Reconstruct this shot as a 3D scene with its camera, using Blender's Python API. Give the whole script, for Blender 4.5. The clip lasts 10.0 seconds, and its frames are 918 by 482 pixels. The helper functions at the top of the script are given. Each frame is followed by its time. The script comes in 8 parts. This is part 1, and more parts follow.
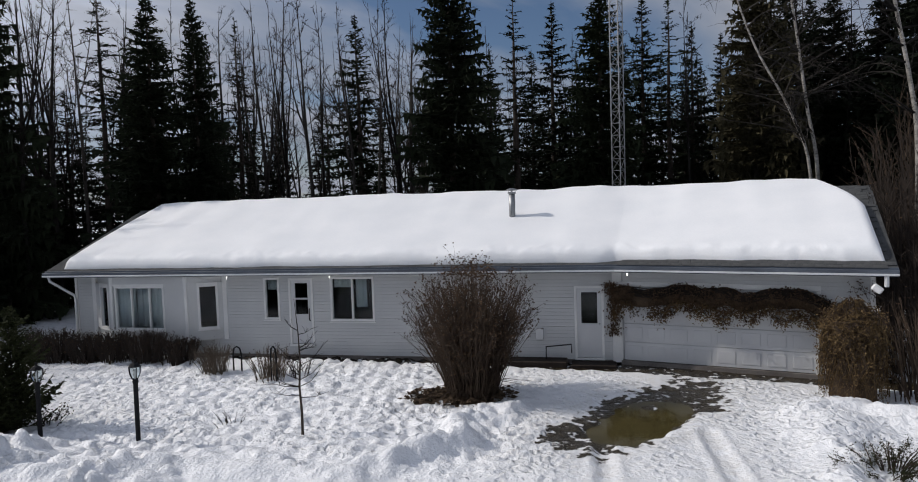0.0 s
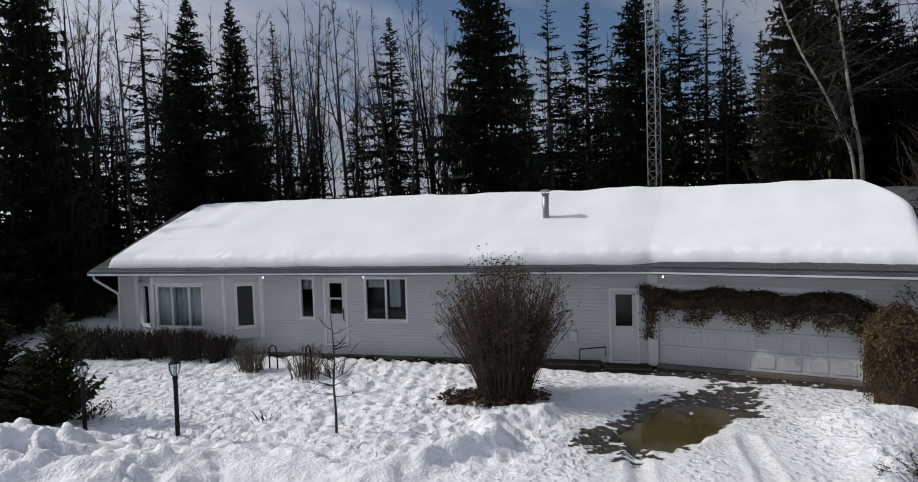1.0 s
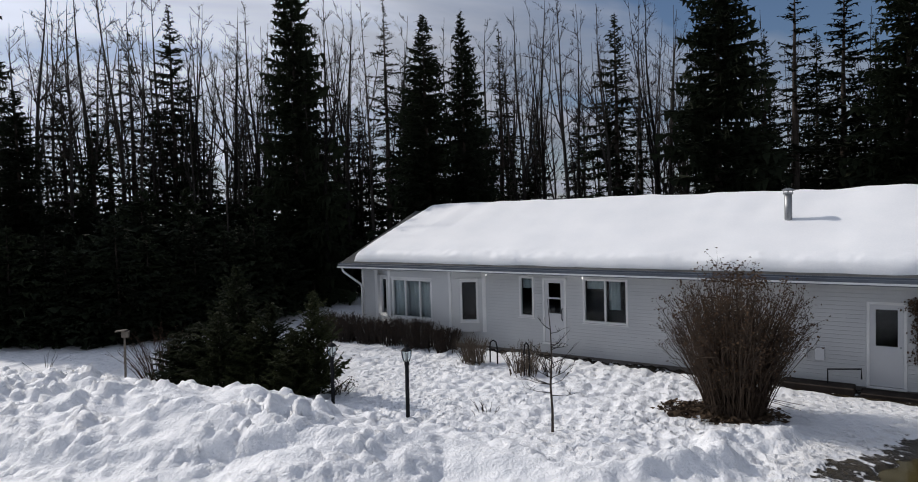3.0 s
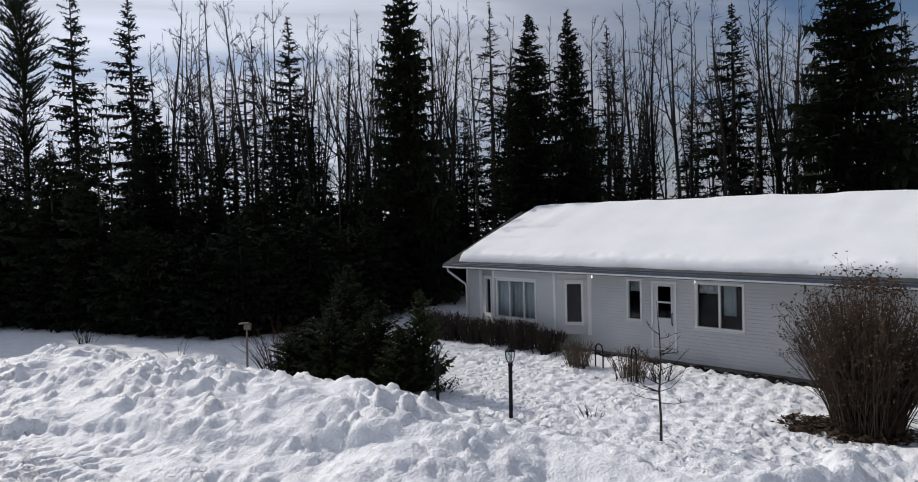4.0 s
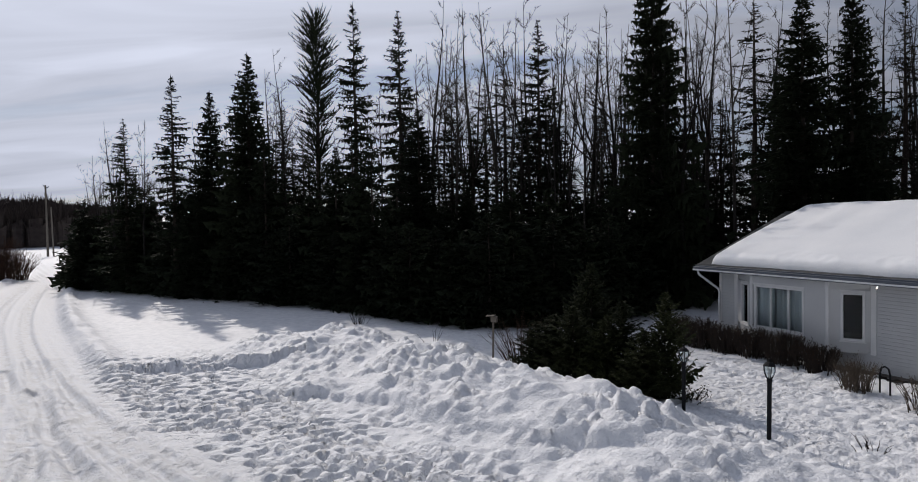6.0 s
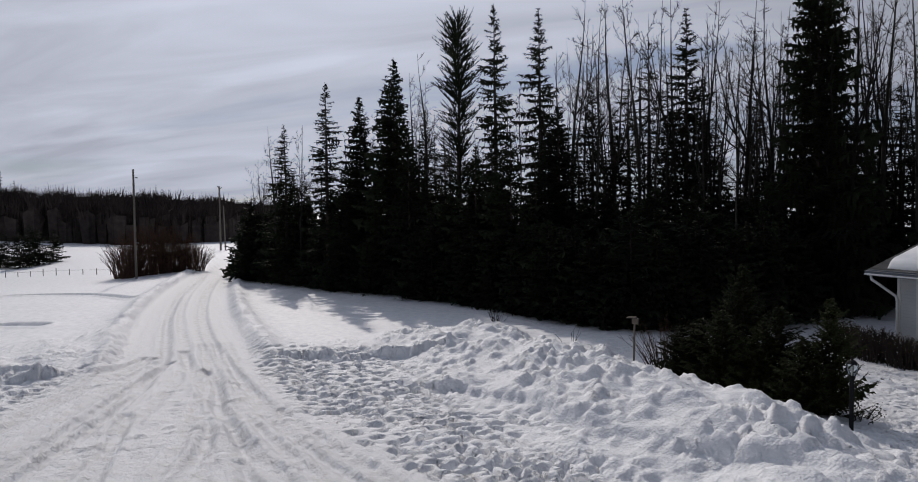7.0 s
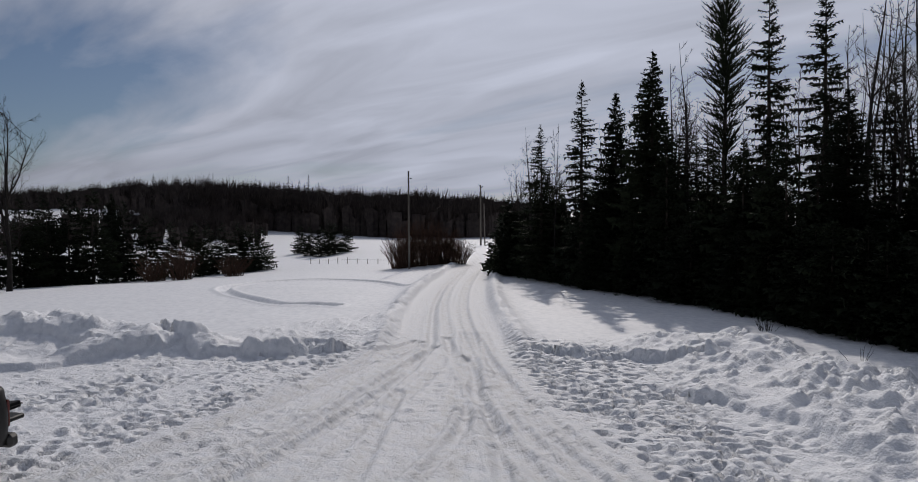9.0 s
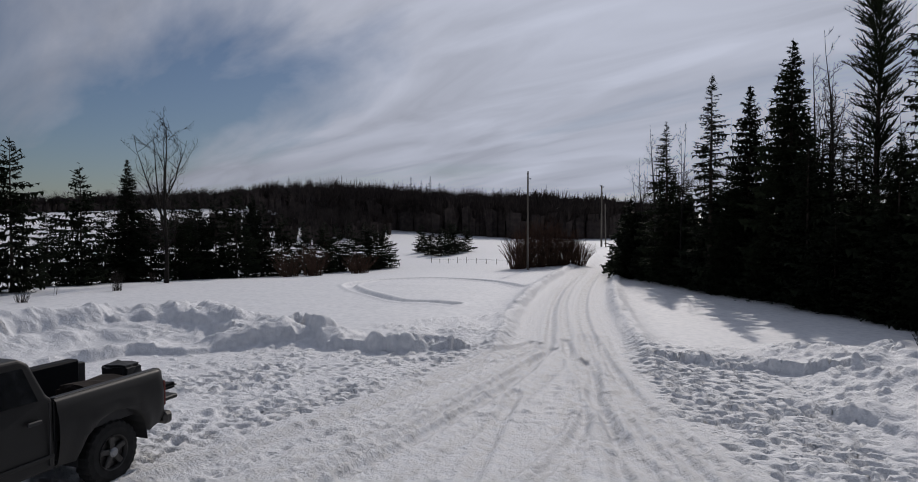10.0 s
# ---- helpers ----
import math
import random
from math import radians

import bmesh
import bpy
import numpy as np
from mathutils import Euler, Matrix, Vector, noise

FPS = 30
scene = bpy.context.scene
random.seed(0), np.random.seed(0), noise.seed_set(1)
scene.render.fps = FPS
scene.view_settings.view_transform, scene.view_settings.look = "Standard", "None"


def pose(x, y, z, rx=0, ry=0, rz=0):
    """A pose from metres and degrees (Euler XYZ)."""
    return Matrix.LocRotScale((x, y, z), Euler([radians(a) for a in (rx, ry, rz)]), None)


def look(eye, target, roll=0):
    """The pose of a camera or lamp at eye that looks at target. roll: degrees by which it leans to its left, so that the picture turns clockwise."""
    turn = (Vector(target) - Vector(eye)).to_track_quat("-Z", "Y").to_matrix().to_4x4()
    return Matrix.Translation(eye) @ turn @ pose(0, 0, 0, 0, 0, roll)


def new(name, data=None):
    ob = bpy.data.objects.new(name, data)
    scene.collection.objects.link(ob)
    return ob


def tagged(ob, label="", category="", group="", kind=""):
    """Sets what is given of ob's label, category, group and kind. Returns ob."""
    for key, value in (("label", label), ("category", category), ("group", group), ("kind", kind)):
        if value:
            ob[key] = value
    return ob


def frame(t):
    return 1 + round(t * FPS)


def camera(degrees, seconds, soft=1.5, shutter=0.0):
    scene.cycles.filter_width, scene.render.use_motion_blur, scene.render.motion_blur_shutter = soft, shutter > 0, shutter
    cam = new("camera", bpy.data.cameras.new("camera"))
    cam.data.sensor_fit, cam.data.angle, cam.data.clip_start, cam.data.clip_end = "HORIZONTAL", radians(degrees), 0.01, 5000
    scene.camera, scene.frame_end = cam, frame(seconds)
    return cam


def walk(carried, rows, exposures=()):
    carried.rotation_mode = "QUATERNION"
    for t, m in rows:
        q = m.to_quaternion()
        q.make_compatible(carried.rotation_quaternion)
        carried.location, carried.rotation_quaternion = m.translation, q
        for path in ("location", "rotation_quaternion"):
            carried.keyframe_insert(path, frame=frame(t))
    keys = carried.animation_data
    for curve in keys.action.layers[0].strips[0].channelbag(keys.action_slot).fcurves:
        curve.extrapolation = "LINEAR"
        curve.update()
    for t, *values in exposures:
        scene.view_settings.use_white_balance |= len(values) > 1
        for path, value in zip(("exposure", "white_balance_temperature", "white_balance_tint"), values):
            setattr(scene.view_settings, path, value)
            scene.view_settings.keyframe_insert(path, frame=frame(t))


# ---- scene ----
EYE = 4.6
cam = camera(70.8, 10.0, 1.0)
PATH = [
    (0, pose(0, 0, EYE, 86.65, 1.91, -0.10)),
    (0.5, pose(0, 0, EYE, 86.69, 1.90, 0.59)),
    (1, pose(0, 0, EYE, 86.84, 1.85, 2.85)),
    (1.5, pose(0, 0, EYE, 86.97, 1.82, 6.48)),
    (2, pose(0, 0, EYE, 87.12, 1.85, 11.44)),
    (2.5, pose(0, 0, EYE, 87.30, 1.78, 16.73)),
    (3, pose(0, 0, EYE, 87.48, 1.67, 22.20)),
    (4.5, pose(0, 0, EYE, 87.90, 1.50, 35.87)),
    (5, pose(0, 0, EYE, 87.95, 1.25, 40.83)),
    (5.5, pose(0, 0, EYE, 88.09, 1.11, 46.77)),
    (7, pose(0, 0, EYE, 88.22, 0.88, 65.13)),
    (7.5, pose(0, 0, EYE, 88.25, 0.68, 71.05)),
    (8, pose(0, 0, EYE, 88.23, 0.60, 75.99)),
    (8.5, pose(0, 0, EYE, 88.26, 0.50, 81.59)),
    (9, pose(0, 0, EYE, 88.26, 0.32, 87.34)),
    (9.5, pose(0, 0, EYE, 88.28, 0.32, 92.96)),
    (10, pose(0, 0, EYE, 88.33, 0.01, 97.86)),
]
EXPOSURES = [(0.0, -0.59, 6620, 12), (2.5, -0.56, 6610, 12), (5.0, -0.72, 6620, 13), (7.0, -1.12, 6640, 14), (10.0, -1.34, 6580, 14)]
walk(cam, PATH, EXPOSURES)

# ---- light ----
SUN_AZ, SUN_EL = 81.5, 37.0          # degrees to the left of +y, degrees up


def sun_way():
    return polar_way(SUN_AZ, SUN_EL)


def polar_way(az, el):
    a, e = radians(az), radians(el)
    return Vector((-math.sin(a) * math.cos(e), math.cos(a) * math.cos(e), math.sin(e)))


def build_world():
    world = bpy.data.worlds.new("winter_sky")
    scene.world = world
    world.use_nodes = True
    nt = world.node_tree
    nt.nodes.clear()
    N, L = nt.nodes.new, nt.links.new
    out, bg, sky = N("ShaderNodeOutputWorld"), N("ShaderNodeBackground"), N("ShaderNodeTexSky")
    sky.sky_type, sky.sun_disc = "NISHITA", False
    sky.sun_elevation = radians(SUN_EL)
    d = sun_way()
    sky.sun_rotation = math.atan2(d.x, d.y)
    sky.air_density, sky.dust_density, sky.ozone_density = 1.0, 0.6, 1.5
    coord = N("ShaderNodeTexCoord")
    sep = N("ShaderNodeSeparateXYZ")
    L(coord.outputs["Generated"], sep.inputs[0])
    # clouds lie on a flat layer overhead, drawn out along one way
    up = N("ShaderNodeMath"); up.operation = "MAXIMUM"; up.inputs[1].default_value = 0.0
    L(sep.outputs["Z"], up.inputs[0])
    add = N("ShaderNodeMath"); add.operation = "ADD"; add.inputs[1].default_value = 0.12
    L(up.outputs[0], add.inputs[0])
    flat = N("ShaderNodeVectorMath"); flat.operation = "DIVIDE"
    comb = N("ShaderNodeCombineXYZ")
    for i in range(3):
        L(add.outputs[0], comb.inputs[i])
    L(coord.outputs["Generated"], flat.inputs[0]); L(comb.outputs[0], flat.inputs[1])
    turn = N("ShaderNodeMapping"); turn.inputs["Rotation"].default_value = (0, 0, radians(40))
    L(flat.outputs[0], turn.inputs["Vector"])
    mp = N("ShaderNodeMapping")
    mp.inputs["Rotation"].default_value = (0, 0, radians(-22))
    mp.inputs["Scale"].default_value = (0.95, 0.30, 0.0)
    mp.inputs["Location"].default_value = (0.35, 0.1, 0)
    L(turn.outputs[0], mp.inputs["Vector"])
    n1 = N("ShaderNodeTexNoise")
    n1.inputs["Scale"].default_value, n1.inputs["Detail"].default_value, n1.inputs["Roughness"].default_value = 1.15, 7, 0.55
    n1.inputs["Distortion"].default_value = 0.5
    L(mp.outputs[0], n1.inputs["Vector"])
    ramp = N("ShaderNodeValToRGB")
    ramp.color_ramp.elements[0].position, ramp.color_ramp.elements[0].color = 0.38, (0, 0, 0, 1)
    ramp.color_ramp.elements[1].position, ramp.color_ramp.elements[1].color = 0.64, (1, 1, 1, 1)
    # the veil of cloud is closed round the sun and thins away from it
    dot = N("ShaderNodeVectorMath"); dot.operation = "DOT_PRODUCT"
    L(coord.outputs["Generated"], dot.inputs[0]); dot.inputs[1].default_value = d
    near = N("ShaderNodeMapRange")
    near.inputs["From Min"].default_value, near.inputs["From Max"].default_value = 0.52, 0.97
    near.inputs["To Min"].default_value, near.inputs["To Max"].default_value = 0.065, 0.19
    L(dot.outputs["Value"], near.inputs["Value"])
    shift = N("ShaderNodeMath"); shift.operation = "ADD"
    # a clearer patch of sky to the side of the sun
    clear = N("ShaderNodeVectorMath"); clear.operation = "DOT_PRODUCT"
    L(coord.outputs["Generated"], clear.inputs[0])
    clear.inputs[1].default_value = (-math.sin(radians(128)) * 0.985, math.cos(radians(128)) * 0.985, 0.16)
    cr = N("ShaderNodeMapRange")
    cr.inputs["From Min"].default_value, cr.inputs["From Max"].default_value = 0.93, 1.0
    cr.inputs["To Min"].default_value, cr.inputs["To Max"].default_value = 0.0, -0.07
    L(clear.outputs["Value"], cr.inputs["Value"])
    # a long gap between two cloud banks, slanting up from the horizon
    gap_a, gap_b = polar_way(127.6, 6.5), polar_way(99.1, 18.6)
    gap = N("ShaderNodeVectorMath"); gap.operation = "DOT_PRODUCT"
    L(coord.outputs["Generated"], gap.inputs[0]); gap.inputs[1].default_value = gap_a.cross(gap_b).normalized()
    wave = N("ShaderNodeTexNoise"); wave.inputs["Scale"].default_value, wave.inputs["Detail"].default_value = 5.0, 4
    L(coord.outputs["Generated"], wave.inputs["Vector"])
    sway = N("ShaderNodeMath"); sway.operation = "MULTIPLY_ADD"; sway.inputs[1].default_value, sway.inputs[2].default_value = 0.16, -0.08
    L(wave.outputs["Fac"], sway.inputs[0])
    bent = N("ShaderNodeMath"); bent.operation = "ADD"
    L(gap.outputs["Value"], bent.inputs[0]); L(sway.outputs[0], bent.inputs[1])
    width = N("ShaderNodeMath"); width.operation = "ABSOLUTE"
    L(bent.outputs[0], width.inputs[0])
    gr = N("ShaderNodeMapRange"); gr.interpolation_type = "SMOOTHSTEP"
    gr.inputs["From Min"].default_value, gr.inputs["From Max"].default_value = 0.02, 0.10
    gr.inputs["To Min"].default_value, gr.inputs["To Max"].default_value = -0.17, 0.0
    L(width.outputs[0], gr.inputs["Value"])
    # it closes towards the sun
    gn = N("ShaderNodeMapRange")
    gn.inputs["From Min"].default_value, gn.inputs["From Max"].default_value = 0.93, 0.82
    L(dot.outputs["Value"], gn.inputs["Value"])
    gm = N("ShaderNodeMath"); gm.operation = "MULTIPLY"
    L(gr.outputs[0], gm.inputs[0]); L(gn.outputs[0], gm.inputs[1])
    some = N("ShaderNodeMath"); some.operation = "ADD"
    L(cr.outputs[0], some.inputs[0]); L(gm.outputs[0], some.inputs[1])
    both = N("ShaderNodeMath"); both.operation = "ADD"
    L(near.outputs[0], both.inputs[0]); L(some.outputs[0], both.inputs[1])
    L(n1.outputs["Fac"], shift.inputs[0]); L(both.outputs[0], shift.inputs[1])
    L(shift.outputs[0], ramp.inputs["Fac"])
    glow = N("ShaderNodeMapRange")
    glow.inputs["From Min"].default_value, glow.inputs["From Max"].default_value = 0.45, 1.0
    glow.inputs["To Min"].default_value, glow.inputs["To Max"].default_value = 5.8, 15.5
    L(dot.outputs["Value"], glow.inputs["Value"])
    # thicker and thinner veils
    mp2 = N("ShaderNodeMapping")
    mp2.inputs["Rotation"].default_value, mp2.inputs["Scale"].default_value = (0, 0, radians(-14)), (1.6, 0.45, 0.0)
    L(turn.outputs[0], mp2.inputs["Vector"])
    n2 = N("ShaderNodeTexNoise")
    n2.inputs["Scale"].default_value, n2.inputs["Detail"].default_value, n2.inputs["Distortion"].default_value = 1.5, 6, 0.8
    L(mp2.outputs[0], n2.inputs["Vector"])
    veil = N("ShaderNodeMapRange")
    veil.inputs["From Min"].default_value, veil.inputs["From Max"].default_value = 0.32, 0.68
    veil.inputs["To Min"].default_value, veil.inputs["To Max"].default_value = 0.84, 1.15
    L(n2.outputs["Fac"], veil.inputs["Value"])
    glow2 = N("ShaderNodeMath"); glow2.operation = "MULTIPLY"
    L(glow.outputs[0], glow2.inputs[0]); L(veil.outputs[0], glow2.inputs[1])
    tint = N("ShaderNodeVectorMath"); tint.operation = "SCALE"
    tint.inputs[0].default_value = (0.87, 0.955, 1.13)
    L(glow2.outputs[0], tint.inputs["Scale"])
    mix = N("ShaderNodeMix"); mix.data_type = "RGBA"
    L(ramp.outputs["Color"], mix.inputs["Factor"])
    deep = N("ShaderNodeVectorMath"); deep.operation = "MULTIPLY"; deep.inputs[1].default_value = (0.80, 0.90, 1.04)
    L(sky.outputs["Color"], deep.inputs[0])
    L(deep.outputs[0], mix.inputs["A"]); L(tint.outputs[0], mix.inputs["B"])
    L(mix.outputs["Result"], bg.inputs["Color"])
    bg.inputs["Strength"].default_value = 0.09
    L(bg.outputs[0], out.inputs[0])


build_world()
sun = new("sun", bpy.data.lights.new("sun", "SUN"))
sun.data.energy, sun.data.angle, sun.data.color = 3.6, radians(0.6), (1.0, 0.95, 0.875)
sun.matrix_world = look(sun_way() * 200, (0, 0, 0))

# ---- materials ----
def make_mat(name, low, high, scale=3.0, rough=(0.6, 0.8), bump=0.0, bump_scale=60.0, stretch=(1, 1, 1), metal=0.0, patch=0.35, per_object=0.0, fac_low=0.35, fac_high=0.65):
    """Two scales of noise between two colours, roughness that follows, and a fine bump."""
    m = bpy.data.materials.new(name)
    m.use_nodes = True
    nt = m.node_tree
    N, L = nt.nodes.new, nt.links.new
    bsdf = nt.nodes["Principled BSDF"]
    coord, mp = N("ShaderNodeTexCoord"), N("ShaderNodeMapping")
    mp.inputs["Scale"].default_value = stretch
    L(coord.outputs["Object"], mp.inputs["Vector"])
    big, fine = N("ShaderNodeTexNoise"), N("ShaderNodeTexNoise")
    big.inputs["Scale"].default_value, big.inputs["Detail"].default_value = scale, 5
    fine.inputs["Scale"].default_value, fine.inputs["Detail"].default_value = bump_scale, 4
    L(mp.outputs[0], big.inputs["Vector"]); L(mp.outputs[0], fine.inputs["Vector"])
    mixf = N("ShaderNodeMix"); mixf.data_type = "FLOAT"; mixf.inputs["Factor"].default_value = patch
    L(big.outputs["Fac"], mixf.inputs["A"]); L(fine.outputs["Fac"], mixf.inputs["B"])
    value = mixf.outputs["Result"]
    if per_object:
        info = N("ShaderNodeObjectInfo")
        sc = N("ShaderNodeMath"); sc.operation = "MULTIPLY_ADD"
        sc.inputs[1].default_value, sc.inputs[2].default_value = per_object, -per_object / 2
        L(info.outputs["Random"], sc.inputs[0])
        ad = N("ShaderNodeMath"); ad.operation = "ADD"
        L(value, ad.inputs[0]); L(sc.outputs[0], ad.inputs[1])
        value = ad.outputs[0]
    ramp = N("ShaderNodeValToRGB")
    ramp.color_ramp.elements[0].position, ramp.color_ramp.elements[0].color = fac_low, (*low, 1)
    ramp.color_ramp.elements[1].position, ramp.color_ramp.elements[1].color = fac_high, (*high, 1)
    L(value, ramp.inputs["Fac"]); L(ramp.outputs["Color"], bsdf.inputs["Base Color"])
    rr = N("ShaderNodeMapRange")
    rr.inputs["To Min"].default_value, rr.inputs["To Max"].default_value = rough
    L(big.outputs["Fac"], rr.inputs["Value"]); L(rr.outputs[0], bsdf.inputs["Roughness"])
    bsdf.inputs["Metallic"].default_value = metal
    bsdf.inputs["Specular IOR Level"].default_value = 0.5 if rough[0] < 0.65 else 0.15
    if bump:
        b = N("ShaderNodeBump")
        b.inputs["Strength"].default_value, b.inputs["Distance"].default_value = 1.0, bump
        L(fine.outputs["Fac"], b.inputs["Height"]); L(b.outputs[0], bsdf.inputs["Normal"])
    return m


def glass_mat():
    m = bpy.data.materials.new("window_glass")
    m.use_nodes = True
    nt = m.node_tree
    nt.nodes.clear()
    N, L = nt.nodes.new, nt.links.new
    out, mix, gl, tr, fr = N("ShaderNodeOutputMaterial"), N("ShaderNodeMixShader"), N("ShaderNodeBsdfGlossy"), N("ShaderNodeBsdfTransparent"), N("ShaderNodeFresnel")
    gl.inputs["Roughness"].default_value = 0.015
    gl.inputs["Color"].default_value = (0.95, 0.97, 1, 1)
    tr.inputs["Color"].default_value = (0.82, 0.87, 0.88, 1)
    fr.inputs["IOR"].default_value = 1.33
    nz, bp, co = N("ShaderNodeTexNoise"), N("ShaderNodeBump"), N("ShaderNodeTexCoord")
    nz.inputs["Scale"].default_value = 2.2
    bp.inputs["Distance"].default_value = 0.004
    L(co.outputs["Object"], nz.inputs["Vector"]); L(nz.outputs["Fac"], bp.inputs["Height"])
    L(bp.outputs[0], gl.inputs["Normal"]); L(bp.outputs[0], fr.inputs["Normal"])
    L(fr.outputs[0], mix.inputs[0]); L(tr.outputs[0], mix.inputs[1]); L(gl.outputs[0], mix.inputs[2])
    L(mix.outputs[0], out.inputs[0])
    return m


M = {}
M["siding"] = make_mat("white_vinyl_siding", (0.44, 0.45, 0.46), (0.53, 0.54, 0.54), 0.7, (0.42, 0.55), 0.0008, 40, (1, 1, 1), patch=0.3)
M["trim"] = make_mat("white_painted_trim", (0.60, 0.61, 0.61), (0.70, 0.70, 0.69), 1.5, (0.35, 0.5), 0.0006, 50)
M["door"] = make_mat("white_steel_door", (0.48, 0.49, 0.51), (0.56, 0.57, 0.58), 1.2, (0.35, 0.5), 0.0005, 60)
M["gutter"] = make_mat("blue_grey_fascia", (0.055, 0.065, 0.085), (0.10, 0.12, 0.15), 1.2, (0.35, 0.55), 0.0005, 40)
M["gutter_white"] = make_mat("white_gutter_metal", (0.55, 0.57, 0.59), (0.70, 0.71, 0.72), 1.2, (0.35, 0.5), 0.0005, 40)
M["shingle"] = make_mat("weathered_grey_shingle", (0.028, 0.030, 0.032), (0.105, 0.108, 0.108), 2.0, (0.8, 0.95), 0.004, 70, patch=0.5)
M["concrete"] = make_mat("stained_concrete", (0.10, 0.09, 0.085), (0.24, 0.22, 0.205), 1.6, (0.75, 0.95), 0.003, 50)
M["roof_snow"] = make_mat("roof_snow", (0.84, 0.86, 0.88), (0.92, 0.93, 0.94), 0.8, (0.55, 0.75), 0.006, 22, patch=0.4)
M["metal"] = make_mat("galvanised_metal", (0.22, 0.23, 0.24), (0.36, 0.37, 0.38), 4.0, (0.35, 0.55), 0.0005, 60, metal=0.8)
M["black"] = make_mat("black_painted_metal", (0.006, 0.0065, 0.008), (0.014, 0.015, 0.017), 3.0, (0.66, 0.8), 0.0006, 60)
M["rubber"] = make_mat("black_rubber", (0.012, 0.012, 0.012), (0.03, 0.03, 0.03), 6.0, (0.7, 0.9), 0.002, 80)
M["wood_post"] = make_mat("weathered_grey_wood", (0.10, 0.085, 0.07), (0.22, 0.20, 0.17), 2.0, (0.75, 0.95), 0.003, 30, (1, 1, 0.1))
M["melt_water"] = make_mat("muddy_melt_water", (0.050, 0.042, 0.016), (0.085, 0.070, 0.028), 2.5, (0.03, 0.10), 0.001, 6, patch=0.5)
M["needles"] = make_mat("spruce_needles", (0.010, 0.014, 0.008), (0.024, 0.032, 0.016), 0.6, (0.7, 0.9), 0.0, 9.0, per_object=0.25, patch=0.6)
M["needles_brown"] = make_mat("browned_spruce_needles", (0.030, 0.026, 0.015), (0.065, 0.058, 0.030), 0.6, (0.7, 0.9), 0.0, 9.0, patch=0.6)
M["pine"] = make_mat("young_pine_needles", (0.012, 0.017, 0.007), (0.040, 0.046, 0.018), 1.2, (0.65, 0.85), 0.0, 12.0, per_object=0.2, patch=0.6)
M["bark_spruce"] = make_mat("spruce_bark", (0.030, 0.024, 0.020), (0.080, 0.066, 0.056), 2.0, (0.85, 0.98), 0.008, 18, (1, 1, 0.3))
M["bark_aspen"] = make_mat("aspen_bark", (0.010, 0.009, 0.008), (0.046, 0.041, 0.037), 1.4, (0.75, 0.95), 0.005, 12, (1, 1, 0.35), patch=0.4, per_object=0.35)
M["bark_birch"] = make_mat("white_birch_bark", (0.08, 0.07, 0.06), (0.40, 0.38, 0.35), 1.8, (0.6, 0.85), 0.004, 10, (1, 1, 2.2), patch=0.5)
M["twig"] = make_mat("bare_twigs", (0.012, 0.010, 0.009), (0.034, 0.028, 0.024), 1.0, (0.8, 0.95), 0.0, 8.0)
M["hedge"] = make_mat("dark_hedge_twigs", (0.018, 0.014, 0.012), (0.050, 0.040, 0.034), 1.0, (0.8, 0.95), 0.0, 8.0)
M["twig_red"] = make_mat("reddish_willow_twigs", (0.050, 0.030, 0.022), (0.105, 0.062, 0.044), 1.0, (0.8, 0.95), 0.0, 8.0)
M["bush"] = make_mat("lilac_stems", (0.032, 0.022, 0.017), (0.090, 0.066, 0.048), 2.0, (0.8, 0.95), 0.0, 10.0)
M["dry_leaf"] = make_mat("dry_brown_leaves", (0.046, 0.029, 0.018), (0.12, 0.076, 0.047), 3.0, (0.75, 0.95), 0.0, 12.0, patch=0.5)
M["straw"] = make_mat("dry_golden_vine", (0.075, 0.048, 0.022), (0.17, 0.115, 0.055), 2.0, (0.75, 0.95), 0.0, 12.0, patch=0.5)
M["pale_stem"] = make_mat("pale_dead_stems", (0.060, 0.047, 0.036), (0.15, 0.122, 0.095), 2.0, (0.75, 0.95), 0.0, 12.0, patch=0.5)
M["mud"] = make_mat("bare_mulch", (0.035, 0.024, 0.017), (0.10, 0.07, 0.045), 3.0, (0.8, 0.95), 0.01, 30)
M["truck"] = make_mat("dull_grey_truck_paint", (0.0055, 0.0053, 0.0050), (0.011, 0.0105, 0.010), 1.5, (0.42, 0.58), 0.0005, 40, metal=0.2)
M["dark_plastic"] = make_mat("dark_plastic", (0.010, 0.010, 0.011), (0.028, 0.028, 0.03), 3.0, (0.5, 0.7), 0.0006, 50)
M["rim"] = make_mat("grey_alloy_rim", (0.035, 0.034, 0.033), (0.085, 0.083, 0.08), 5.0, (0.4, 0.6), 0.0006, 50, metal=0.7)
M["curtain"] = make_mat("pale_curtain_cloth", (0.52, 0.53, 0.53), (0.68, 0.68, 0.67), 2.0, (0.85, 0.95), 0.002, 80)
# indoor shade is put into this near-black colour so the panes look dark
M["room"] = make_mat("painted_room_shade", (0.014, 0.012, 0.010), (0.026, 0.023, 0.020), 1.0, (0.8, 0.95), 0.001, 30)
M["far_wood"] = make_mat("far_bare_woods", (0.026, 0.021, 0.020), (0.085, 0.068, 0.060), 0.12, (0.9, 1.0), 0.0, 0.8, patch=0.5)
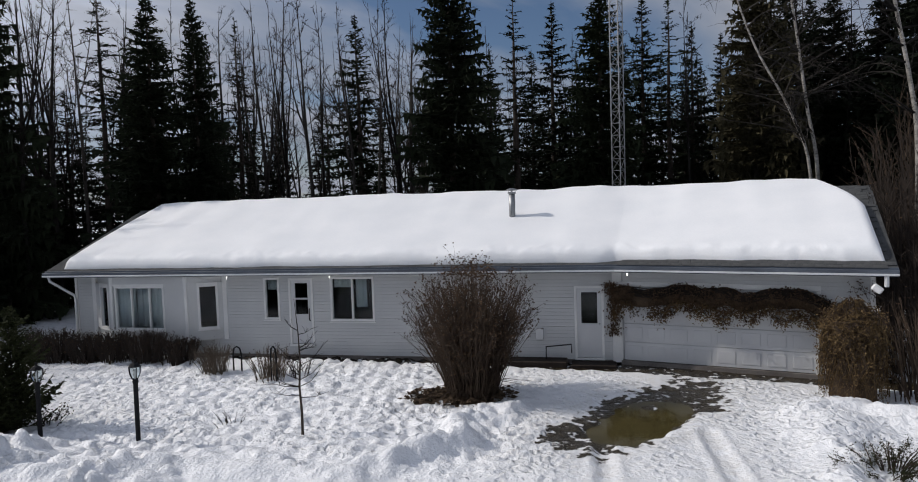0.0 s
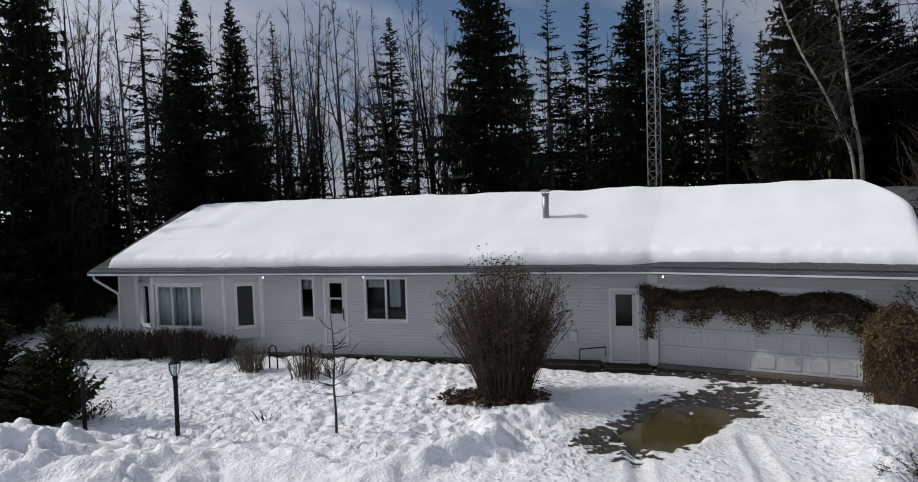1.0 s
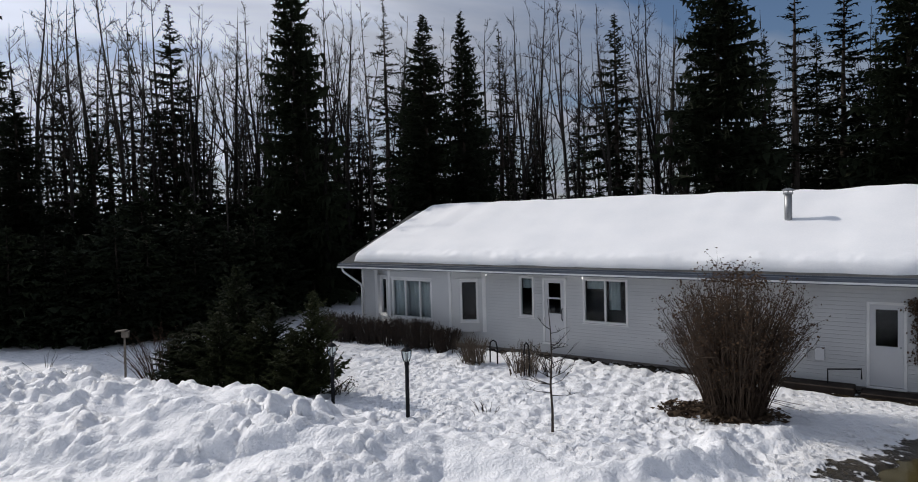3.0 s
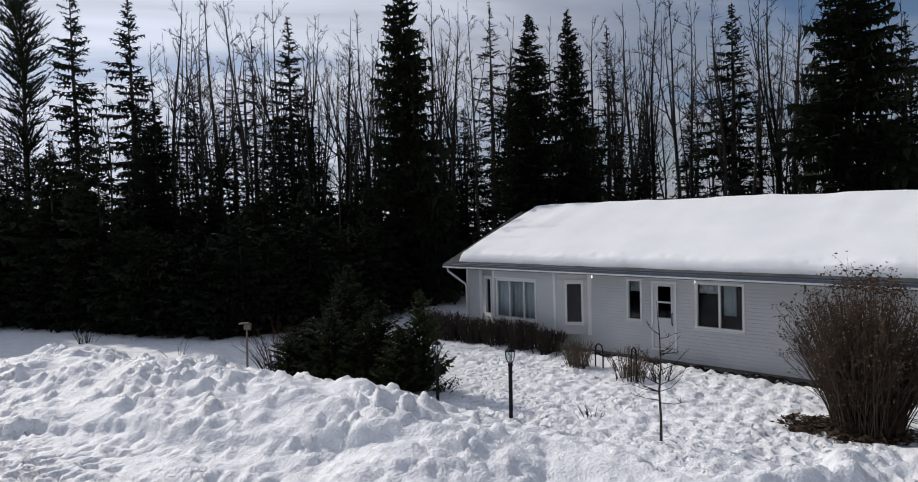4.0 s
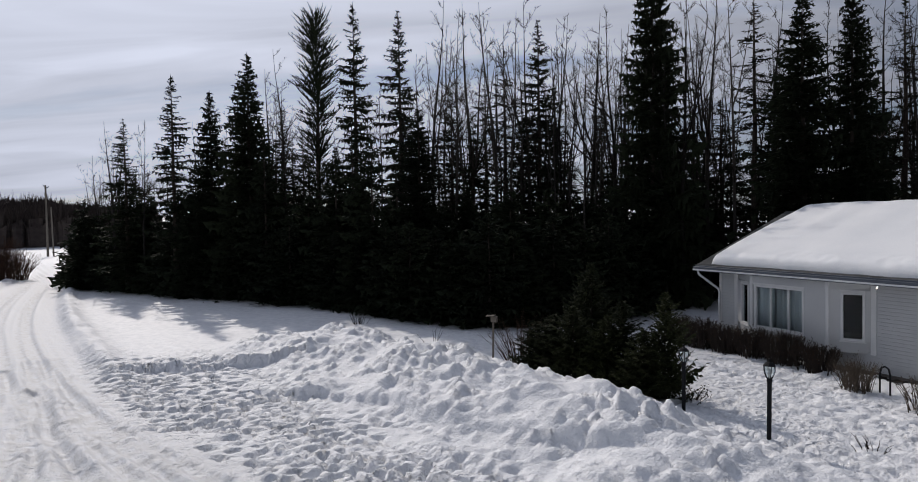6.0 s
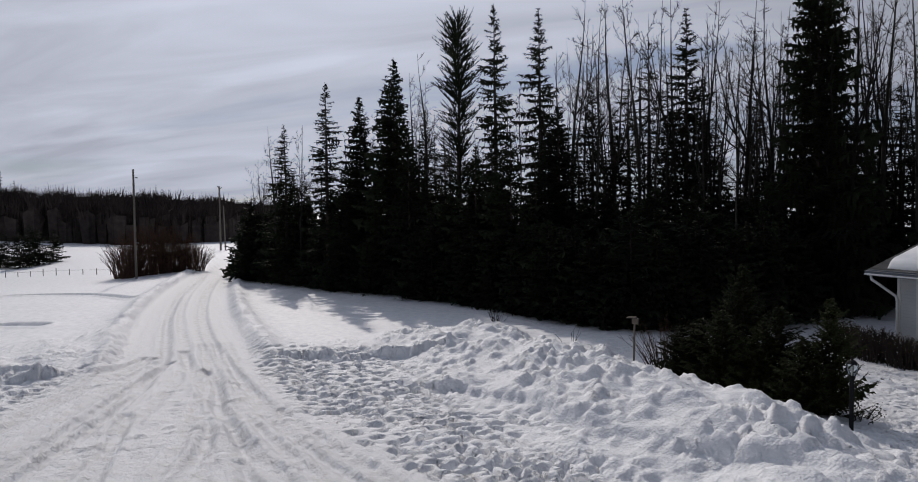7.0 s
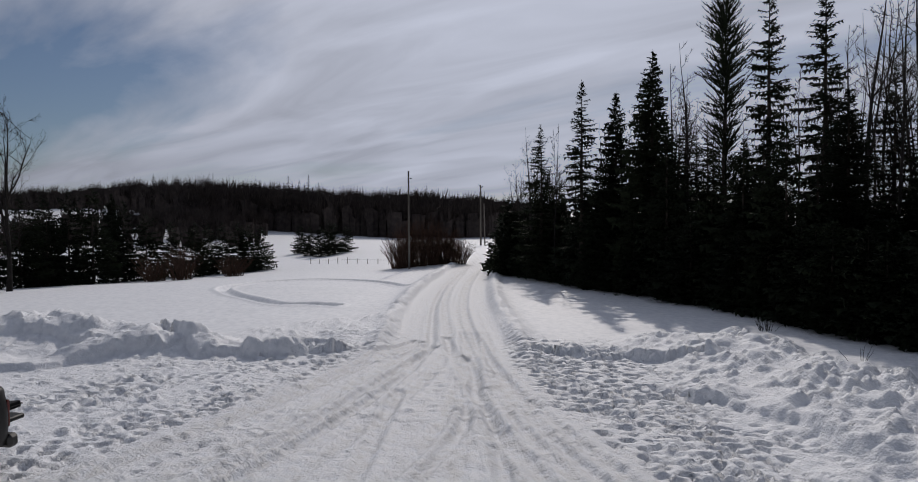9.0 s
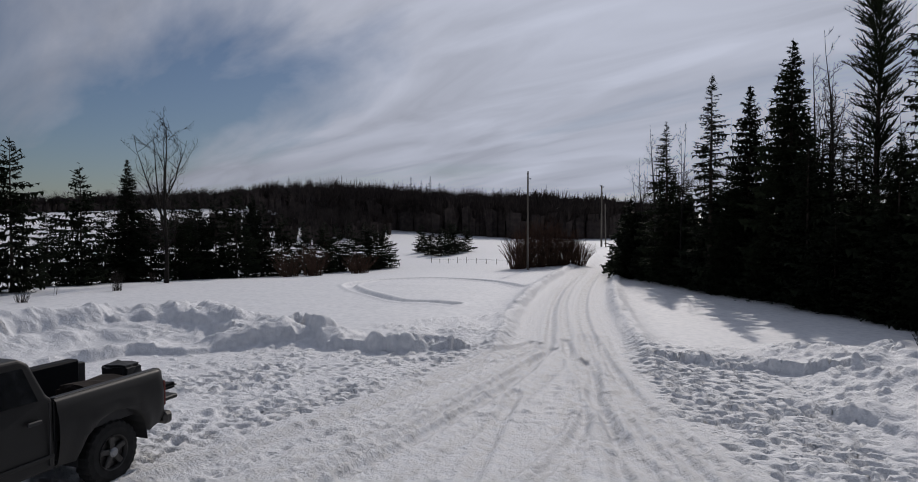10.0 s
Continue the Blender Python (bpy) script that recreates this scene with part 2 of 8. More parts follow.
M["red_lens"] = make_mat("red_lamp_lens", (0.10, 0.01, 0.008), (0.16, 0.018, 0.012), 3.0, (0.2, 0.3), 0.0, 40)
M["glass"] = glass_mat()


# ---- mesh helpers ----
class MB:
    """Collects vertices and faces of one mesh."""

    def __init__(self):
        self.v, self.f = [], []

    def add(self, verts, faces):
        n = len(self.v)
        self.v.extend(tuple(p) for p in verts)
        self.f.extend(tuple(n + i for i in f) for f in faces)

    def box(self, x0, x1, y0, y1, z0, z1, c=0.0, m=None):
        """A box, its edges chamfered by c."""
        c = min(c, 0.45 * min(x1 - x0, y1 - y0, z1 - z0))
        if c <= 0:
            vs = [(x, y, z) for z in (z0, z1) for y in (y0, y1) for x in (x0, x1)]
            fs = [(0, 2, 3, 1), (4, 5, 7, 6), (0, 1, 5, 4), (1, 3, 7, 5), (3, 2, 6, 7), (2, 0, 4, 6)]
        else:
            bm = bmesh.new()
            bmesh.ops.create_cube(bm, size=1, matrix=Matrix.LocRotScale(((x0 + x1) / 2, (y0 + y1) / 2, (z0 + z1) / 2), None, (x1 - x0, y1 - y0, z1 - z0)))
            bmesh.ops.bevel(bm, geom=bm.edges[:], offset=c, segments=1, affect="EDGES")
            vs = [tuple(v.co) for v in bm.verts]
            bm.verts.index_update()
            fs = [tuple(v.index for v in f.verts) for f in bm.faces]
            bm.free()
        if m:
            vs = [tuple(m @ Vector(p)) for p in vs]
        self.add(vs, fs)

    def tube(self, pts, radii, n=6, cap=True):
        pts = [Vector(p) for p in pts]
        if not hasattr(radii, "__len__"):
            radii = [radii] * len(pts)
        rings = []
        side = None
        for i, p in enumerate(pts):
            d = (pts[min(i + 1, len(pts) - 1)] - pts[max(i - 1, 0)])
            if d.length < 1e-9:
                d = Vector((0, 0, 1))
            d.normalize()
            if side is None:
                side = d.orthogonal().normalized()
            side = (side - d * side.dot(d))
            side = side.normalized() if side.length > 1e-6 else d.orthogonal().normalized()
            up = d.cross(side)
            rings.append([p + (side * math.cos(2 * math.pi * k / n) + up * math.sin(2 * math.pi * k / n)) * radii[i] for k in range(n)])
        base = len(self.v)
        for r in rings:
            self.v.extend(tuple(q) for q in r)
        for i in range(len(rings) - 1):
            a, b = base + i * n, base + (i + 1) * n
            for k in range(n):
                self.f.append((a + k, a + (k + 1) % n, b + (k + 1) % n, b + k))
        if cap:
            self.f.append(tuple(base + k for k in range(n))[::-1])
            e = base + (len(rings) - 1) * n
            self.f.append(tuple(e + k for k in range(n)))

    def prism(self, outline, axis, a, b, m=None):
        """A closed outline of (u, v) drawn out from a to b along axis 0, 1 or 2."""
        def at(u, v, w):
            p = [0, 0, 0]
            o = [i for i in range(3) if i != axis]
            p[o[0]], p[o[1]], p[axis] = u, v, w
            return tuple(m @ Vector(p)) if m else tuple(p)
        n = len(outline)
        vs = [at(u, v, a) for u, v in outline] + [at(u, v, b) for u, v in outline]
        fs = [tuple(range(n)), tuple(range(2 * n - 1, n - 1, -1))] + [(i, i + n, (i + 1) % n + n, (i + 1) % n) for i in range(n)]
        self.add(vs, fs)

    def grid(self, rows):
        """Rows of equal length of points, joined into a sheet."""
        n, w = len(self.v), len(rows[0])
        for r in rows:
            self.v.extend(tuple(p) for p in r)
        for i in range(len(rows) - 1):
            for j in range(w - 1):
                a = n + i * w + j
                self.f.append((a, a + 1, a + w + 1, a + w))

    def move(self, m):
        self.v = [tuple(m @ Vector(p)) for p in self.v]

    def mesh(self, name, material, smooth=False, fix=False):
        me = bpy.data.meshes.new(name)
        me.from_pydata(self.v, [], self.f)
        if fix:
            bm = bmesh.new(); bm.from_mesh(me)
            bmesh.ops.recalc_face_normals(bm, faces=bm.faces); bm.to_mesh(me); bm.free()
        if smooth:
            me.polygons.foreach_set("use_smooth", [True] * len(me.polygons))
        me.materials.append(material)
        me.update()
        return me


def thing(name, label, category, m=None, group="", kind=""):
    """An empty at a thing's base that holds its parts."""
    ob = new(name)
    ob.empty_display_size = 0.2
    if m is not None:
        ob.matrix_world = m
    return tagged(ob, label, category, group, kind)


def part(name, mb, material, parent, label="", smooth=False, fix=True):
    """One mesh under a thing or a part, in the thing's own axes."""
    me = mb if isinstance(mb, bpy.types.Mesh) else mb.mesh(name, material, smooth, fix)
    ob = new(name, me)
    ob.parent = parent
    return tagged(ob, label)


def single(name, mb, material, label, category, m=None, group="", kind="", smooth=False, fix=True):
    """A thing that is one mesh."""
    ob = new(name, mb.mesh(name, material, smooth, fix))
    if m is not None:
        ob.matrix_world = m
    return tagged(ob, label, category, group, kind)

# ---- ground ----
def lattice(ix, iy, seed):
    h = (ix.astype(np.int64) * 374761393 + iy.astype(np.int64) * 668265263 + seed * 1442695041) & 0x7FFFFFFF
    h = ((h ^ (h >> 13)) * 1274126177) & 0x7FFFFFFF
    return ((h ^ (h >> 16)) & 0xFFFF) / 65535.0


def value_noise(x, y, seed=0):
    ix, iy = np.floor(x), np.floor(y)
    fx, fy = x - ix, y - iy
    fx, fy = fx * fx * fx * (fx * (fx * 6 - 15) + 10), fy * fy * fy * (fy * (fy * 6 - 15) + 10)
    a, b = lattice(ix, iy, seed), lattice(ix + 1, iy, seed)
    c, d = lattice(ix, iy + 1, seed), lattice(ix + 1, iy + 1, seed)
    return (a + (b - a) * fx) * (1 - fy) + (c + (d - c) * fx) * fy


def fbm(x, y, octaves=4, seed=0, gain=0.5):
    total, amp, norm = 0.0, 1.0, 0.0
    c, s = math.cos(0.6), math.sin(0.6)
    for o in range(octaves):
        total = total + amp * value_noise(x, y, seed + o * 17)
        norm += amp
        amp *= gain
        x, y = (c * x - s * y) * 2.03 + 5.1, (s * x + c * y) * 2.03 - 3.7
    return total / norm


def cells(x, y, seed=0):
    """Distance to the nearest of jittered dots, one a cell."""
    ix, iy = np.floor(x), np.floor(y)
    best = np.full(np.shape(x), 9.0)
    for dx in (-1, 0, 1):
        for dy in (-1, 0, 1):
            px = ix + dx + 0.15 + 0.7 * lattice(ix + dx, iy + dy, seed)
            py = iy + dy + 0.15 + 0.7 * lattice(ix + dx, iy + dy, seed + 91)
            best = np.minimum(best, np.hypot(x - px, y - py))
    return best


def blocks(x, y, seed=0):
    """Broken lumps: each cell a block of its own height with steep sides."""
    ix, iy = np.floor(x), np.floor(y)
    best, val = np.full(np.shape(x), 9.0), np.zeros(np.shape(x))
    for dx in (-1, 0, 1):
        for dy in (-1, 0, 1):
            cx, cy = ix + dx, iy + dy
            d = np.hypot(x - cx - 0.15 - 0.7 * lattice(cx, cy, seed), y - cy - 0.15 - 0.7 * lattice(cx, cy, seed + 91))
            near = d < best
            val = np.where(near, lattice(cx, cy, seed + 57), val)
            best = np.where(near, d, best)
    return (val ** 1.6) * step(0.60, 0.40, best)


def step(a, b, x):
    t = np.clip((x - a) / (b - a), 0, 1)
    return t * t * (3 - 2 * t)


def along(x, y, line, reach=None):
    """As full_along, but only within reach of the line; farther places get a large distance."""
    if reach is None or np.ndim(x) < 2:
        return full_along(x, y, line)
    pts = np.array(line, float)
    inside = (x > pts[:, 0].min() - reach) & (x < pts[:, 0].max() + reach) & (y > pts[:, 1].min() - reach) & (y < pts[:, 1].max() + reach)
    best, side = np.full(np.shape(x), 1e9), np.zeros(np.shape(x))
    vals = [np.zeros(np.shape(x)) for _ in line[0][2:]]
    if inside.any():
        b, s, v = full_along(x[inside], y[inside], line)
        best[inside], side[inside] = b, s
        for k in range(len(vals)):
            vals[k][inside] = v[k]
    return best, side, vals


def full_along(x, y, line):
    """Distance from a polyline of (x, y, ...) points, and the other values of the line at the nearest place."""
    best = np.full(np.shape(x), 1e9)
    vals = [np.zeros(np.shape(x)) for _ in line[0][2:]]
    side = np.zeros(np.shape(x))
    for p, q in zip(line, line[1:]):
        dx, dy = q[0] - p[0], q[1] - p[1]
        t = np.clip(((x - p[0]) * dx + (y - p[1]) * dy) / (dx * dx + dy * dy), 0, 1)
        d = np.hypot(x - p[0] - t * dx, y - p[1] - t * dy)
        near = d < best
        best = np.where(near, d, best)
        side = np.where(near, np.sign((x - p[0]) * dy - (y - p[1]) * dx), side)
        for k in range(len(vals)):
            vals[k] = np.where(near, p[2 + k] + t * (q[2 + k] - p[2 + k]), vals[k])
    return best, side, vals


# heaps pushed aside by the plough: x, y, height, half width
HEAP_YARD = [(-21.5, 7.9, 0.28, 1.6), (-19.5, 9.4, 0.72, 2.6), (-14.5, 9.5, 0.66, 3.3), (-9.3, 9.7, 0.74, 3.3), (-6.3, 9.3, 0.54, 2.6),
             (-4.3, 10.5, 0.30, 1.5), (-2.6, 10.2, 0.22, 0.95), (-1.6, 10.0, 0.24, 0.62), (-1.0, 10.9, 0.26, 0.52), (-0.4, 11.8, 0.26, 0.50), (0.3, 12.9, 0.22, 0.46), (1.0, 13.8, 0.14, 0.40)]
HEAP_FIELD = [(-15.5, -20.5, 0.85, 3.4), (-19.0, -18.4, 0.95, 3.6), (-22.3, -16.6, 1.02, 3.7), (-23.8, -13.8, 1.02, 3.8), (-22.9, -11.0, 0.85, 3.0), (-21.9, -9.0, 0.55, 2.2), (-21.7, -7.4, 0.30, 1.5)]
# broken crumbs thrown out past the rim of the yard
CRUMBS = [(-22.4, -6.6, 0.06, 1.6), (-25.0, -5.6, 0.08, 2.0), (-27.2, -3.6, 0.10, 1.6), (-24.4, -2.9, 0.14, 1.3), (-29.0, -2.2, 0.12, 1.0)]
# faces cut by the plough blade: the snow stands behind them
LEDGES = [([(-14.8, -15.0), (-17.0, -13.9), (-19.0, -13.0), (-18.8, -11.4), (-20.2, -10.2), (-20.8, -9.0)], 0.42), ([(-18.6, -17.2), (-21.2, -15.8), (-22.2, -13.6), (-21.6, -11.6)], 0.34), ([(-14.5, 6.4), (-12.5, 7.3), (-10.5, 7.2), (-8.6, 7.9)], 0.26), ([(-11.0, 9.0), (-9.2, 8.6), (-7.6, 9.1)], 0.24),
          ([(-21.9, -8.5), (-20.4, -7.3), (-20.6, -6.2), (-20.2, -5.6), (-20.3, -4.6), (-20.8, -3.7)], 0.60), ([(-20.0, 4.2), (-19.3, 4.9), (-19.2, 5.7), (-18.7, 6.9)], 0.36)]
HEAP_DRIVE = [(9.5, 12.2, 0.30, 1.4), (7.4, 12.7, 0.26, 1.1), (6.3, 11.6, 0.20, 0.9), (5.7, 9.6, 0.20, 0.9), (5.4, 7.0, 0.2, 1.0)]
ROAD_MID = [(-13.0, 0.4), (-21.0, 0.7), (-33.0, 1.0), (-45.0, 2.0), (-60.0, 4.0), (-75.0, 6.6), (-92.0, 11.0), (-115.0, 22.0), (-150.0, 45.0), (-220.0, 100.0)]
TRACKS = [[(-7.0, -5.0), (-13.0, -2.2), (-21.0, -0.1), (-33.0, 0.3), (-45.0, 1.3), (-60.0, 3.3), (-75.0, 5.9), (-92.0, 10.3)],
          [(-7.5, -1.5), (-13.0, 0.6), (-21.0, 1.5), (-33.0, 1.8), (-45.0, 2.8), (-60.0, 4.8), (-75.0, 7.4), (-92.0, 11.8)],
          [(-2.0, -7.5), (-9.0, -4.4), (-15.0, -2.0), (-22.0, 0.2)], [(-3.0, -10.0), (-9.5, -6.6), (-15.5, -3.4), (-23.0, -0.3)],
          [(2.0, 6.0), (-4.0, 4.0), (-10.0, 1.9), (-17.0, 1.0), (-24.0, 0.6)], [(3.5, 7.2), (-3.6, 5.6), (-10.0, 3.3), (-17.0, 2.0), (-25.0, 1.7)],
          [(-5.0, 1.0), (-12.0, 1.2), (-20.0, 1.1)], [(2.6, 12.0), (1.2, 6.0), (-2.0, 1.0), (-8.0, -1.2), (-16.0, -0.8)], [(4.6, 12.0), (3.2, 6.0), (0.0, 0.0), (-7.0, -3.0)]]


def smooth_line(line, per=6):
    """The same line with rounded corners."""
    pts = np.array(line, float)
    p = np.vstack([2 * pts[0] - pts[1], pts, 2 * pts[-1] - pts[-2]])
    out = []
    for i in range(1, len(p) - 2):
        for k in range(per):
            t = k / per
            a, b, c, d = p[i - 1], p[i], p[i + 1], p[i + 2]
            out.append(tuple(0.5 * (2 * b + (c - a) * t + (2 * a - 5 * b + 4 * c - d) * t * t + (3 * b - a - 3 * c + d) * t ** 3)))
    out.append(tuple(pts[-1]))
    return out


def base_height(x, y):
    """The lie of the land without ploughed heaps and marks."""
    r = np.hypot(x, y)
    z = 0.38 * (1 - step(6.0, 17.0, y + 0.21 * x))                  # the yard falls a little to the house
    west = step(0.15, 0.6, -x / np.maximum(r, 1))
    south = step(-0.1, 0.55, -y / np.maximum(r, 1))
    z = z + (fbm(x / 40, y / 40, 3, 5) - 0.5) * 1.2 * step(25, 90, r)
    z = z - 1.5 * step(45, 75, r) * (1 - step(90, 170, r)) * south * west
    az = np.degrees(np.arctan2(-x, y))
    z = z + 7.0 * np.exp(-((az - 112) / 13) ** 2) * step(130, 260, r)
    z = z + west * 10.0 * step(150, 420, r) + 14 * (1 - west) * step(300, 900, r)
    return z


LEDGE_SIDE = -1


WORKED = {}


def lane_distances(x, y):
    """Distances from the road's middle and from every rut; kept for the ground's own grid."""
    if np.ndim(x) < 2:
        return along(x, y, ROAD)[0], [along(x, y, line, 2)[0] for line in RUTS]
    if "grid" not in WORKED:
        WORKED["grid"] = along(x, y, ROAD)[0], [along(x, y, line, 2)[0] for line in RUTS]
    return WORKED["grid"]


def heap_rise(x, y, line, seed, big):
    """Height of a heap of thrown snow with its boulders, chunks and crumbs, and how far it reaches (0 to 1)."""
    wx, wy = x + (fbm(x / 1.3, y / 1.3, 2, seed) - 0.5) * 1.1, y + (fbm(x / 1.3, y / 1.3, 2, seed + 1) - 0.5) * 1.1
    d, _, (h, w) = full_along(wx, wy, line)
    k = step(1.0, 0.0, d / np.maximum(w, 0.01))
    lump = fbm(x / 1.2, y / 1.2, 3, seed + 2) - 0.5
    bx, by = x + 0.22 * (fbm(x / 0.3, y / 0.3, 2, seed + 8) - 0.5), y + 0.22 * (fbm(x / 0.3, y / 0.3, 2, seed + 9) - 0.5)
    boulder = blocks(bx / 0.95, by / 0.80, seed + 12) ** 1.6
    chunk = blocks(bx / 0.48, by / 0.40, seed + 3)
    small = blocks(bx / 0.25, by / 0.21, seed + 4)
    tiny = np.clip(0.6 - cells(x / 0.16, y / 0.13, seed + 6), 0, 1)
    patch = step(0.40, 0.56, fbm(x / 1.5, y / 1.5, 2, seed + 5))
    crumb = step(0.30, 0.62, fbm(x / 0.9, y / 0.9, 2, seed + 10))
    k4 = k ** 0.4 * (0.3 + 0.7 * np.clip(h / 0.6, 0, 1))
    # scoops and ridges left by the bucket
    scrape = (fbm((x + 0.6 * y) / 2.4, (y - 0.6 * x) / 0.55, 3, seed + 11) - 0.5) * 0.34
    return h * k * (0.95 + 0.50 * lump + scrape) + k4 * big * (0.17 * boulder * (1 - patch) + 0.18 * chunk * patch + 0.17 * small * crumb + 0.11 * tiny * (0.35 + 0.65 * crumb)), k


def yard_marks(x, y, lanes):
    """Footprints, clods and uneven snow of the trodden yard."""
    prints = step(0.34, 0.19, cells(x / 0.34, y / 0.46, 31)) * step(0.36, 0.46, fbm(x / 1.5, y / 1.5, 2, 33))
    more = step(0.36, 0.22, cells(x / 0.22, y / 0.30, 37)) * step(0.40, 0.5, fbm(x / 2.5, y / 2.5, 2, 38))
    z = -(0.20 * prints + 0.12 * more) * step(0.30, 0.48, fbm(x / 4, y / 4, 2, 35)) * (1 - 0.92 * lanes) * (0.75 + 0.25 * step(0.0, 4.0, y))
    z = z + 0.04 * (fbm(x / 0.6, y / 0.6, 3, 39) - 0.5) * (1 - 0.6 * lanes)
    clods = np.clip(blocks(x / 0.24, y / 0.28, 36) - 0.35, 0, 1) * step(0.46, 0.60, fbm(x / 1.8, y / 1.8, 2, 40)) + 1.6 * np.clip(blocks(x / 0.55, y / 0.6, 42) - 0.72, 0, 1)
    return z + 0.16 * clods * (1 - 0.5 * lanes)


def lawn_marks(x, y):
    """Many feet on the snow between the heap and the house."""
    feet = step(0.46, 0.2, cells(x / 0.44, y / 0.34, 41)) * step(0.30, 0.42, fbm(x / 1.7, y / 1.7, 2, 45))
    feet2 = step(0.44, 0.2, cells(x / 0.25, y / 0.22, 47))
    return 0.10 * fbm(x / 0.7, y / 0.7, 3, 43) - 0.075 * feet - 0.05 * feet2


def marks(x, y):
    """Heaps, ruts, footprints: what is added to the land near the camera."""
    r = np.hypot(x, y)
    z = np.zeros(np.shape(x))
    rough = np.zeros(np.shape(x))
    road_d, rut_d = lane_distances(x, y)
    for line, seed, big in ((HEAP_YARD, 3, 1.0), (HEAP_FIELD, 7, 0.55), (HEAP_DRIVE, 11, 0.8), (CRUMBS, 15, 0.9)):
        pts = np.array(line)
        near = (x > pts[:, 0].min() - 4.8) & (x < pts[:, 0].max() + 4.8) & (y > pts[:, 1].min() - 4.8) & (y < pts[:, 1].max() + 4.8)
        if near.any():
            rise, k = heap_rise(x[near], y[near], line, seed, big)
            z[near] += rise
            rough[near] = np.maximum(rough[near], k)
    for line, h in LEDGES:
        d, side, _ = along(x + 0.3 * (fbm(x / 0.5, y / 0.5, 2, 25) - 0.5), y, line, 3)
        behind = step(2.2, 0.2, d) * step(0.0, 1.0, side * LEDGE_SIDE) * step(0.0, 0.18, d)
        z = z + h * behind * (0.80 + 0.9 * (fbm(x / 0.7, y / 0.7, 3, 27) - 0.5)) * (0.60 + 0.40 * step(0.36, 0.52, fbm(x / 1.3, y / 1.3, 2, 29)))
    # the ploughed road and its low banks
    d = road_d
    open_yard = step(-24, -17, x)
    bank = np.exp(-((d - 2.5) / 0.45) ** 2) * (1 - open_yard) * (1 - step(70, 110, r))
    z = z + bank * (0.22 + 0.30 * (fbm(x / 0.8, y / 0.8, 3, 21) - 0.5) + 0.10 * np.clip(0.5 - cells(x / 0.5, y / 0.5, 23), 0, 1))
    road = step(2.5, 1.9, d) * (1 - open_yard) * (1 - step(100, 140, r))
    z = z - 0.12 * road
    # the trodden yard before the camera
    lanes = np.zeros(np.shape(x))
    for dr in rut_d:
        lanes = np.maximum(lanes, step(0.9, 0.35, dr))
    yard = step(-26, -19, x) * step(12, 8, x) * step(-14, -9, y) * step(9.5, 6.5, y - 0.1 * x) * (1 - rough)
    on = yard > 0
    if on.any():
        z[on] += yard[on] * yard_marks(x[on], y[on], lanes[on])
    # trodden snow between the heap and the house, up to the driveway
    lawn = step(9.0, 11.5, y + 0.1 * x) * step(-13, -10.5, x) * step(1.6, -0.4, x - 0.06 * y) * step(20.5, 18.5, y + 0.2 * x)
    on = lawn > 0
    if on.any():
        z[on] += lawn[on] * lawn_marks(x[on], y[on])
    # wheel ruts
    for i, far in enumerate(rut_d):
        on = far < 1.0
        if on.any():
            d, px, py = far[on], x[on], y[on]
            wob = 0.05 * (fbm(px / 1.5, py / 1.5, 2, 50 + i) - 0.5)
            z[on] -= (1.0 if i < 9 else 0.55) * (0.055 * np.exp(-((d + wob) / 0.15) ** 4) - 0.035 * np.exp(-((d - 0.25) / 0.07) ** 2) * (0.4 + 1.2 * fbm(px / 0.4, py / 0.4, 2, 70 + i))) * (1 - step(60, 100, r[on]))
    # wind ripples and loose crust on untouched snow
    wild = (1 - rough) * (1 - road) * (1 - yard)
    z = z + wild * 0.10 * (fbm(x / 3.5, y / 7.0, 3, 61) - 0.5) * step(8, 20, r)
    z = z + 0.02 * (fbm(x / 0.35, y / 0.35, 2, 71) - 0.5) * (1 - step(30, 50, r))
    # an old trail across the field
    d, _, _ = along(x, y, TRAIL, 3)
    z = z - 0.20 * np.exp(-(d / 0.34) ** 4) * (0.6 + 0.8 * fbm(x / 0.9, y / 0.9, 2, 88)) + 0.07 * np.exp(-((d - 0.55) / 0.2) ** 2)
    return z


def fan_out():
    """Fainter wheel marks beside the main ones, spreading towards the yard."""
    rng = random.Random(8)
    out = []
    for k in range(14):
        line = TRACKS[rng.randrange(7)]
        a, b = rng.uniform(-1.6, 1.6), rng.uniform(-0.5, 0.5)
        n = len(line)
        out.append([(x + rng.uniform(-0.3, 0.3), y + a + (b - a) * i / (n - 1)) for i, (x, y) in enumerate(line)][:6])
    return out


ROAD, RUTS = smooth_line(ROAD_MID), [smooth_line(t, 4) for t in TRACKS + fan_out()]
TRAIL = smooth_line([(-32.8, -4.8), (-33.4, -6.0), (-33.8, -7.9), (-36.5, -10.0), (-39.2, -11.9), (-42.9, -13.4), (-46.7, -12.3), (-48.6, -9.8), (-48.8, -7.8), (-46.6, -3.9), (-42.5, -1.6)])
# melted patch on the driveway, in the ground's own plane
PUDDLE_MID, PUDDLE_TURN = (3.90, 13.55), radians(46)


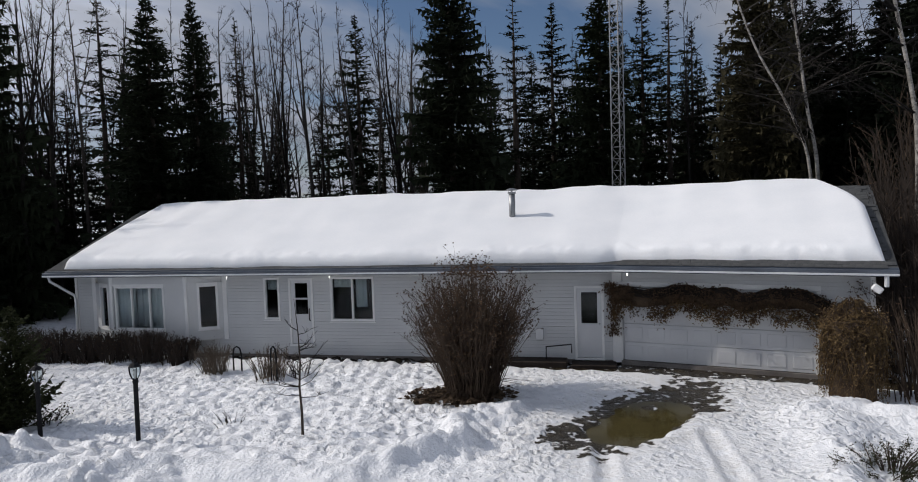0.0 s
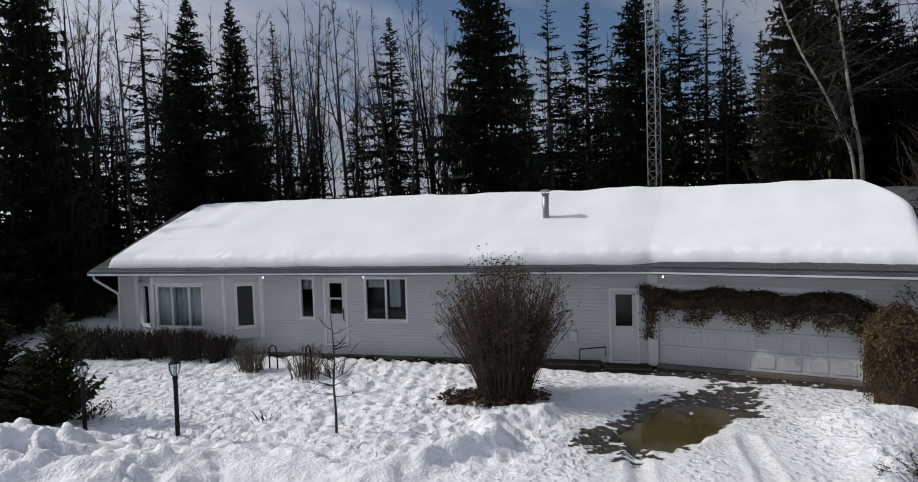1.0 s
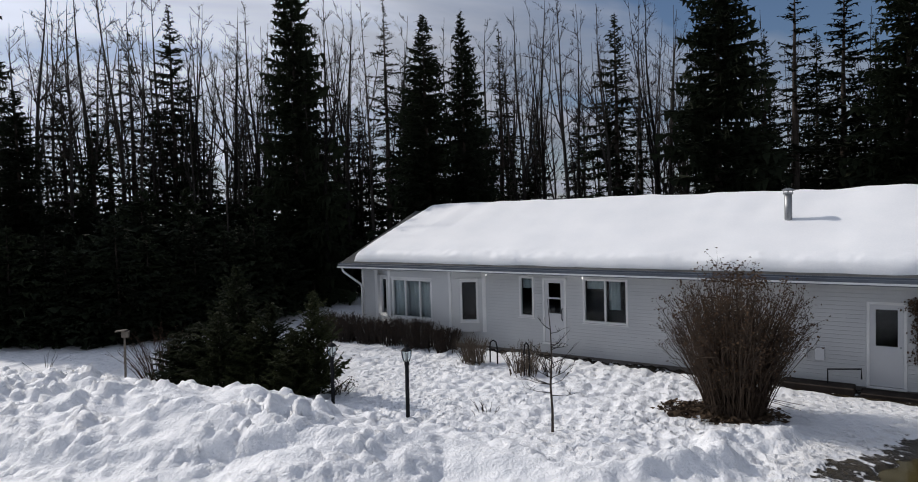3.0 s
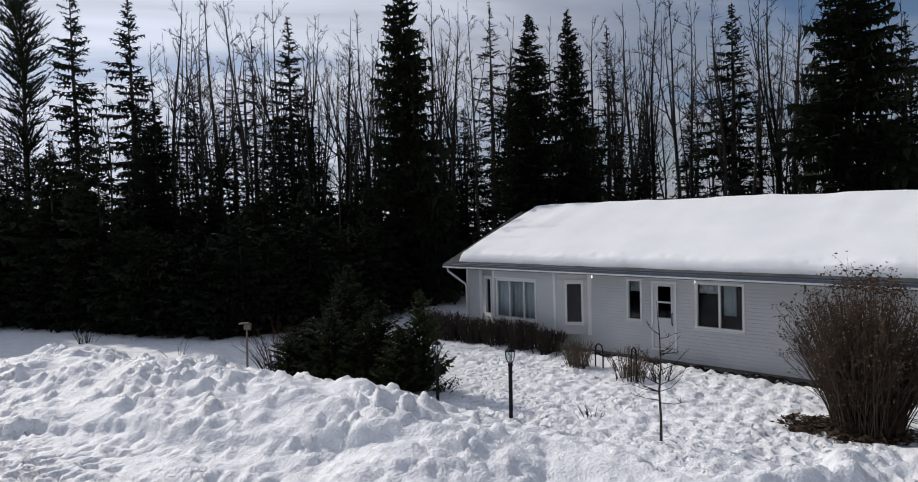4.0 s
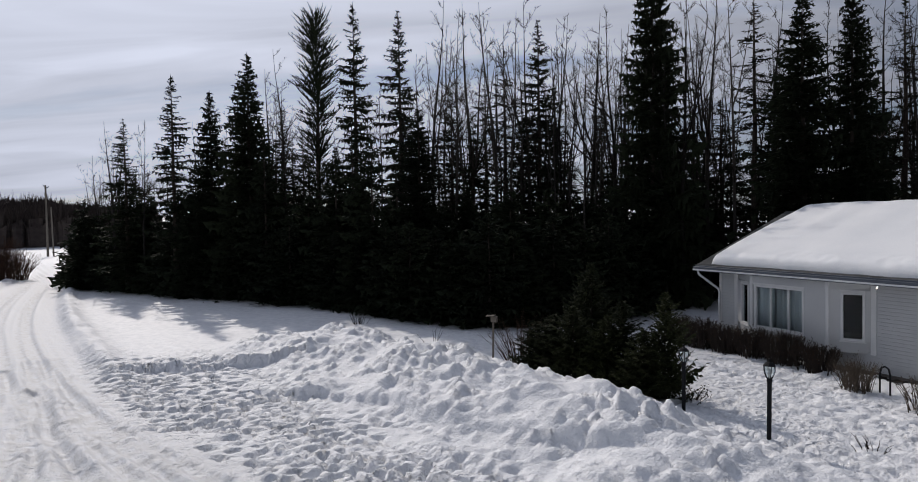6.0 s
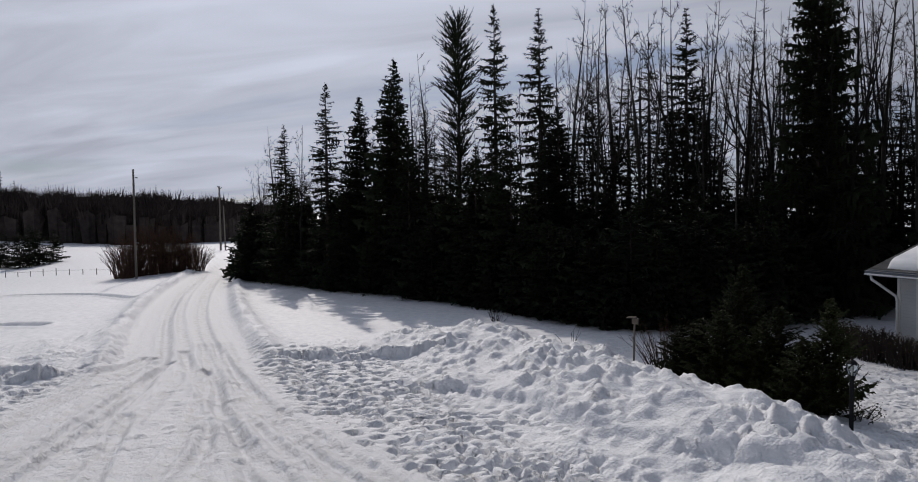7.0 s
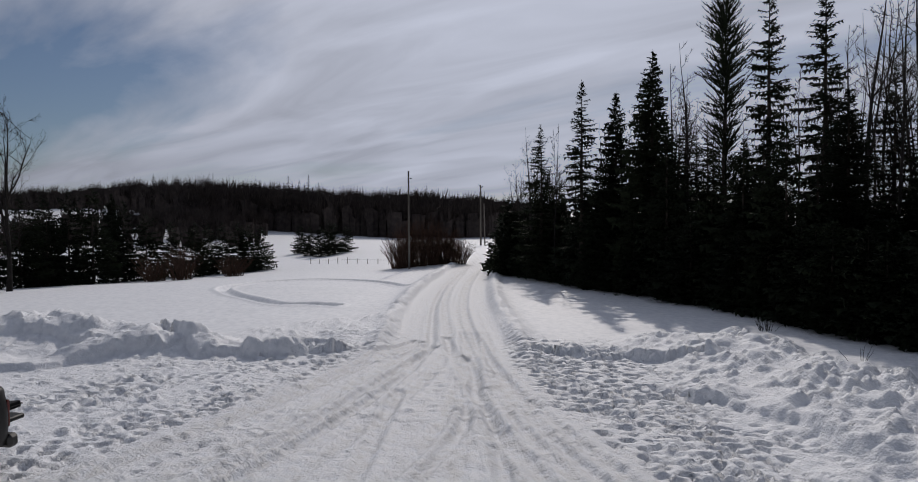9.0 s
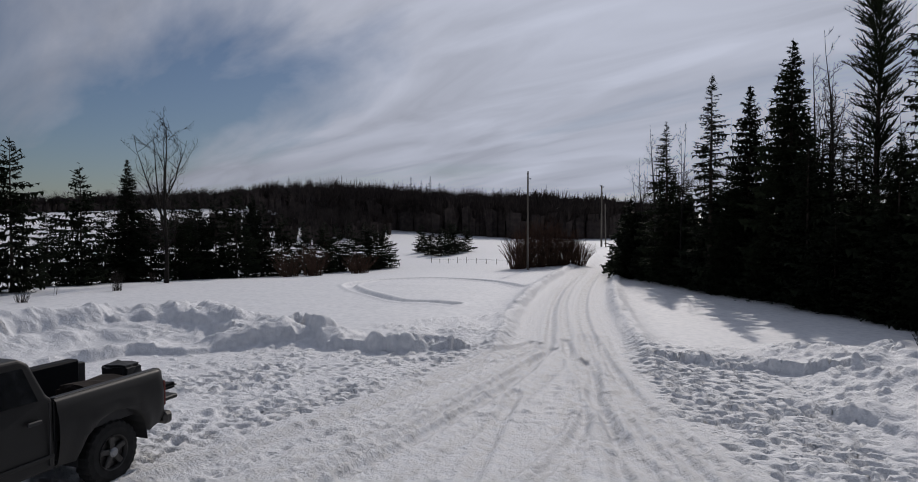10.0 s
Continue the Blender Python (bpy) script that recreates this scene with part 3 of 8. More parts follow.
def melt(x, y):
    """1 where the driveway has thawed, 0 where snow lies."""
    dx, dy = x - PUDDLE_MID[0], y - PUDDLE_MID[1]
    u = dx * math.cos(PUDDLE_TURN) + dy * math.sin(PUDDLE_TURN)
    v = -dx * math.sin(PUDDLE_TURN) + dy * math.cos(PUDDLE_TURN)
    e = np.hypot(u / 3.1, v / 1.12) + (fbm(x / 0.8, y / 0.8, 4, 81) - 0.5) * 0.75
    return step(1.30, 0.70, e)


def drip(x, y):
    """1 on the bare strip under the eaves of the house."""
    d1, _, (w,) = along(x, y, [(-12.6, 21.55, 0.30), (-3.0, 19.5, 0.34), (0.2, 18.85, 0.75), (4.35, 17.95, 0.95), (10.2, 15.05, 0.62)])
    return step(1.15, 0.75, d1 / w + (fbm(x / 0.5, y / 0.5, 3, 83) - 0.5) * 0.5)


def height(x, y):
    x, y = np.asarray(x, float), np.asarray(y, float)
    land = land_height(x, y)
    p = pool(x, y)
    return land * (1 - p) + (POOL_LEVEL - 0.06) * p


def pool(x, y):
    """1 where melt water stands on the driveway."""
    dx, dy = x - POOL_MID[0], y - POOL_MID[1]
    u = dx * math.cos(PUDDLE_TURN) + dy * math.sin(PUDDLE_TURN)
    v = -dx * math.sin(PUDDLE_TURN) + dy * math.cos(PUDDLE_TURN)
    e = np.hypot(u / 1.45, v / 0.78) + (fbm(x / 0.5, y / 0.5, 3, 85) - 0.5) * 0.7
    return step(1.15, 0.8, e)


POOL_MID, POOL_LEVEL = (3.45, 12.75), 0.0


def land_height(x, y):
    return base_height(x, y) + marks(x, y) - 0.05 * melt(x, y) - 0.10 * drip(x, y)


def ground_at(x, y):
    """Height of the built ground at a place, read from its grid."""
    xs, ys, Z = GRID
    i = min(max(int(np.searchsorted(xs, x)) - 1, 0), len(xs) - 2)
    j = min(max(int(np.searchsorted(ys, y)) - 1, 0), len(ys) - 2)
    u, v = (x - xs[i]) / (xs[i + 1] - xs[i]), (y - ys[j]) / (ys[j + 1] - ys[j])
    return float((Z[j, i] * (1 - u) + Z[j, i + 1] * u) * (1 - v) + (Z[j + 1, i] * (1 - u) + Z[j + 1, i + 1] * u) * v)


def graded(lo, hi, fine, far, below=0.0):
    """Lines at fine steps from lo to hi, then wider and wider; below lo first a stretch of middling steps."""
    def widen(s):
        p, out = 0.0, []
        while p < far:
            s *= 1.12
            p += s
            out.append(p)
        return np.array(out)
    mid = np.arange(lo, hi + fine / 2, fine)
    if below:
        mid = np.concatenate([np.arange(lo - below, lo - 0.09, 0.19), mid])
    return np.concatenate([mid[0] - widen(0.19 if below else fine)[::-1], mid, mid[-1] + widen(fine)])


def ground_mat():
    m = bpy.data.materials.new("trodden_snow")
    m.use_nodes = True
    nt = m.node_tree
    N, L = nt.nodes.new, nt.links.new
    bsdf = nt.nodes["Principled BSDF"]
    coord = N("ShaderNodeTexCoord")
    big, mid, fine = N("ShaderNodeTexNoise"), N("ShaderNodeTexNoise"), N("ShaderNodeTexNoise")
    for n, s, d in ((big, 0.25, 4), (mid, 4.2, 6), (fine, 20.0, 5)):
        n.inputs["Scale"].default_value, n.inputs["Detail"].default_value = s, d
        L(coord.outputs["Object"], n.inputs["Vector"])
    ramp = N("ShaderNodeValToRGB")
    ramp.color_ramp.elements[0].position, ramp.color_ramp.elements[0].color = 0.30, (0.76, 0.78, 0.81, 1)
    ramp.color_ramp.elements[1].position, ramp.color_ramp.elements[1].color = 0.62, (0.90, 0.91, 0.93, 1)
    L(mid.outputs["Fac"], ramp.inputs["Fac"])
    # worn, sanded snow and bare ground come with the mesh
    wear, bare = N("ShaderNodeAttribute"), N("ShaderNodeAttribute")
    wear.attribute_name, bare.attribute_name = "wear", "bare"
    dirty = N("ShaderNodeMix"); dirty.data_type = "RGBA"
    dirty.inputs["B"].default_value = (0.67, 0.67, 0.665, 1)
    wf = N("ShaderNodeMath"); wf.operation = "MULTIPLY"
    wr = N("ShaderNodeMapRange"); wr.inputs["From Min"].default_value, wr.inputs["From Max"].default_value = 0.3, 0.65
    L(mid.outputs["Fac"], wr.inputs["Value"]); L(wr.outputs[0], wf.inputs[0]); L(wear.outputs["Fac"], wf.inputs[1])
    L(wf.outputs[0], dirty.inputs["Factor"]); L(ramp.outputs["Color"], dirty.inputs["A"])
    mud = N("ShaderNodeValToRGB")
    mud.color_ramp.elements[0].position, mud.color_ramp.elements[0].color = 0.35, (0.015, 0.012, 0.008, 1)
    mud.color_ramp.elements[1].position, mud.color_ramp.elements[1].color = 0.7, (0.060, 0.048, 0.029, 1)
    L(mid.outputs["Fac"], mud.inputs["Fac"])
    thaw = N("ShaderNodeMath"); thaw.operation = "MULTIPLY_ADD"; thaw.inputs[1].default_value = 2.8; thaw.inputs[2].default_value = -1.45
    L(mid.outputs["Fac"], thaw.inputs[0])
    tsum = N("ShaderNodeMath"); tsum.operation = "ADD"
    some = N("ShaderNodeMath"); some.operation = "MULTIPLY"; some.use_clamp = True; some.inputs[1].default_value = 4.0
    only = N("ShaderNodeMath"); only.operation = "MULTIPLY"
    L(bare.outputs["Fac"], some.inputs[0]); L(some.outputs[0], only.inputs[0]); L(thaw.outputs[0], only.inputs[1])
    L(bare.outputs["Fac"], tsum.inputs[0]); L(only.outputs[0], tsum.inputs[1])
    tr = N("ShaderNodeMapRange"); tr.inputs["From Min"].default_value, tr.inputs["From Max"].default_value = 0.38, 0.55
    L(tsum.outputs[0], tr.inputs["Value"])
    col = N("ShaderNodeMix"); col.data_type = "RGBA"
    L(tr.outputs[0], col.inputs["Factor"]); L(dirty.outputs["Result"], col.inputs["A"]); L(mud.outputs["Color"], col.inputs["B"])
    L(col.outputs["Result"], bsdf.inputs["Base Color"])
    rg = N("ShaderNodeMapRange"); rg.inputs["To Min"].default_value, rg.inputs["To Max"].default_value = 0.62, 0.26
    L(tr.outputs[0], rg.inputs["Value"]); L(rg.outputs[0], bsdf.inputs["Roughness"])
    b1, b2 = N("ShaderNodeBump"), N("ShaderNodeBump")
    b1.inputs["Distance"].default_value, b2.inputs["Distance"].default_value = 0.060, 0.028
    # packed lanes are smoother than loose snow
    calm = N("ShaderNodeMath"); calm.operation = "MULTIPLY_ADD"; calm.inputs[1].default_value, calm.inputs[2].default_value = -0.35, 1.0
    L(wear.outputs["Fac"], calm.inputs[0])
    # and snow that nobody has trodden is smoother still
    still, shake = N("ShaderNodeAttribute"), N("ShaderNodeMath")
    still.attribute_name = "still"
    shake.operation = "MULTIPLY_ADD"; shake.inputs[1].default_value, shake.inputs[2].default_value = -0.82, 1.0
    L(still.outputs["Fac"], shake.inputs[0])
    damp, loose, grain = N("ShaderNodeMath"), N("ShaderNodeMath"), N("ShaderNodeMath")
    damp.operation = loose.operation = grain.operation = "MULTIPLY"
    L(calm.outputs[0], damp.inputs[0]); L(shake.outputs[0], damp.inputs[1])
    L(mid.outputs["Fac"], loose.inputs[0]); L(damp.outputs[0], loose.inputs[1])
    L(fine.outputs["Fac"], grain.inputs[0]); L(shake.outputs[0], grain.inputs[1])
    L(loose.outputs[0], b1.inputs["Height"]); L(grain.outputs[0], b2.inputs["Height"])
    vor, b3, mk = N("ShaderNodeTexVoronoi"), N("ShaderNodeBump"), N("ShaderNodeMath")
    vor.voronoi_dimensions = "2D"
    vor.inputs["Scale"].default_value = 3.4
    vr = N("ShaderNodeMapRange"); vr.inputs["From Min"].default_value, vr.inputs["From Max"].default_value = 0.08, 0.36
    vr.interpolation_type = "SMOOTHSTEP"
    trod = N("ShaderNodeAttribute"); trod.attribute_name = "trod"
    # pits of old footprints, their rims broken by the noise
    wob, wadd = N("ShaderNodeVectorMath"), N("ShaderNodeVectorMath")
    wob.operation, wadd.operation = "SCALE", "ADD"
    wob.inputs["Scale"].default_value = 0.22
    L(mid.outputs["Color"], wob.inputs[0]); L(coord.outputs["Object"], wadd.inputs[0]); L(wob.outputs[0], wadd.inputs[1])
    L(wadd.outputs[0], vor.inputs["Vector"])
    L(vor.outputs["Distance"], vr.inputs["Value"])
    # a second set of smaller pits, in other patches
    vor2, vr2, pm, pr, pits = N("ShaderNodeTexVoronoi"), N("ShaderNodeMapRange"), N("ShaderNodeMapping"), N("ShaderNodeMapRange"), N("ShaderNodeMath")
    pm.inputs["Scale"].default_value, pm.inputs["Rotation"].default_value = (1.0, 0.62, 1.0), (0, 0, radians(25))
    vor2.voronoi_dimensions = "2D"; vor2.inputs["Scale"].default_value = 7.5
    vr2.interpolation_type = "SMOOTHSTEP"
    vr2.inputs["From Min"].default_value, vr2.inputs["From Max"].default_value = 0.10, 0.42
    vr2.inputs["To Min"].default_value, vr2.inputs["To Max"].default_value = -0.55, 0.0
    L(wadd.outputs[0], pm.inputs["Vector"]); L(pm.outputs[0], vor2.inputs["Vector"]); L(vor2.outputs["Distance"], vr2.inputs["Value"])
    pr.inputs["From Min"].default_value, pr.inputs["From Max"].default_value = 0.42, 0.58
    L(big.outputs["Fac"], pr.inputs["Value"])
    pits.operation = "MULTIPLY_ADD"
    L(vr2.outputs[0], pits.inputs[0]); L(pr.outputs[0], pits.inputs[1]); L(vr.outputs[0], pits.inputs[2])
    mk.operation = "MULTIPLY"
    L(pits.outputs[0], mk.inputs[0]); L(trod.outputs["Fac"], mk.inputs[1])
    scm, scn, scw, b4 = N("ShaderNodeMapping"), N("ShaderNodeTexNoise"), N("ShaderNodeMath"), N("ShaderNodeBump")
    scm.inputs["Scale"].default_value = (0.45, 5.0, 1.0)
    scm.inputs["Rotation"].default_value = (0, 0, radians(6))
    scn.inputs["Scale"].default_value, scn.inputs["Detail"].default_value = 1.0, 4
    L(coord.outputs["Object"], scm.inputs["Vector"]); L(scm.outputs[0], scn.inputs["Vector"])
    scw.operation = "MULTIPLY"
    dry = N("ShaderNodeMath"); dry.operation = "SUBTRACT"; dry.use_clamp = True
    L(wear.outputs["Fac"], dry.inputs[0]); L(bare.outputs["Fac"], dry.inputs[1])
    L(scn.outputs["Fac"], scw.inputs[0]); L(dry.outputs[0], scw.inputs[1])
    # tread prints broken across the wheel marks
    trn, trs = N("ShaderNodeTexNoise"), N("ShaderNodeMath")
    trm = N("ShaderNodeMapping"); trm.inputs["Scale"].default_value = (13.0, 9.0, 1.0); trm.inputs["Rotation"].default_value = (0, 0, radians(20))
    trn.inputs["Scale"].default_value, trn.inputs["Detail"].default_value = 1.0, 2
    L(coord.outputs["Object"], trm.inputs["Vector"]); L(trm.outputs[0], trn.inputs["Vector"])
    trs.operation = "MULTIPLY_ADD"; trs.inputs[1].default_value = 0.40
    L(trn.outputs["Fac"], trs.inputs[0]); L(scn.outputs["Fac"], trs.inputs[2]); L(trs.outputs[0], scw.inputs[0])
    b4.inputs["Distance"].default_value = 0.045
    L(scw.outputs[0], b4.inputs["Height"]); L(b1.outputs[0], b4.inputs["Normal"])
    b3.inputs["Distance"].default_value = 0.038
    L(mk.outputs[0], b3.inputs["Height"]); L(b4.outputs[0], b3.inputs["Normal"])
    L(b3.outputs[0], b2.inputs["Normal"]); L(b2.outputs[0], bsdf.inputs["Normal"])
    return m


def build_ground():
    xs, ys = graded(-25.0, 7.6, FINE, 1600, 26.0), graded(-14.0, 17.6, FINE, 1600, 5.0)
    X, Y = np.meshgrid(xs, ys)
    Z = height(X, Y)
    GRID[:] = [xs, ys, Z]
    me = bpy.data.meshes.new("ground")
    w, h = len(xs), len(ys)
    verts = np.stack([X, Y, Z], -1).reshape(-1, 3)
    i = (np.arange(h - 1)[:, None] * w + np.arange(w - 1)[None, :]).ravel()
    quads = np.stack([i, i + 1, i + w + 1, i + w], 1)
    me.vertices.add(len(verts)); me.vertices.foreach_set("co", verts.ravel())
    me.loops.add(quads.size); me.loops.foreach_set("vertex_index", quads.ravel())
    me.polygons.add(len(quads)); me.polygons.foreach_set("loop_start", np.arange(len(quads)) * 4)
    me.polygons.foreach_set("use_smooth", np.ones(len(quads), bool))
    me.update(calc_edges=True)
    d, rut_d = lane_distances(X, Y)
    wear = 0.6 * step(3.2, 1.4, d) * (1 - step(60, 130, np.hypot(X, Y)))
    for dr in rut_d:
        wear = np.maximum(wear, np.maximum(1.0 * step(0.32, 0.12, dr), 0.55 * step(1.5, 0.3, dr)) * (1 - step(60, 110, np.hypot(X, Y))))
    hu = (X - PUDDLE_MID[0]) * math.cos(PUDDLE_TURN) + (Y - PUDDLE_MID[1]) * math.sin(PUDDLE_TURN)
    hv = -(X - PUDDLE_MID[0]) * math.sin(PUDDLE_TURN) + (Y - PUDDLE_MID[1]) * math.cos(PUDDLE_TURN)
    halo = step(1.9, 0.9, np.hypot(hu / 3.1, hv / 1.35))
    wear = np.maximum(wear, 1.0 * halo)
    lanes = np.zeros(X.shape)
    for dr in rut_d:
        lanes = np.maximum(lanes, step(0.9, 0.3, dr))
    heap = np.zeros(X.shape)
    for line in (HEAP_FIELD, CRUMBS, HEAP_YARD):
        dh, _, (_, wh) = along(X, Y, line, 4.8)
        heap = np.maximum(heap, step(1.15, 0.75, dh / np.maximum(wh, 0.01)))
    patchy = step(0.38, 0.55, fbm(X / 2.2, Y / 2.2, 3, 95))
    trod = step(-27, -20, X) * step(10, 7, X) * step(20.5, 18.0, Y + 0.2 * X) * (0.2 + 0.8 * patchy) * (0.75 + 0.25 * step(1.0, 5.0, Y)) * step(-16, -11, Y) * (1 - 0.8 * lanes) * (1 - heap)
    still = np.maximum(step(-21.0, -24.5, X), step(-17.5, -19.5, X) * step(9.0, 11.5, Y)) * step(3.0, 4.4, d) * (1 - heap)
    for key, arr in (("still", still), ("wear", wear), ("bare", np.maximum((0.80 + 0.14 * step(13.9, 12.4, Y - 0.25 * (X - 3.7))) * melt(X, Y), 0.9 * drip(X, Y), 0.34 * halo)), ("trod", trod)):
        a = me.attributes.new(key, "FLOAT", "POINT")
        a.data.foreach_set("value", arr.ravel().astype(np.float32))
    me.materials.append(ground_mat())
    tagged(new("ground", me), "trodden and ploughed snow with tyre ruts, heaps and thawed patch", "snow ground", kind="structure")


FINE, GRID = 0.068, []
POOL_LEVEL = float(land_height(np.array([4.2]), np.array([13.2]))[0]) - 0.03
build_ground()

water = MB()
ring = []
for k in range(32):
    u, v = 1.9 * math.cos(k * math.pi / 16), 1.1 * math.sin(k * math.pi / 16)
    ring.append((POOL_MID[0] + u * math.cos(PUDDLE_TURN) - v * math.sin(PUDDLE_TURN), POOL_MID[1] + u * math.sin(PUDDLE_TURN) + v * math.cos(PUDDLE_TURN), POOL_LEVEL))
water.add(ring, [tuple(range(32))])
tagged(new("puddle", water.mesh("puddle", M["melt_water"])), "shallow olive brown melt water standing on the driveway", "puddle", kind="structure")

# ---- house ----
# two wings meet at a shallow angle; each has its own axes: s along the front, out towards the yard, z up
WING_TURN, WING_DIST = (-12.0, -26.0), (18.6, 18.18)
EAVE_Z, RIDGE_Z, RUN, OVER = 2.78, 4.72, 4.25, 0.62
FLOOR_Z = 0.36


def wing(i):
    a = radians(WING_TURN[i])
    c = Vector((-math.sin(a), math.cos(a), 0))
    s = Vector((math.cos(a), math.sin(a), 0))
    o = c * WING_DIST[i]
    return Matrix(((s.x, -c.x, 0, o.x), (s.y, -c.y, 0, o.y), (0, 0, 1, 0), (0, 0, 0, 1)))


W1, W2 = wing(0), wing(1)
HOUSE = W1
TO_2 = W1.inverted() @ W2               # garage axes into house axes


def bend_at(out):
    """s of the mitre line between the wings at a distance out of the front walls, in each wing's axes."""
    a = W1 @ Vector((0, out, 0)); da = W1.to_3x3() @ Vector((1, 0, 0))
    b = W2 @ Vector((0, out, 0)); db = W2.to_3x3() @ Vector((1, 0, 0))
    det = da.x * -db.y + db.x * da.y
    r = b - a
    k = (r.x * -db.y + db.x * r.y) / det
    p = a + da * k
    return k, (W2.inverted() @ p).x


S_LEFT, S_RIGHT = -17.25, 2.15
house = thing("house", "long white-sided bungalow with snow-covered gable roof and attached garage", "house", HOUSE)


def lap_wall(s0, s1, z0, z1, holes, m=None, course=0.105, out=0.0, gap=0.006, back=0.07):
    """Lapped boards between s0 and s1 with rectangular holes (s0, s1, z0, z1), one mesh a course."""
    rows = []
    z = z0
    while z < z1 - 1e-6:
        top = min(z + course, z1)
        cuts = sorted({s0, s1, *[h[0] for h in holes if h[2] < top and h[3] > z], *[h[1] for h in holes if h[2] < top and h[3] > z]})
        for a, b in zip(cuts, cuts[1:]):
            mid = (a + b) / 2
            lo, hi = z, top
            for h in holes:
                if h[0] < mid < h[1] and h[2] < top and h[3] > z:
                    if h[2] <= lo + 1e-6 and h[3] >= hi - 1e-6:
                        lo = hi
                    elif h[2] > lo:
                        hi = h[2]
                    else:
                        lo = h[3]
            if hi == top:
                hi -= gap
            if hi - lo > 0.004 and b - a > 0.004 and a >= s0 - 1e-6 and b <= s1 + 1e-6:
                vs = [(a, out - back, lo), (b, out - back, lo), (b, out + 0.016, lo), (a, out + 0.016, lo),
                      (a, out - back, hi), (b, out - back, hi), (b, out, hi), (a, out, hi)]
                if m:
                    vs = [m @ Vector(p) for p in vs]
                mb = MB()
                rows.append(mb)
                mb.add(vs, [(0, 1, 2, 3), (4, 7, 6, 5), (3, 2, 6, 7), (0, 3, 7, 4), (1, 5, 6, 2), (0, 4, 5, 1)])
        z = top
    return rows


def sided_wall(name, s0, s1, z0, z1, holes, m, label):
    """A wall with its sheathing and a board for every course."""
    sheet = MB()
    for row in lap_wall(s0, s1, z0, z1, holes, m, out=-0.074, gap=0.0):
        sheet.add(row.v, row.f)
    wall = part(name, sheet, M["siding"], house, label)
    for row in lap_wall(s0, s1, z0, z1, holes, m, back=0.040):
        if row.v:
            part("siding_board", row, M["siding"], wall)


def window(name, s0, s1, z0, z1, m=None, mullions=(), out=0.0, label="", frame_w=0.068):
    """A framed window with its panes set back in the opening."""
    mm = m or Matrix()
    ob = part(name, _frame(s0, s1, z0, z1, mullions, out, frame_w, mm), M["trim"], house, label)
    cuts = [s0 + frame_w] + [c for c in mullions] + [s1 - frame_w]
    for a, b in zip(cuts, cuts[1:]):
        g = MB()
        g.box(a, b, out - 0.055, out - 0.049, z0 + frame_w, z1 - frame_w, m=mm)
        pane = part("pane", g, M["glass"], ob)
        pane.visible_shadow = False
    for c in mullions:
        f = MB(); f.box(c - 0.025, c + 0.025, out - 0.09, out + 0.020, z0 + frame_w, z1 - frame_w, 0.005, m=mm)
        part("mullion", f, M["trim"], ob)
    sill = MB()
    sill.box(s0 - 0.03, s1 + 0.03, out - 0.02, out + 0.055, z0 - 0.035, z0 - 0.002, 0.006, m=mm)
    part("sill", sill, M["trim"], ob)
    return ob


def _frame(s0, s1, z0, z1, mullions, out, w, mm):
    f = MB()
    a, b = out - 0.09, out + 0.030
    f.box(s0, s0 + w, a, b, z0, z1, 0.006, m=mm)
    f.box(s1 - w, s1, a, b, z0, z1, 0.006, m=mm)
    f.box(s0 + w, s1 - w, a, b, z0, z0 + w, 0.006, m=mm)
    f.box(s0 + w, s1 - w, a, b, z1 - w, z1, 0.006, m=mm)
    return f


def s_of(az, i=0, out=0.0):
    return -(WING_DIST[i] - out) * math.tan(radians(az - WING_TURN[i]))


BEND_S1, BEND_S2 = bend_at(0)
# openings of the main wing: s0, s1, z0, z1
WIN_C = (s_of(17.05), s_of(15.75), 1.12, 2.46)
DOOR_1 = (s_of(15.0), s_of(12.95), FLOOR_Z, 2.44)
WIN_D = (s_of(11.5), s_of(7.68), 1.08, 2.46)
DOOR_2 = (s_of(-10.0), s_of(-12.55), 0.06, 2.14)
BAY = (-16.55, -15.45, -12.75, -11.7, 0.56)     # left foot, left front corner, right front corner, right foot, depth


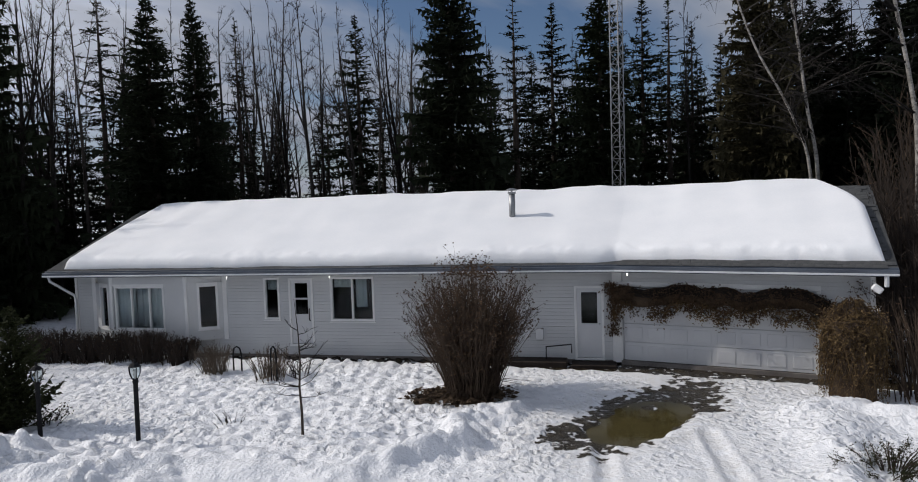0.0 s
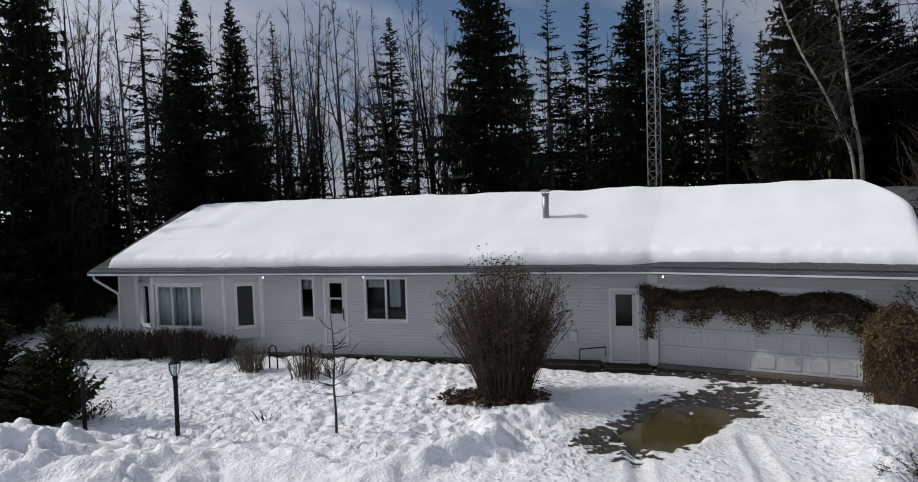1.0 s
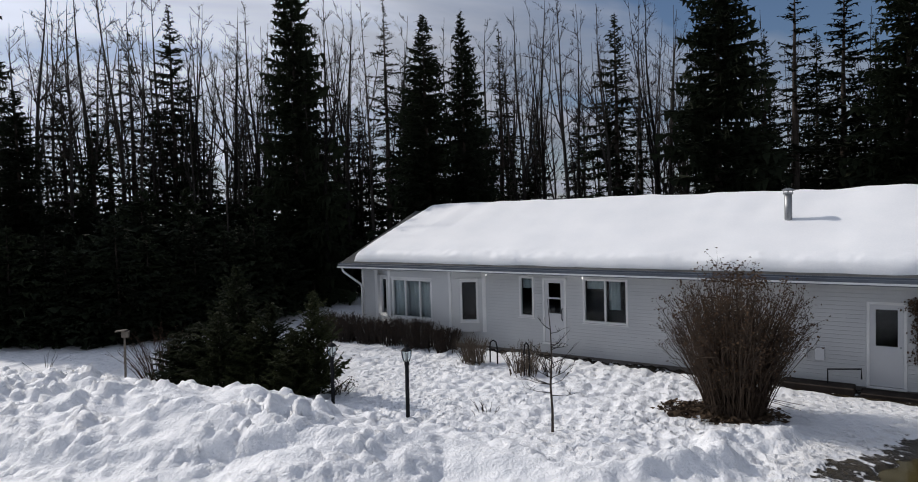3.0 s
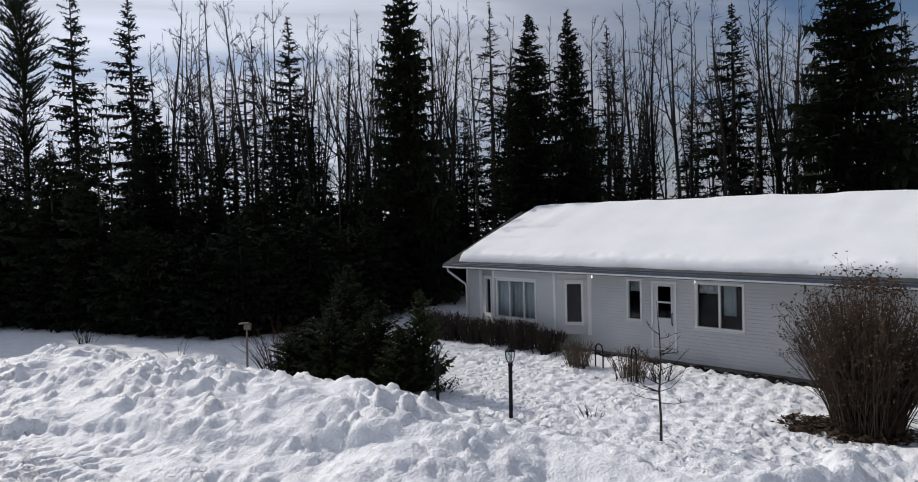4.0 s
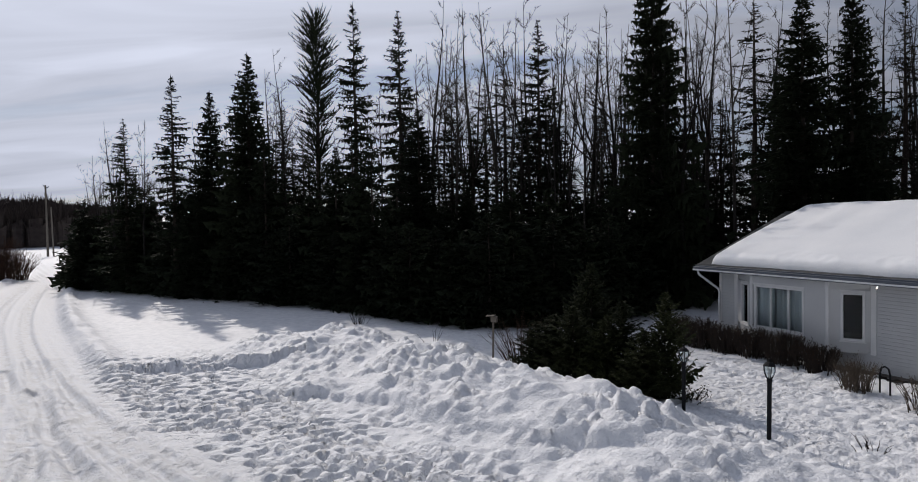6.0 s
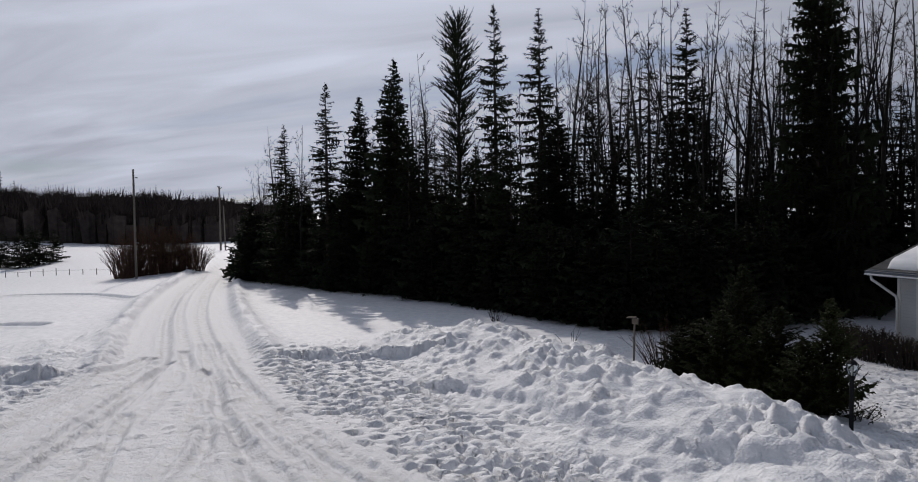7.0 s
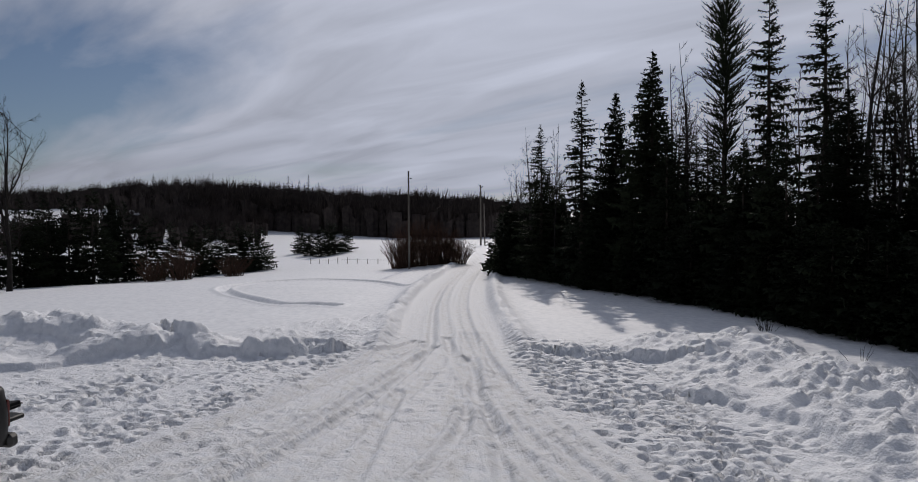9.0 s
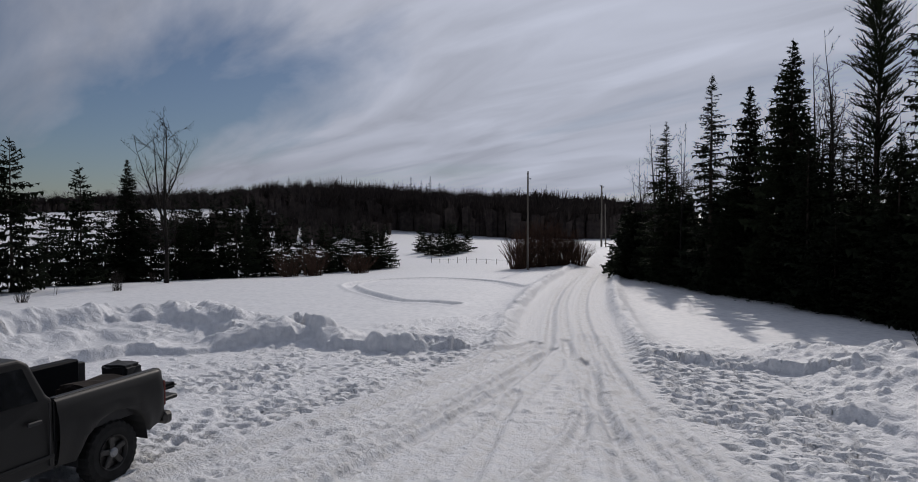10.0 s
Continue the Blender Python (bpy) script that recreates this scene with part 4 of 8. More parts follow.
def build_walls():
    holes = [WIN_C, DOOR_1, WIN_D, DOOR_2, (BAY[0], BAY[3], 0.55, 2.62)]
    sided_wall("front_wall", S_LEFT, BEND_S1 - 0.14, 0.02, EAVE_Z - 0.04, holes, None, "white lapped siding wall")
    holes2 = [(GAR[0], GAR[1], -0.2, GAR[3])]
    sided_wall("garage_wall", BEND_S2 + 0.14, S_RIGHT, 0.05, EAVE_Z - 0.04, holes2, TO_2, "white lapped siding garage wall")
    post = MB()
    post.box(BEND_S1 - 0.14, BEND_S1 + 0.13, -0.14, 0.03, -0.05, EAVE_Z - 0.04, 0.01)
    part("corner_post", post, M["trim"], house)
    for s in (S_LEFT,):
        c = MB(); c.box(s - 0.05, s + 0.06, -0.12, 0.03, 0.1, EAVE_Z - 0.04, 0.008)
        part("corner_board", c, M["trim"], house)
    c = MB(); c.box(S_RIGHT - 0.06, S_RIGHT + 0.05, -0.12, 0.03, 0.05, EAVE_Z - 0.04, 0.008, m=TO_2)
    part("corner_board", c, M["trim"], house)
    # foundation under the siding
    f = MB()
    f.box(S_LEFT + 0.02, BEND_S1 - 0.1, -0.14, -0.02, -0.6, 0.018)
    part("foundation", f, M["concrete"], house, "stained concrete footing")
    f = MB()
    f.box(BEND_S2 + 0.1, S_RIGHT - 0.02, -0.2, 0.05, -0.7, 0.02, m=TO_2)
    part("garage_sill", f, M["concrete"], house, "rust-stained concrete sill")
    # gable ends and the back
    depth = 2 * RUN
    for m, s, nm in ((Matrix(), S_LEFT, "end_wall"), (TO_2, S_RIGHT, "end_wall")):
        e = MB()
        k = -1 if s < 0 else 1
        z = 0.1
        while z < RIDGE_Z - 0.15:
            top = z + 0.115
            zz = (z + top) / 2
            run = RUN if zz < EAVE_Z else RUN * (RIDGE_Z - 0.12 - zz) / (RIDGE_Z - 0.12 - EAVE_Z)
            if run > 0.05:
                e.box(min(s, s - k * 0.1), max(s, s - k * 0.1), -RUN - run, -RUN + run - (0.125 if run == RUN else 0.03), z, top - 0.004, m=m)
            z = top
        part(nm, e, M["siding"], house)
    b1, b2 = bend_at(-depth)
    e = MB(); e.box(S_LEFT, b1, -depth - 0.1, -depth, -0.3, EAVE_Z)
    e.box(b2, S_RIGHT, -depth - 0.1, -depth, -0.3, EAVE_Z, m=TO_2)
    part("back_wall", e, M["siding"], house)
    # floor, walls and ceiling behind the panes, with the rooms' darkness painted in
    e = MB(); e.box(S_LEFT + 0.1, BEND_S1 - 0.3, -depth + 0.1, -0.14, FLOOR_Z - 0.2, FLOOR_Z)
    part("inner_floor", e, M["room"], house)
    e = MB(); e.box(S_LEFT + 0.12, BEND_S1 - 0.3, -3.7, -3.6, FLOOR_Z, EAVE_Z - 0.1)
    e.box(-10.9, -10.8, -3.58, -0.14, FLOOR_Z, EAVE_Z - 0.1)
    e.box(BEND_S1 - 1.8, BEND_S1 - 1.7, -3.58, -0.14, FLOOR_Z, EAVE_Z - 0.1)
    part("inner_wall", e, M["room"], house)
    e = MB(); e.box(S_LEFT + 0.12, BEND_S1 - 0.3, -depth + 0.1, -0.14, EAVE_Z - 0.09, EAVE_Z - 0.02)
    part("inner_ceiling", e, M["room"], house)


GAR = (BEND_S2 + 0.16, s_of(-29.0, 1), 0.03, 2.12)


def profile_roof():
    """Roof deck: two slopes with thickness along a mitred path."""
    t = 0.14
    rise = (RIDGE_Z - EAVE_Z) / (RUN + OVER)
    prof = [(OVER, EAVE_Z), (-RUN, RIDGE_Z), (-2 * RUN - OVER, EAVE_Z), (-2 * RUN - OVER, EAVE_Z - t), (-RUN, RIDGE_Z - t), (OVER, EAVE_Z - t)]
    r = MB()
    rings = []
    for where in range(3):
        ring = []
        for out, z in prof:
            if where == 0:
                ring.append(Vector((S_LEFT - 0.62, out, z)))
            elif where == 1:
                ring.append(Vector((bend_at(out)[0], out, z)))
            else:
                ring.append(TO_2 @ Vector((S_RIGHT + 0.42, out, z)))
        rings.append(ring)
    n = len(prof)
    for a, b in zip(rings, rings[1:]):
        for k in range(n):
            r.add([a[k], a[(k + 1) % n], b[(k + 1) % n], b[k]], [(0, 1, 2, 3)])
    r.add(rings[0], [tuple(range(n))]); r.add(rings[2], [tuple(range(n))])
    part("roof", r, M["shingle"], house, "grey asphalt shingle roof")
    # soffit, fascia and gutter along the front
    for m, a, b in ((Matrix(), 0, 1), (TO_2, 1, 2)):
        for nm, o0, o1, z0, z1, mat in (("soffit", -0.05, OVER - 0.03, EAVE_Z - 0.165, EAVE_Z - 0.143, "trim"),
                                        ("fascia", OVER - 0.02, OVER + 0.012, EAVE_Z - 0.20, EAVE_Z + 0.015, "gutter"),
                                        ("gutter", OVER + 0.013, OVER + 0.12, EAVE_Z - 0.15, EAVE_Z - 0.03, "gutter"),
                                        ("gutter_edge", OVER + 0.121, OVER + 0.135, EAVE_Z - 0.165, EAVE_Z - 0.115, "gutter_white")):
            g = MB()
            om = (o0 + o1) / 2
            if a == 0:
                g.box(S_LEFT - 0.62, bend_at(om)[0], o0, o1, z0, z1, 0.004)
            else:
                g.box(bend_at(om)[1], S_RIGHT + 0.42, o0, o1, z0, z1, 0.004, m=m)
            part(nm, g, M[mat], house)


def roof_z(out):
    return EAVE_Z + (RIDGE_Z - EAVE_Z) * (OVER - out) / (RUN + OVER)


def roof_snow():
    """The snow lying on the front slope, rounded over at its rims."""
    n_s, n_v = 420, 60
    lip = OVER - 0.06
    total1 = BEND_S1 - S_LEFT + 0.62
    total = total1 + S_RIGHT + 0.42 - BEND_S2
    tops, lows = [], []
    for j in range(n_v + 1):
        v = (j / n_v) ** 1.5                              # 0 at the eave, 1 over the ridge
        rt, rl = [], []
        for i in range(n_s + 1):
            p = i / n_s * total
            wob = noise.noise((p * 0.7, 3.1, 0)) * 0.06 + noise.noise((p * 2.6, 1.7, 4)) * 0.014 + noise.noise((p * 6.0, 1.7, 9)) * 0.005
            gar = max(0.0, min(1.0, (p - total1 + 0.6) / 1.6))
            front = lip - 0.10 + wob - gar * (0.14 + 0.06 * noise.noise((p * 1.1, 8, 2)) + 0.010 * noise.noise((p * 5.0, 8, 2)))
            back = -RUN - 0.55
            left = 0.35 + 0.45 * v + 0.25 * math.exp(-v * 9)
            right = total - (0.22 + 0.10 * v + 1.25 * max(0.0, (v - 0.52) / 0.48) ** 1.5 * (1 if v > 0.52 else 0))
            q = left + (right - left) * i / n_s
            out = front + (back - front) * v
            de = min(q - left, right - q)
            edge = min(1.0, de / 0.26)
            rim = min(1.0, (front - out) / 0.38, (out - back) / 0.5)
            k = math.sqrt(max(0.0, 1 - (1 - edge) ** 2)) * math.sqrt(max(0.0, 1 - (1 - max(rim, 0.0)) ** 2))
            crest = 0.05 * noise.noise((q * 0.55, v * 1.5, 7)) + 0.05 * noise.noise((q * 1.3, v * 2, 9)) * v
            lip_near = math.exp(-((front - out) / 0.45) ** 2)
            crest += lip_near * (0.06 * noise.noise((q * 2.0, out * 2.6, 21)) + 0.035 * noise.noise((q * 4.6, out * 5.5, 23)))
            thick = k * (0.30 + crest) + 0.006
            z0 = roof_z(out) if out > -RUN else RIDGE_Z - (roof_z(out) - RIDGE_Z)
            bulge = 0.10 * math.exp(-((out - front + 0.18) / 0.2) ** 2) * k
            rt.append(place_roof(q, total1, out + bulge, z0 + thick))
            rl.append(place_roof(q, total1, out, z0 + 0.002))
        tops.append(rt); lows.append(rl)
    s = MB()
    s.grid(tops)
    s.grid([[lows[0][i] for i in range(n_s + 1)], tops[0]])
    m = s.mesh("roof_snow", M["roof_snow"], True, True)
    ob = new("roof_snow", m)
    ob.matrix_world = HOUSE
    tagged(ob, "thick smooth white snow lying on the shingle roof", "snow")


def place_roof(q, total1, out, z):
    b1, b2 = bend_at(out)
    if q < total1:
        f = q / total1
        return Vector((S_LEFT - 0.62 + f * (b1 - S_LEFT + 0.62), out, z))
    f = (q - total1) / (S_RIGHT + 0.42 - BEND_S2)
    return TO_2 @ Vector((b2 + f * (S_RIGHT + 0.42 - b2), out, z))


def build_bay():
    l0, l1, r1, r0, d = BAY
    zl, zh = 0.85, 2.28
    # skirt and head of the bay
    for nm, z0, z1 in (("bay_skirt", 0.50, zl), ("bay_head", zh + 0.06, EAVE_Z - 0.17)):
        b = MB()
        b.prism([(l0, -0.1), (l1, d), (r1, d), (r0, -0.1)], 2, z0, z1)
        part(nm, b, M["siding"], house)
    for (x0, y0), (x1, y1), nm, mull in (((l0, 0), (l1, d), "bay_window", ()), ((l1, d), (r1, d), "bay_window", (0.34, 0.70)), ((r1, d), (r0, 0), "bay_window", ())):
        a = math.atan2(y1 - y0, x1 - x0)
        ln = math.hypot(x1 - x0, y1 - y0)
        m = Matrix.Translation((x0, y0, 0)) @ Matrix.Rotation(a, 4, "Z")
        if mull:
            w0, w1 = 0.12, 0.72 * ln
            ml = [w0 + (w1 - w0) * k for k in mull]
            window("bay_window", w0, w1, zl, zh, m, ml, -0.02, "white-framed three-pane bay window with pale curtains")
            p = MB(); p.box(w1 + 0.002, ln - 0.06, -0.10, -0.004, zl + 0.002, zh + 0.058, m=m)
            part("bay_panel", p, M["siding"], house)
        else:
            w0, w1 = 0.30 * ln, 0.82 * ln
            window("bay_window", w0, w1, zl, zh, m, (), -0.02, "tall narrow white-framed side window of the bay")
            p = MB(); p.box(-0.05, w0 - 0.002, -0.10, -0.004, zl + 0.002, zh + 0.058, m=m)
            p.box(w1 + 0.002, ln + (0.0 if mull else 0.05), -0.10, -0.004, zl + 0.002, zh + 0.058, m=m)
            part("bay_panel", p, M["siding"], house)
        hd = MB(); hd.box(0.0, ln, -0.10, -0.006, zh + 0.002, zh + 0.058, m=m)
        part("bay_rail", hd, M["trim"], house)
    for x in (l0, r0):
        p = MB(); p.box(x - 0.08, x + 0.08, -0.12, 0.03, 0.49, EAVE_Z - 0.17, 0.01)
        part("bay_trim", p, M["trim"], house)
    for x, y in ((l1, d), (r1, d)):
        p = MB(); p.box(x - 0.06, x + 0.06, y - 0.10, y + 0.012, 0.49, EAVE_Z - 0.17, 0.01)
        part("bay_post", p, M["trim"], house)


def build_doors():
    s0, s1, z0, z1 = DOOR_1
    w = 0.07
    f = MB()
    f.box(s0, s0 + w, -0.11, 0.035, z0, z1, 0.006); f.box(s1 - w, s1, -0.11, 0.035, z0, z1, 0.006)
    f.box(s0 + w, s1 - w, -0.11, 0.035, z1 - w, z1, 0.006); f.box(s0, s1, -0.1, 0.08, z0 - 0.06, z0, 0.006)
    door = part("front_door", f, M["trim"], house, "white front door with two-pane glass")
    a, b, c, d = s0 + w, s1 - w, z0 + 0.012, z1 - w
    g0, g1, h0, h1 = a + 0.13, b - 0.13, c + 0.92, d - 0.10
    leaf = MB()
    leaf.box(a, g0, -0.06, -0.015, c, d); leaf.box(g1, b, -0.06, -0.015, c, d)
    leaf.box(g0, g1, -0.06, -0.015, c, h0); leaf.box(g0, g1, -0.06, -0.015, h1, d)
    leaf.box(g0, g1, -0.055, -0.005, (h0 + h1) / 2 - 0.025, (h0 + h1) / 2 + 0.025)
    part("door_leaf", leaf, M["door"], door)
    for lo, hi in ((h0, (h0 + h1) / 2 - 0.025), ((h0 + h1) / 2 + 0.025, h1)):
        p = MB(); p.box(g0, g1, -0.04, -0.034, lo, hi)
        part("pane", p, M["glass"], door).visible_shadow = False
    h = MB(); h.tube([(b - 0.07, 0.0, c + 0.72), (b - 0.07, 0.05, c + 0.76), (b - 0.07, 0.05, c + 1.06), (b - 0.07, 0.0, c + 1.10)], 0.016, 6)
    part("handle", h, M["black"], door, "dark door handle")
    s0, s1, z0, z1 = DOOR_2
    f = MB()
    f.box(s0, s0 + w, -0.11, 0.035, z0, z1, 0.006); f.box(s1 - w, s1, -0.11, 0.035, z0, z1, 0.006)
    f.box(s0 + w, s1 - w, -0.11, 0.035, z1 - w, z1, 0.006); f.box(s0, s1, -0.1, 0.08, z0 - 0.05, z0, 0.006)
    door = part("garage_side_door", f, M["trim"], house, "white side door with dark upper pane")
    a, b, c, d = s0 + w, s1 - w, z0 + 0.012, z1 - w
    g0, g1, h0, h1 = a + 0.12, b - 0.12, c + 0.98, d - 0.12
    leaf = MB()
    leaf.box(a, g0, -0.06, -0.015, c, d); leaf.box(g1, b, -0.06, -0.015, c, d)
    leaf.box(g0, g1, -0.06, -0.015, c, h0); leaf.box(g0, g1, -0.06, -0.015, h1, d)
    part("door_leaf", leaf, M["door"], door)
    p = MB(); p.box(g0, g1, -0.04, -0.034, h0, h1)
    part("pane", p, M["glass"], door).visible_shadow = False
    h = MB(); h.tube([(b - 0.06, -0.015, c + 0.98), (b - 0.06, 0.04, c + 0.98)], [0.014, 0.026], 8)
    part("handle", h, M["metal"], door, "round metal knob")
    # sectional garage door with raised panels
    s0, s1, z0, z1 = GAR
    gd = MB()
    gd.box(s0, s1, -0.11, -0.07, z0, z1, m=TO_2)
    gar = part("garage_door", gd, M["door"], house, "white sectional double garage door")
    rows = 4
    for r in range(rows):
        za, zb = z0 + (z1 - z0) * r / rows, z0 + (z1 - z0) * (r + 1) / rows
        sec = MB()
        sec.box(s0 + 0.01, s1 - 0.01, -0.07, -0.035, za + 0.006, zb - 0.006, 0.006, m=TO_2)
        section = part("door_section", sec, M["door"], gar)
        for k in range(8):
            pa = s0 + (s1 - s0) * (k + 0.13) / 8
            pb = s0 + (s1 - s0) * (k + 0.87) / 8
            pm = MB(); pm.box(pa, pb, -0.036, -0.024, za + 0.10, zb - 0.10, 0.010, m=TO_2)
            part("raised_panel", pm, M["door"], section)
    t = MB()
    t.box(s0 - 0.10, s1 + 0.10, -0.12, 0.035, z1 + 0.002, z1 + 0.14, 0.006, m=TO_2)
    t.box(s1 + 0.002, s1 + 0.10, -0.12, 0.035, -0.1, z1, 0.006, m=TO_2)
    part("garage_trim", t, M["trim"], house)


build_walls()
profile_roof()
roof_snow()
build_bay()
window("window", *WIN_C, None, (), 0.0, "narrow white-framed window beside the front door")
window("window", *WIN_D, None, ((WIN_D[0] + WIN_D[1]) / 2,), 0.0, "white-framed double window with dark panes")
build_doors()


def shingles():
    """Courses of tabs where the snow leaves the roof bare: along the garage eave and at the gable end."""
    slope = math.atan2(RIDGE_Z - EAVE_Z, RUN + OVER)
    tabs = []
    for w in (0.30, 0.27, 0.33):
        t = MB()
        t.box(0.004, w - 0.004, -0.17, 0.0, 0.0, 0.016, 0.004)
        tabs.append((w, t.mesh("shingle", M["shingle"], False, True)))
    rng = random.Random(4)
    roof = [c for c in house.children if c.name.startswith("roof")][0]

    def row(out, s, end):
        while s < end - 0.31:
            w, me = rng.choice(tabs)
            ob = new("shingle", me)
            ob.parent = roof
            lift = rng.uniform(0.003, 0.010)
            ob.matrix_basis = TO_2 @ Matrix.Translation((s, out, roof_z(out) + lift)) @ Matrix.Rotation(-slope, 4, "X") @ Matrix.Rotation(radians(rng.uniform(-1, 1)), 4, "Z")
            s += w
    out, k = OVER + 0.02, 0
    while out > OVER - 0.62:
        row(out, bend_at(out)[1] + 0.05 + 0.11 * (k % 3), S_RIGHT + 0.42)
        out -= 0.135; k += 1
    while out > -RUN + 0.1:
        f = (OVER - out) / (RUN + OVER)
        row(out, S_RIGHT + 0.42 - (0.45 if f < 0.5 else 0.45 + 1.3 * (f - 0.5) / 0.5) - 0.11 * (k % 3) * 0.5, S_RIGHT + 0.40)
        out -= 0.135; k += 1


shingles()

# ---- trees ----
def raw_mesh(name, verts, faces, material, smooth=False):
    me = bpy.data.meshes.new(name)
    verts, faces = np.asarray(verts, float), np.asarray(faces, int)
    k = faces.shape[1]
    me.vertices.add(len(verts)); me.vertices.foreach_set("co", verts.ravel())
    me.loops.add(faces.size); me.loops.foreach_set("vertex_index", faces.ravel())
    me.polygons.add(len(faces)); me.polygons.foreach_set("loop_start", np.arange(len(faces)) * k)
    if smooth:
        me.polygons.foreach_set("use_smooth", np.ones(len(faces), bool))
    me.update(calc_edges=True)
    me.materials.append(material)
    return me


def spruce_crown(seed, tall, spread, slope=0.27, low=0.05, gap=0.30, per=7, dens=3.0, droop=0.40, ragged=0.25, blunt=0.0, size=1.0, hang=1.0, bare=0.0, fat=1.0):
    """Boughs in whorls, each a ribbon of needles with side sprays and a hanging fringe.
    slope: how fast the crown widens below its tip; blunt: a rounded top with rising boughs; bare: share of boughs lost."""
    rng = np.random.default_rng(seed)
    tris = []
    lop = rng.random() * 6.283
    z = tall * low
    while z < tall * 0.992:
        f = z / tall
        deep = tall - z
        reach = spread * (1 - math.exp(-deep * slope / spread))
        if blunt:
            reach = reach * (1 - blunt) + blunt * spread * math.sqrt(max(0.02, 1 - (1 - min(1.0, deep / (0.22 * tall))) ** 2)) * (0.55 + 0.45 * min(1.0, f / 0.55))
        reach *= 0.72 + 0.28 * min(1.0, (f - low) / 0.15 + 0.2)
        whorl = max(0.45, rng.normal(1, 0.55 * ragged))
        count = max(3, int(per * (0.55 + 0.45 * min(1.0, reach / spread * 1.4)) + rng.random()))
        for _ in range(count):
            if rng.random() < bare * (1.25 - f):
                continue
            a = rng.random() * 6.283
            ln = reach * min(1.45, max(0.30, whorl + rng.normal(0, ragged))) * (1 + 0.13 * math.cos(a - lop)) + 0.05
            z0 = z + rng.normal(0, gap * 0.35)
            if blunt:
                s0, c2 = 0.25 + 0.55 * f ** 2 + rng.normal(0, 0.20), 0.22
            else:
                s0 = 0.55 * f ** 4 - droop * (1 - 0.55 * f) + rng.normal(0, 0.10)
                c2 = 0.30 * (1 - 0.6 * f)
            n = max(3, int(2 + dens * ln))
            ca, sa = math.cos(a), math.sin(a)

            def at(t):
                r = ln * t
                return np.stack([r * ca, r * sa, z0 + ln * (s0 * t + c2 * t * t)], -1)
            # needle ribbon along the bough
            bt = np.array([0.03, 0.4, 0.75, 1.06])
            p = at(bt)
            w = (0.02 + 0.045 * ln) * size * fat * np.array([0.6, 1.0, 0.8, 0.02])
            off = np.stack([-sa * w, ca * w, -0.5 * w], -1)
            l, r = p + off, p - off * np.array([1, 1, -1])
            for k in range(3):
                tris.append(np.array([[l[k], l[k + 1], r[k]], [r[k], l[k + 1], r[k + 1]]]))
            # sprays to both sides
            m = 2 * n
            t = 0.12 + 0.88 * (np.arange(m) // 2 + rng.random(m)) / n
            t = np.minimum(t, 1.0)
            side = np.where(np.arange(m) % 2, 1.0, -1.0)
            ang = a + side * rng.uniform(0.45, 1.15, m) * (1.15 - 0.45 * t)
            sl = size * (0.05 + 0.09 * min(1.0, ln) + 0.30 * ln * (1.05 - t) ** 0.8) * rng.uniform(0.6, 1.3, m)
            tilt = rng.normal(-0.32 if not blunt else 0.55, 0.25, m) + 0.25 * f
            d = np.stack([np.cos(ang) * np.cos(tilt), np.sin(ang) * np.cos(tilt), np.sin(tilt)], -1)
            hw = fat * (0.022 + 0.085 * sl) * rng.uniform(0.7, 1.3, m)
            u = np.stack([ca * hw, sa * hw, hw * rng.normal(0, 0.5, m)], -1)
            base = at(t)
            tris.append(np.stack([base - u, base + d * sl[:, None], base + u], 1))
            # fringe that hangs under the bough
            if hang:
                t = 0.10 + 0.86 * (np.arange(n) + rng.random(n)) / n
                base = at(t)
                hl = hang * size * (0.05 + 0.085 * ln) * rng.uniform(0.4, 1.5, n)
                hw = fat * (0.025 + 0.04 * ln) * rng.uniform(0.7, 1.4, n)
                u = np.stack([ca * hw, sa * hw, s0 * hw], -1)
                tip = base + np.stack([rng.normal(0, 0.08, n) + 0.05 * ca, rng.normal(0, 0.08, n) + 0.05 * sa, -hl], -1)
                tris.append(np.stack([base - u, base + u, tip], 1))
        z += gap * (0.55 + 0.55 * (1 - f)) * rng.uniform(0.75, 1.25)
    # leader
    for k in range(5):
        q = k * 1.2566
        tris.append(np.array([[[0.05 * math.cos(q), 0.05 * math.sin(q), tall * 0.955], [0.05 * math.cos(q + 1.26), 0.05 * math.sin(q + 1.26), tall * 0.955], [0, 0, tall * 1.005]]]))
    v = np.concatenate(tris).reshape(-1, 3)
    return v, np.arange(len(v)).reshape(-1, 3)


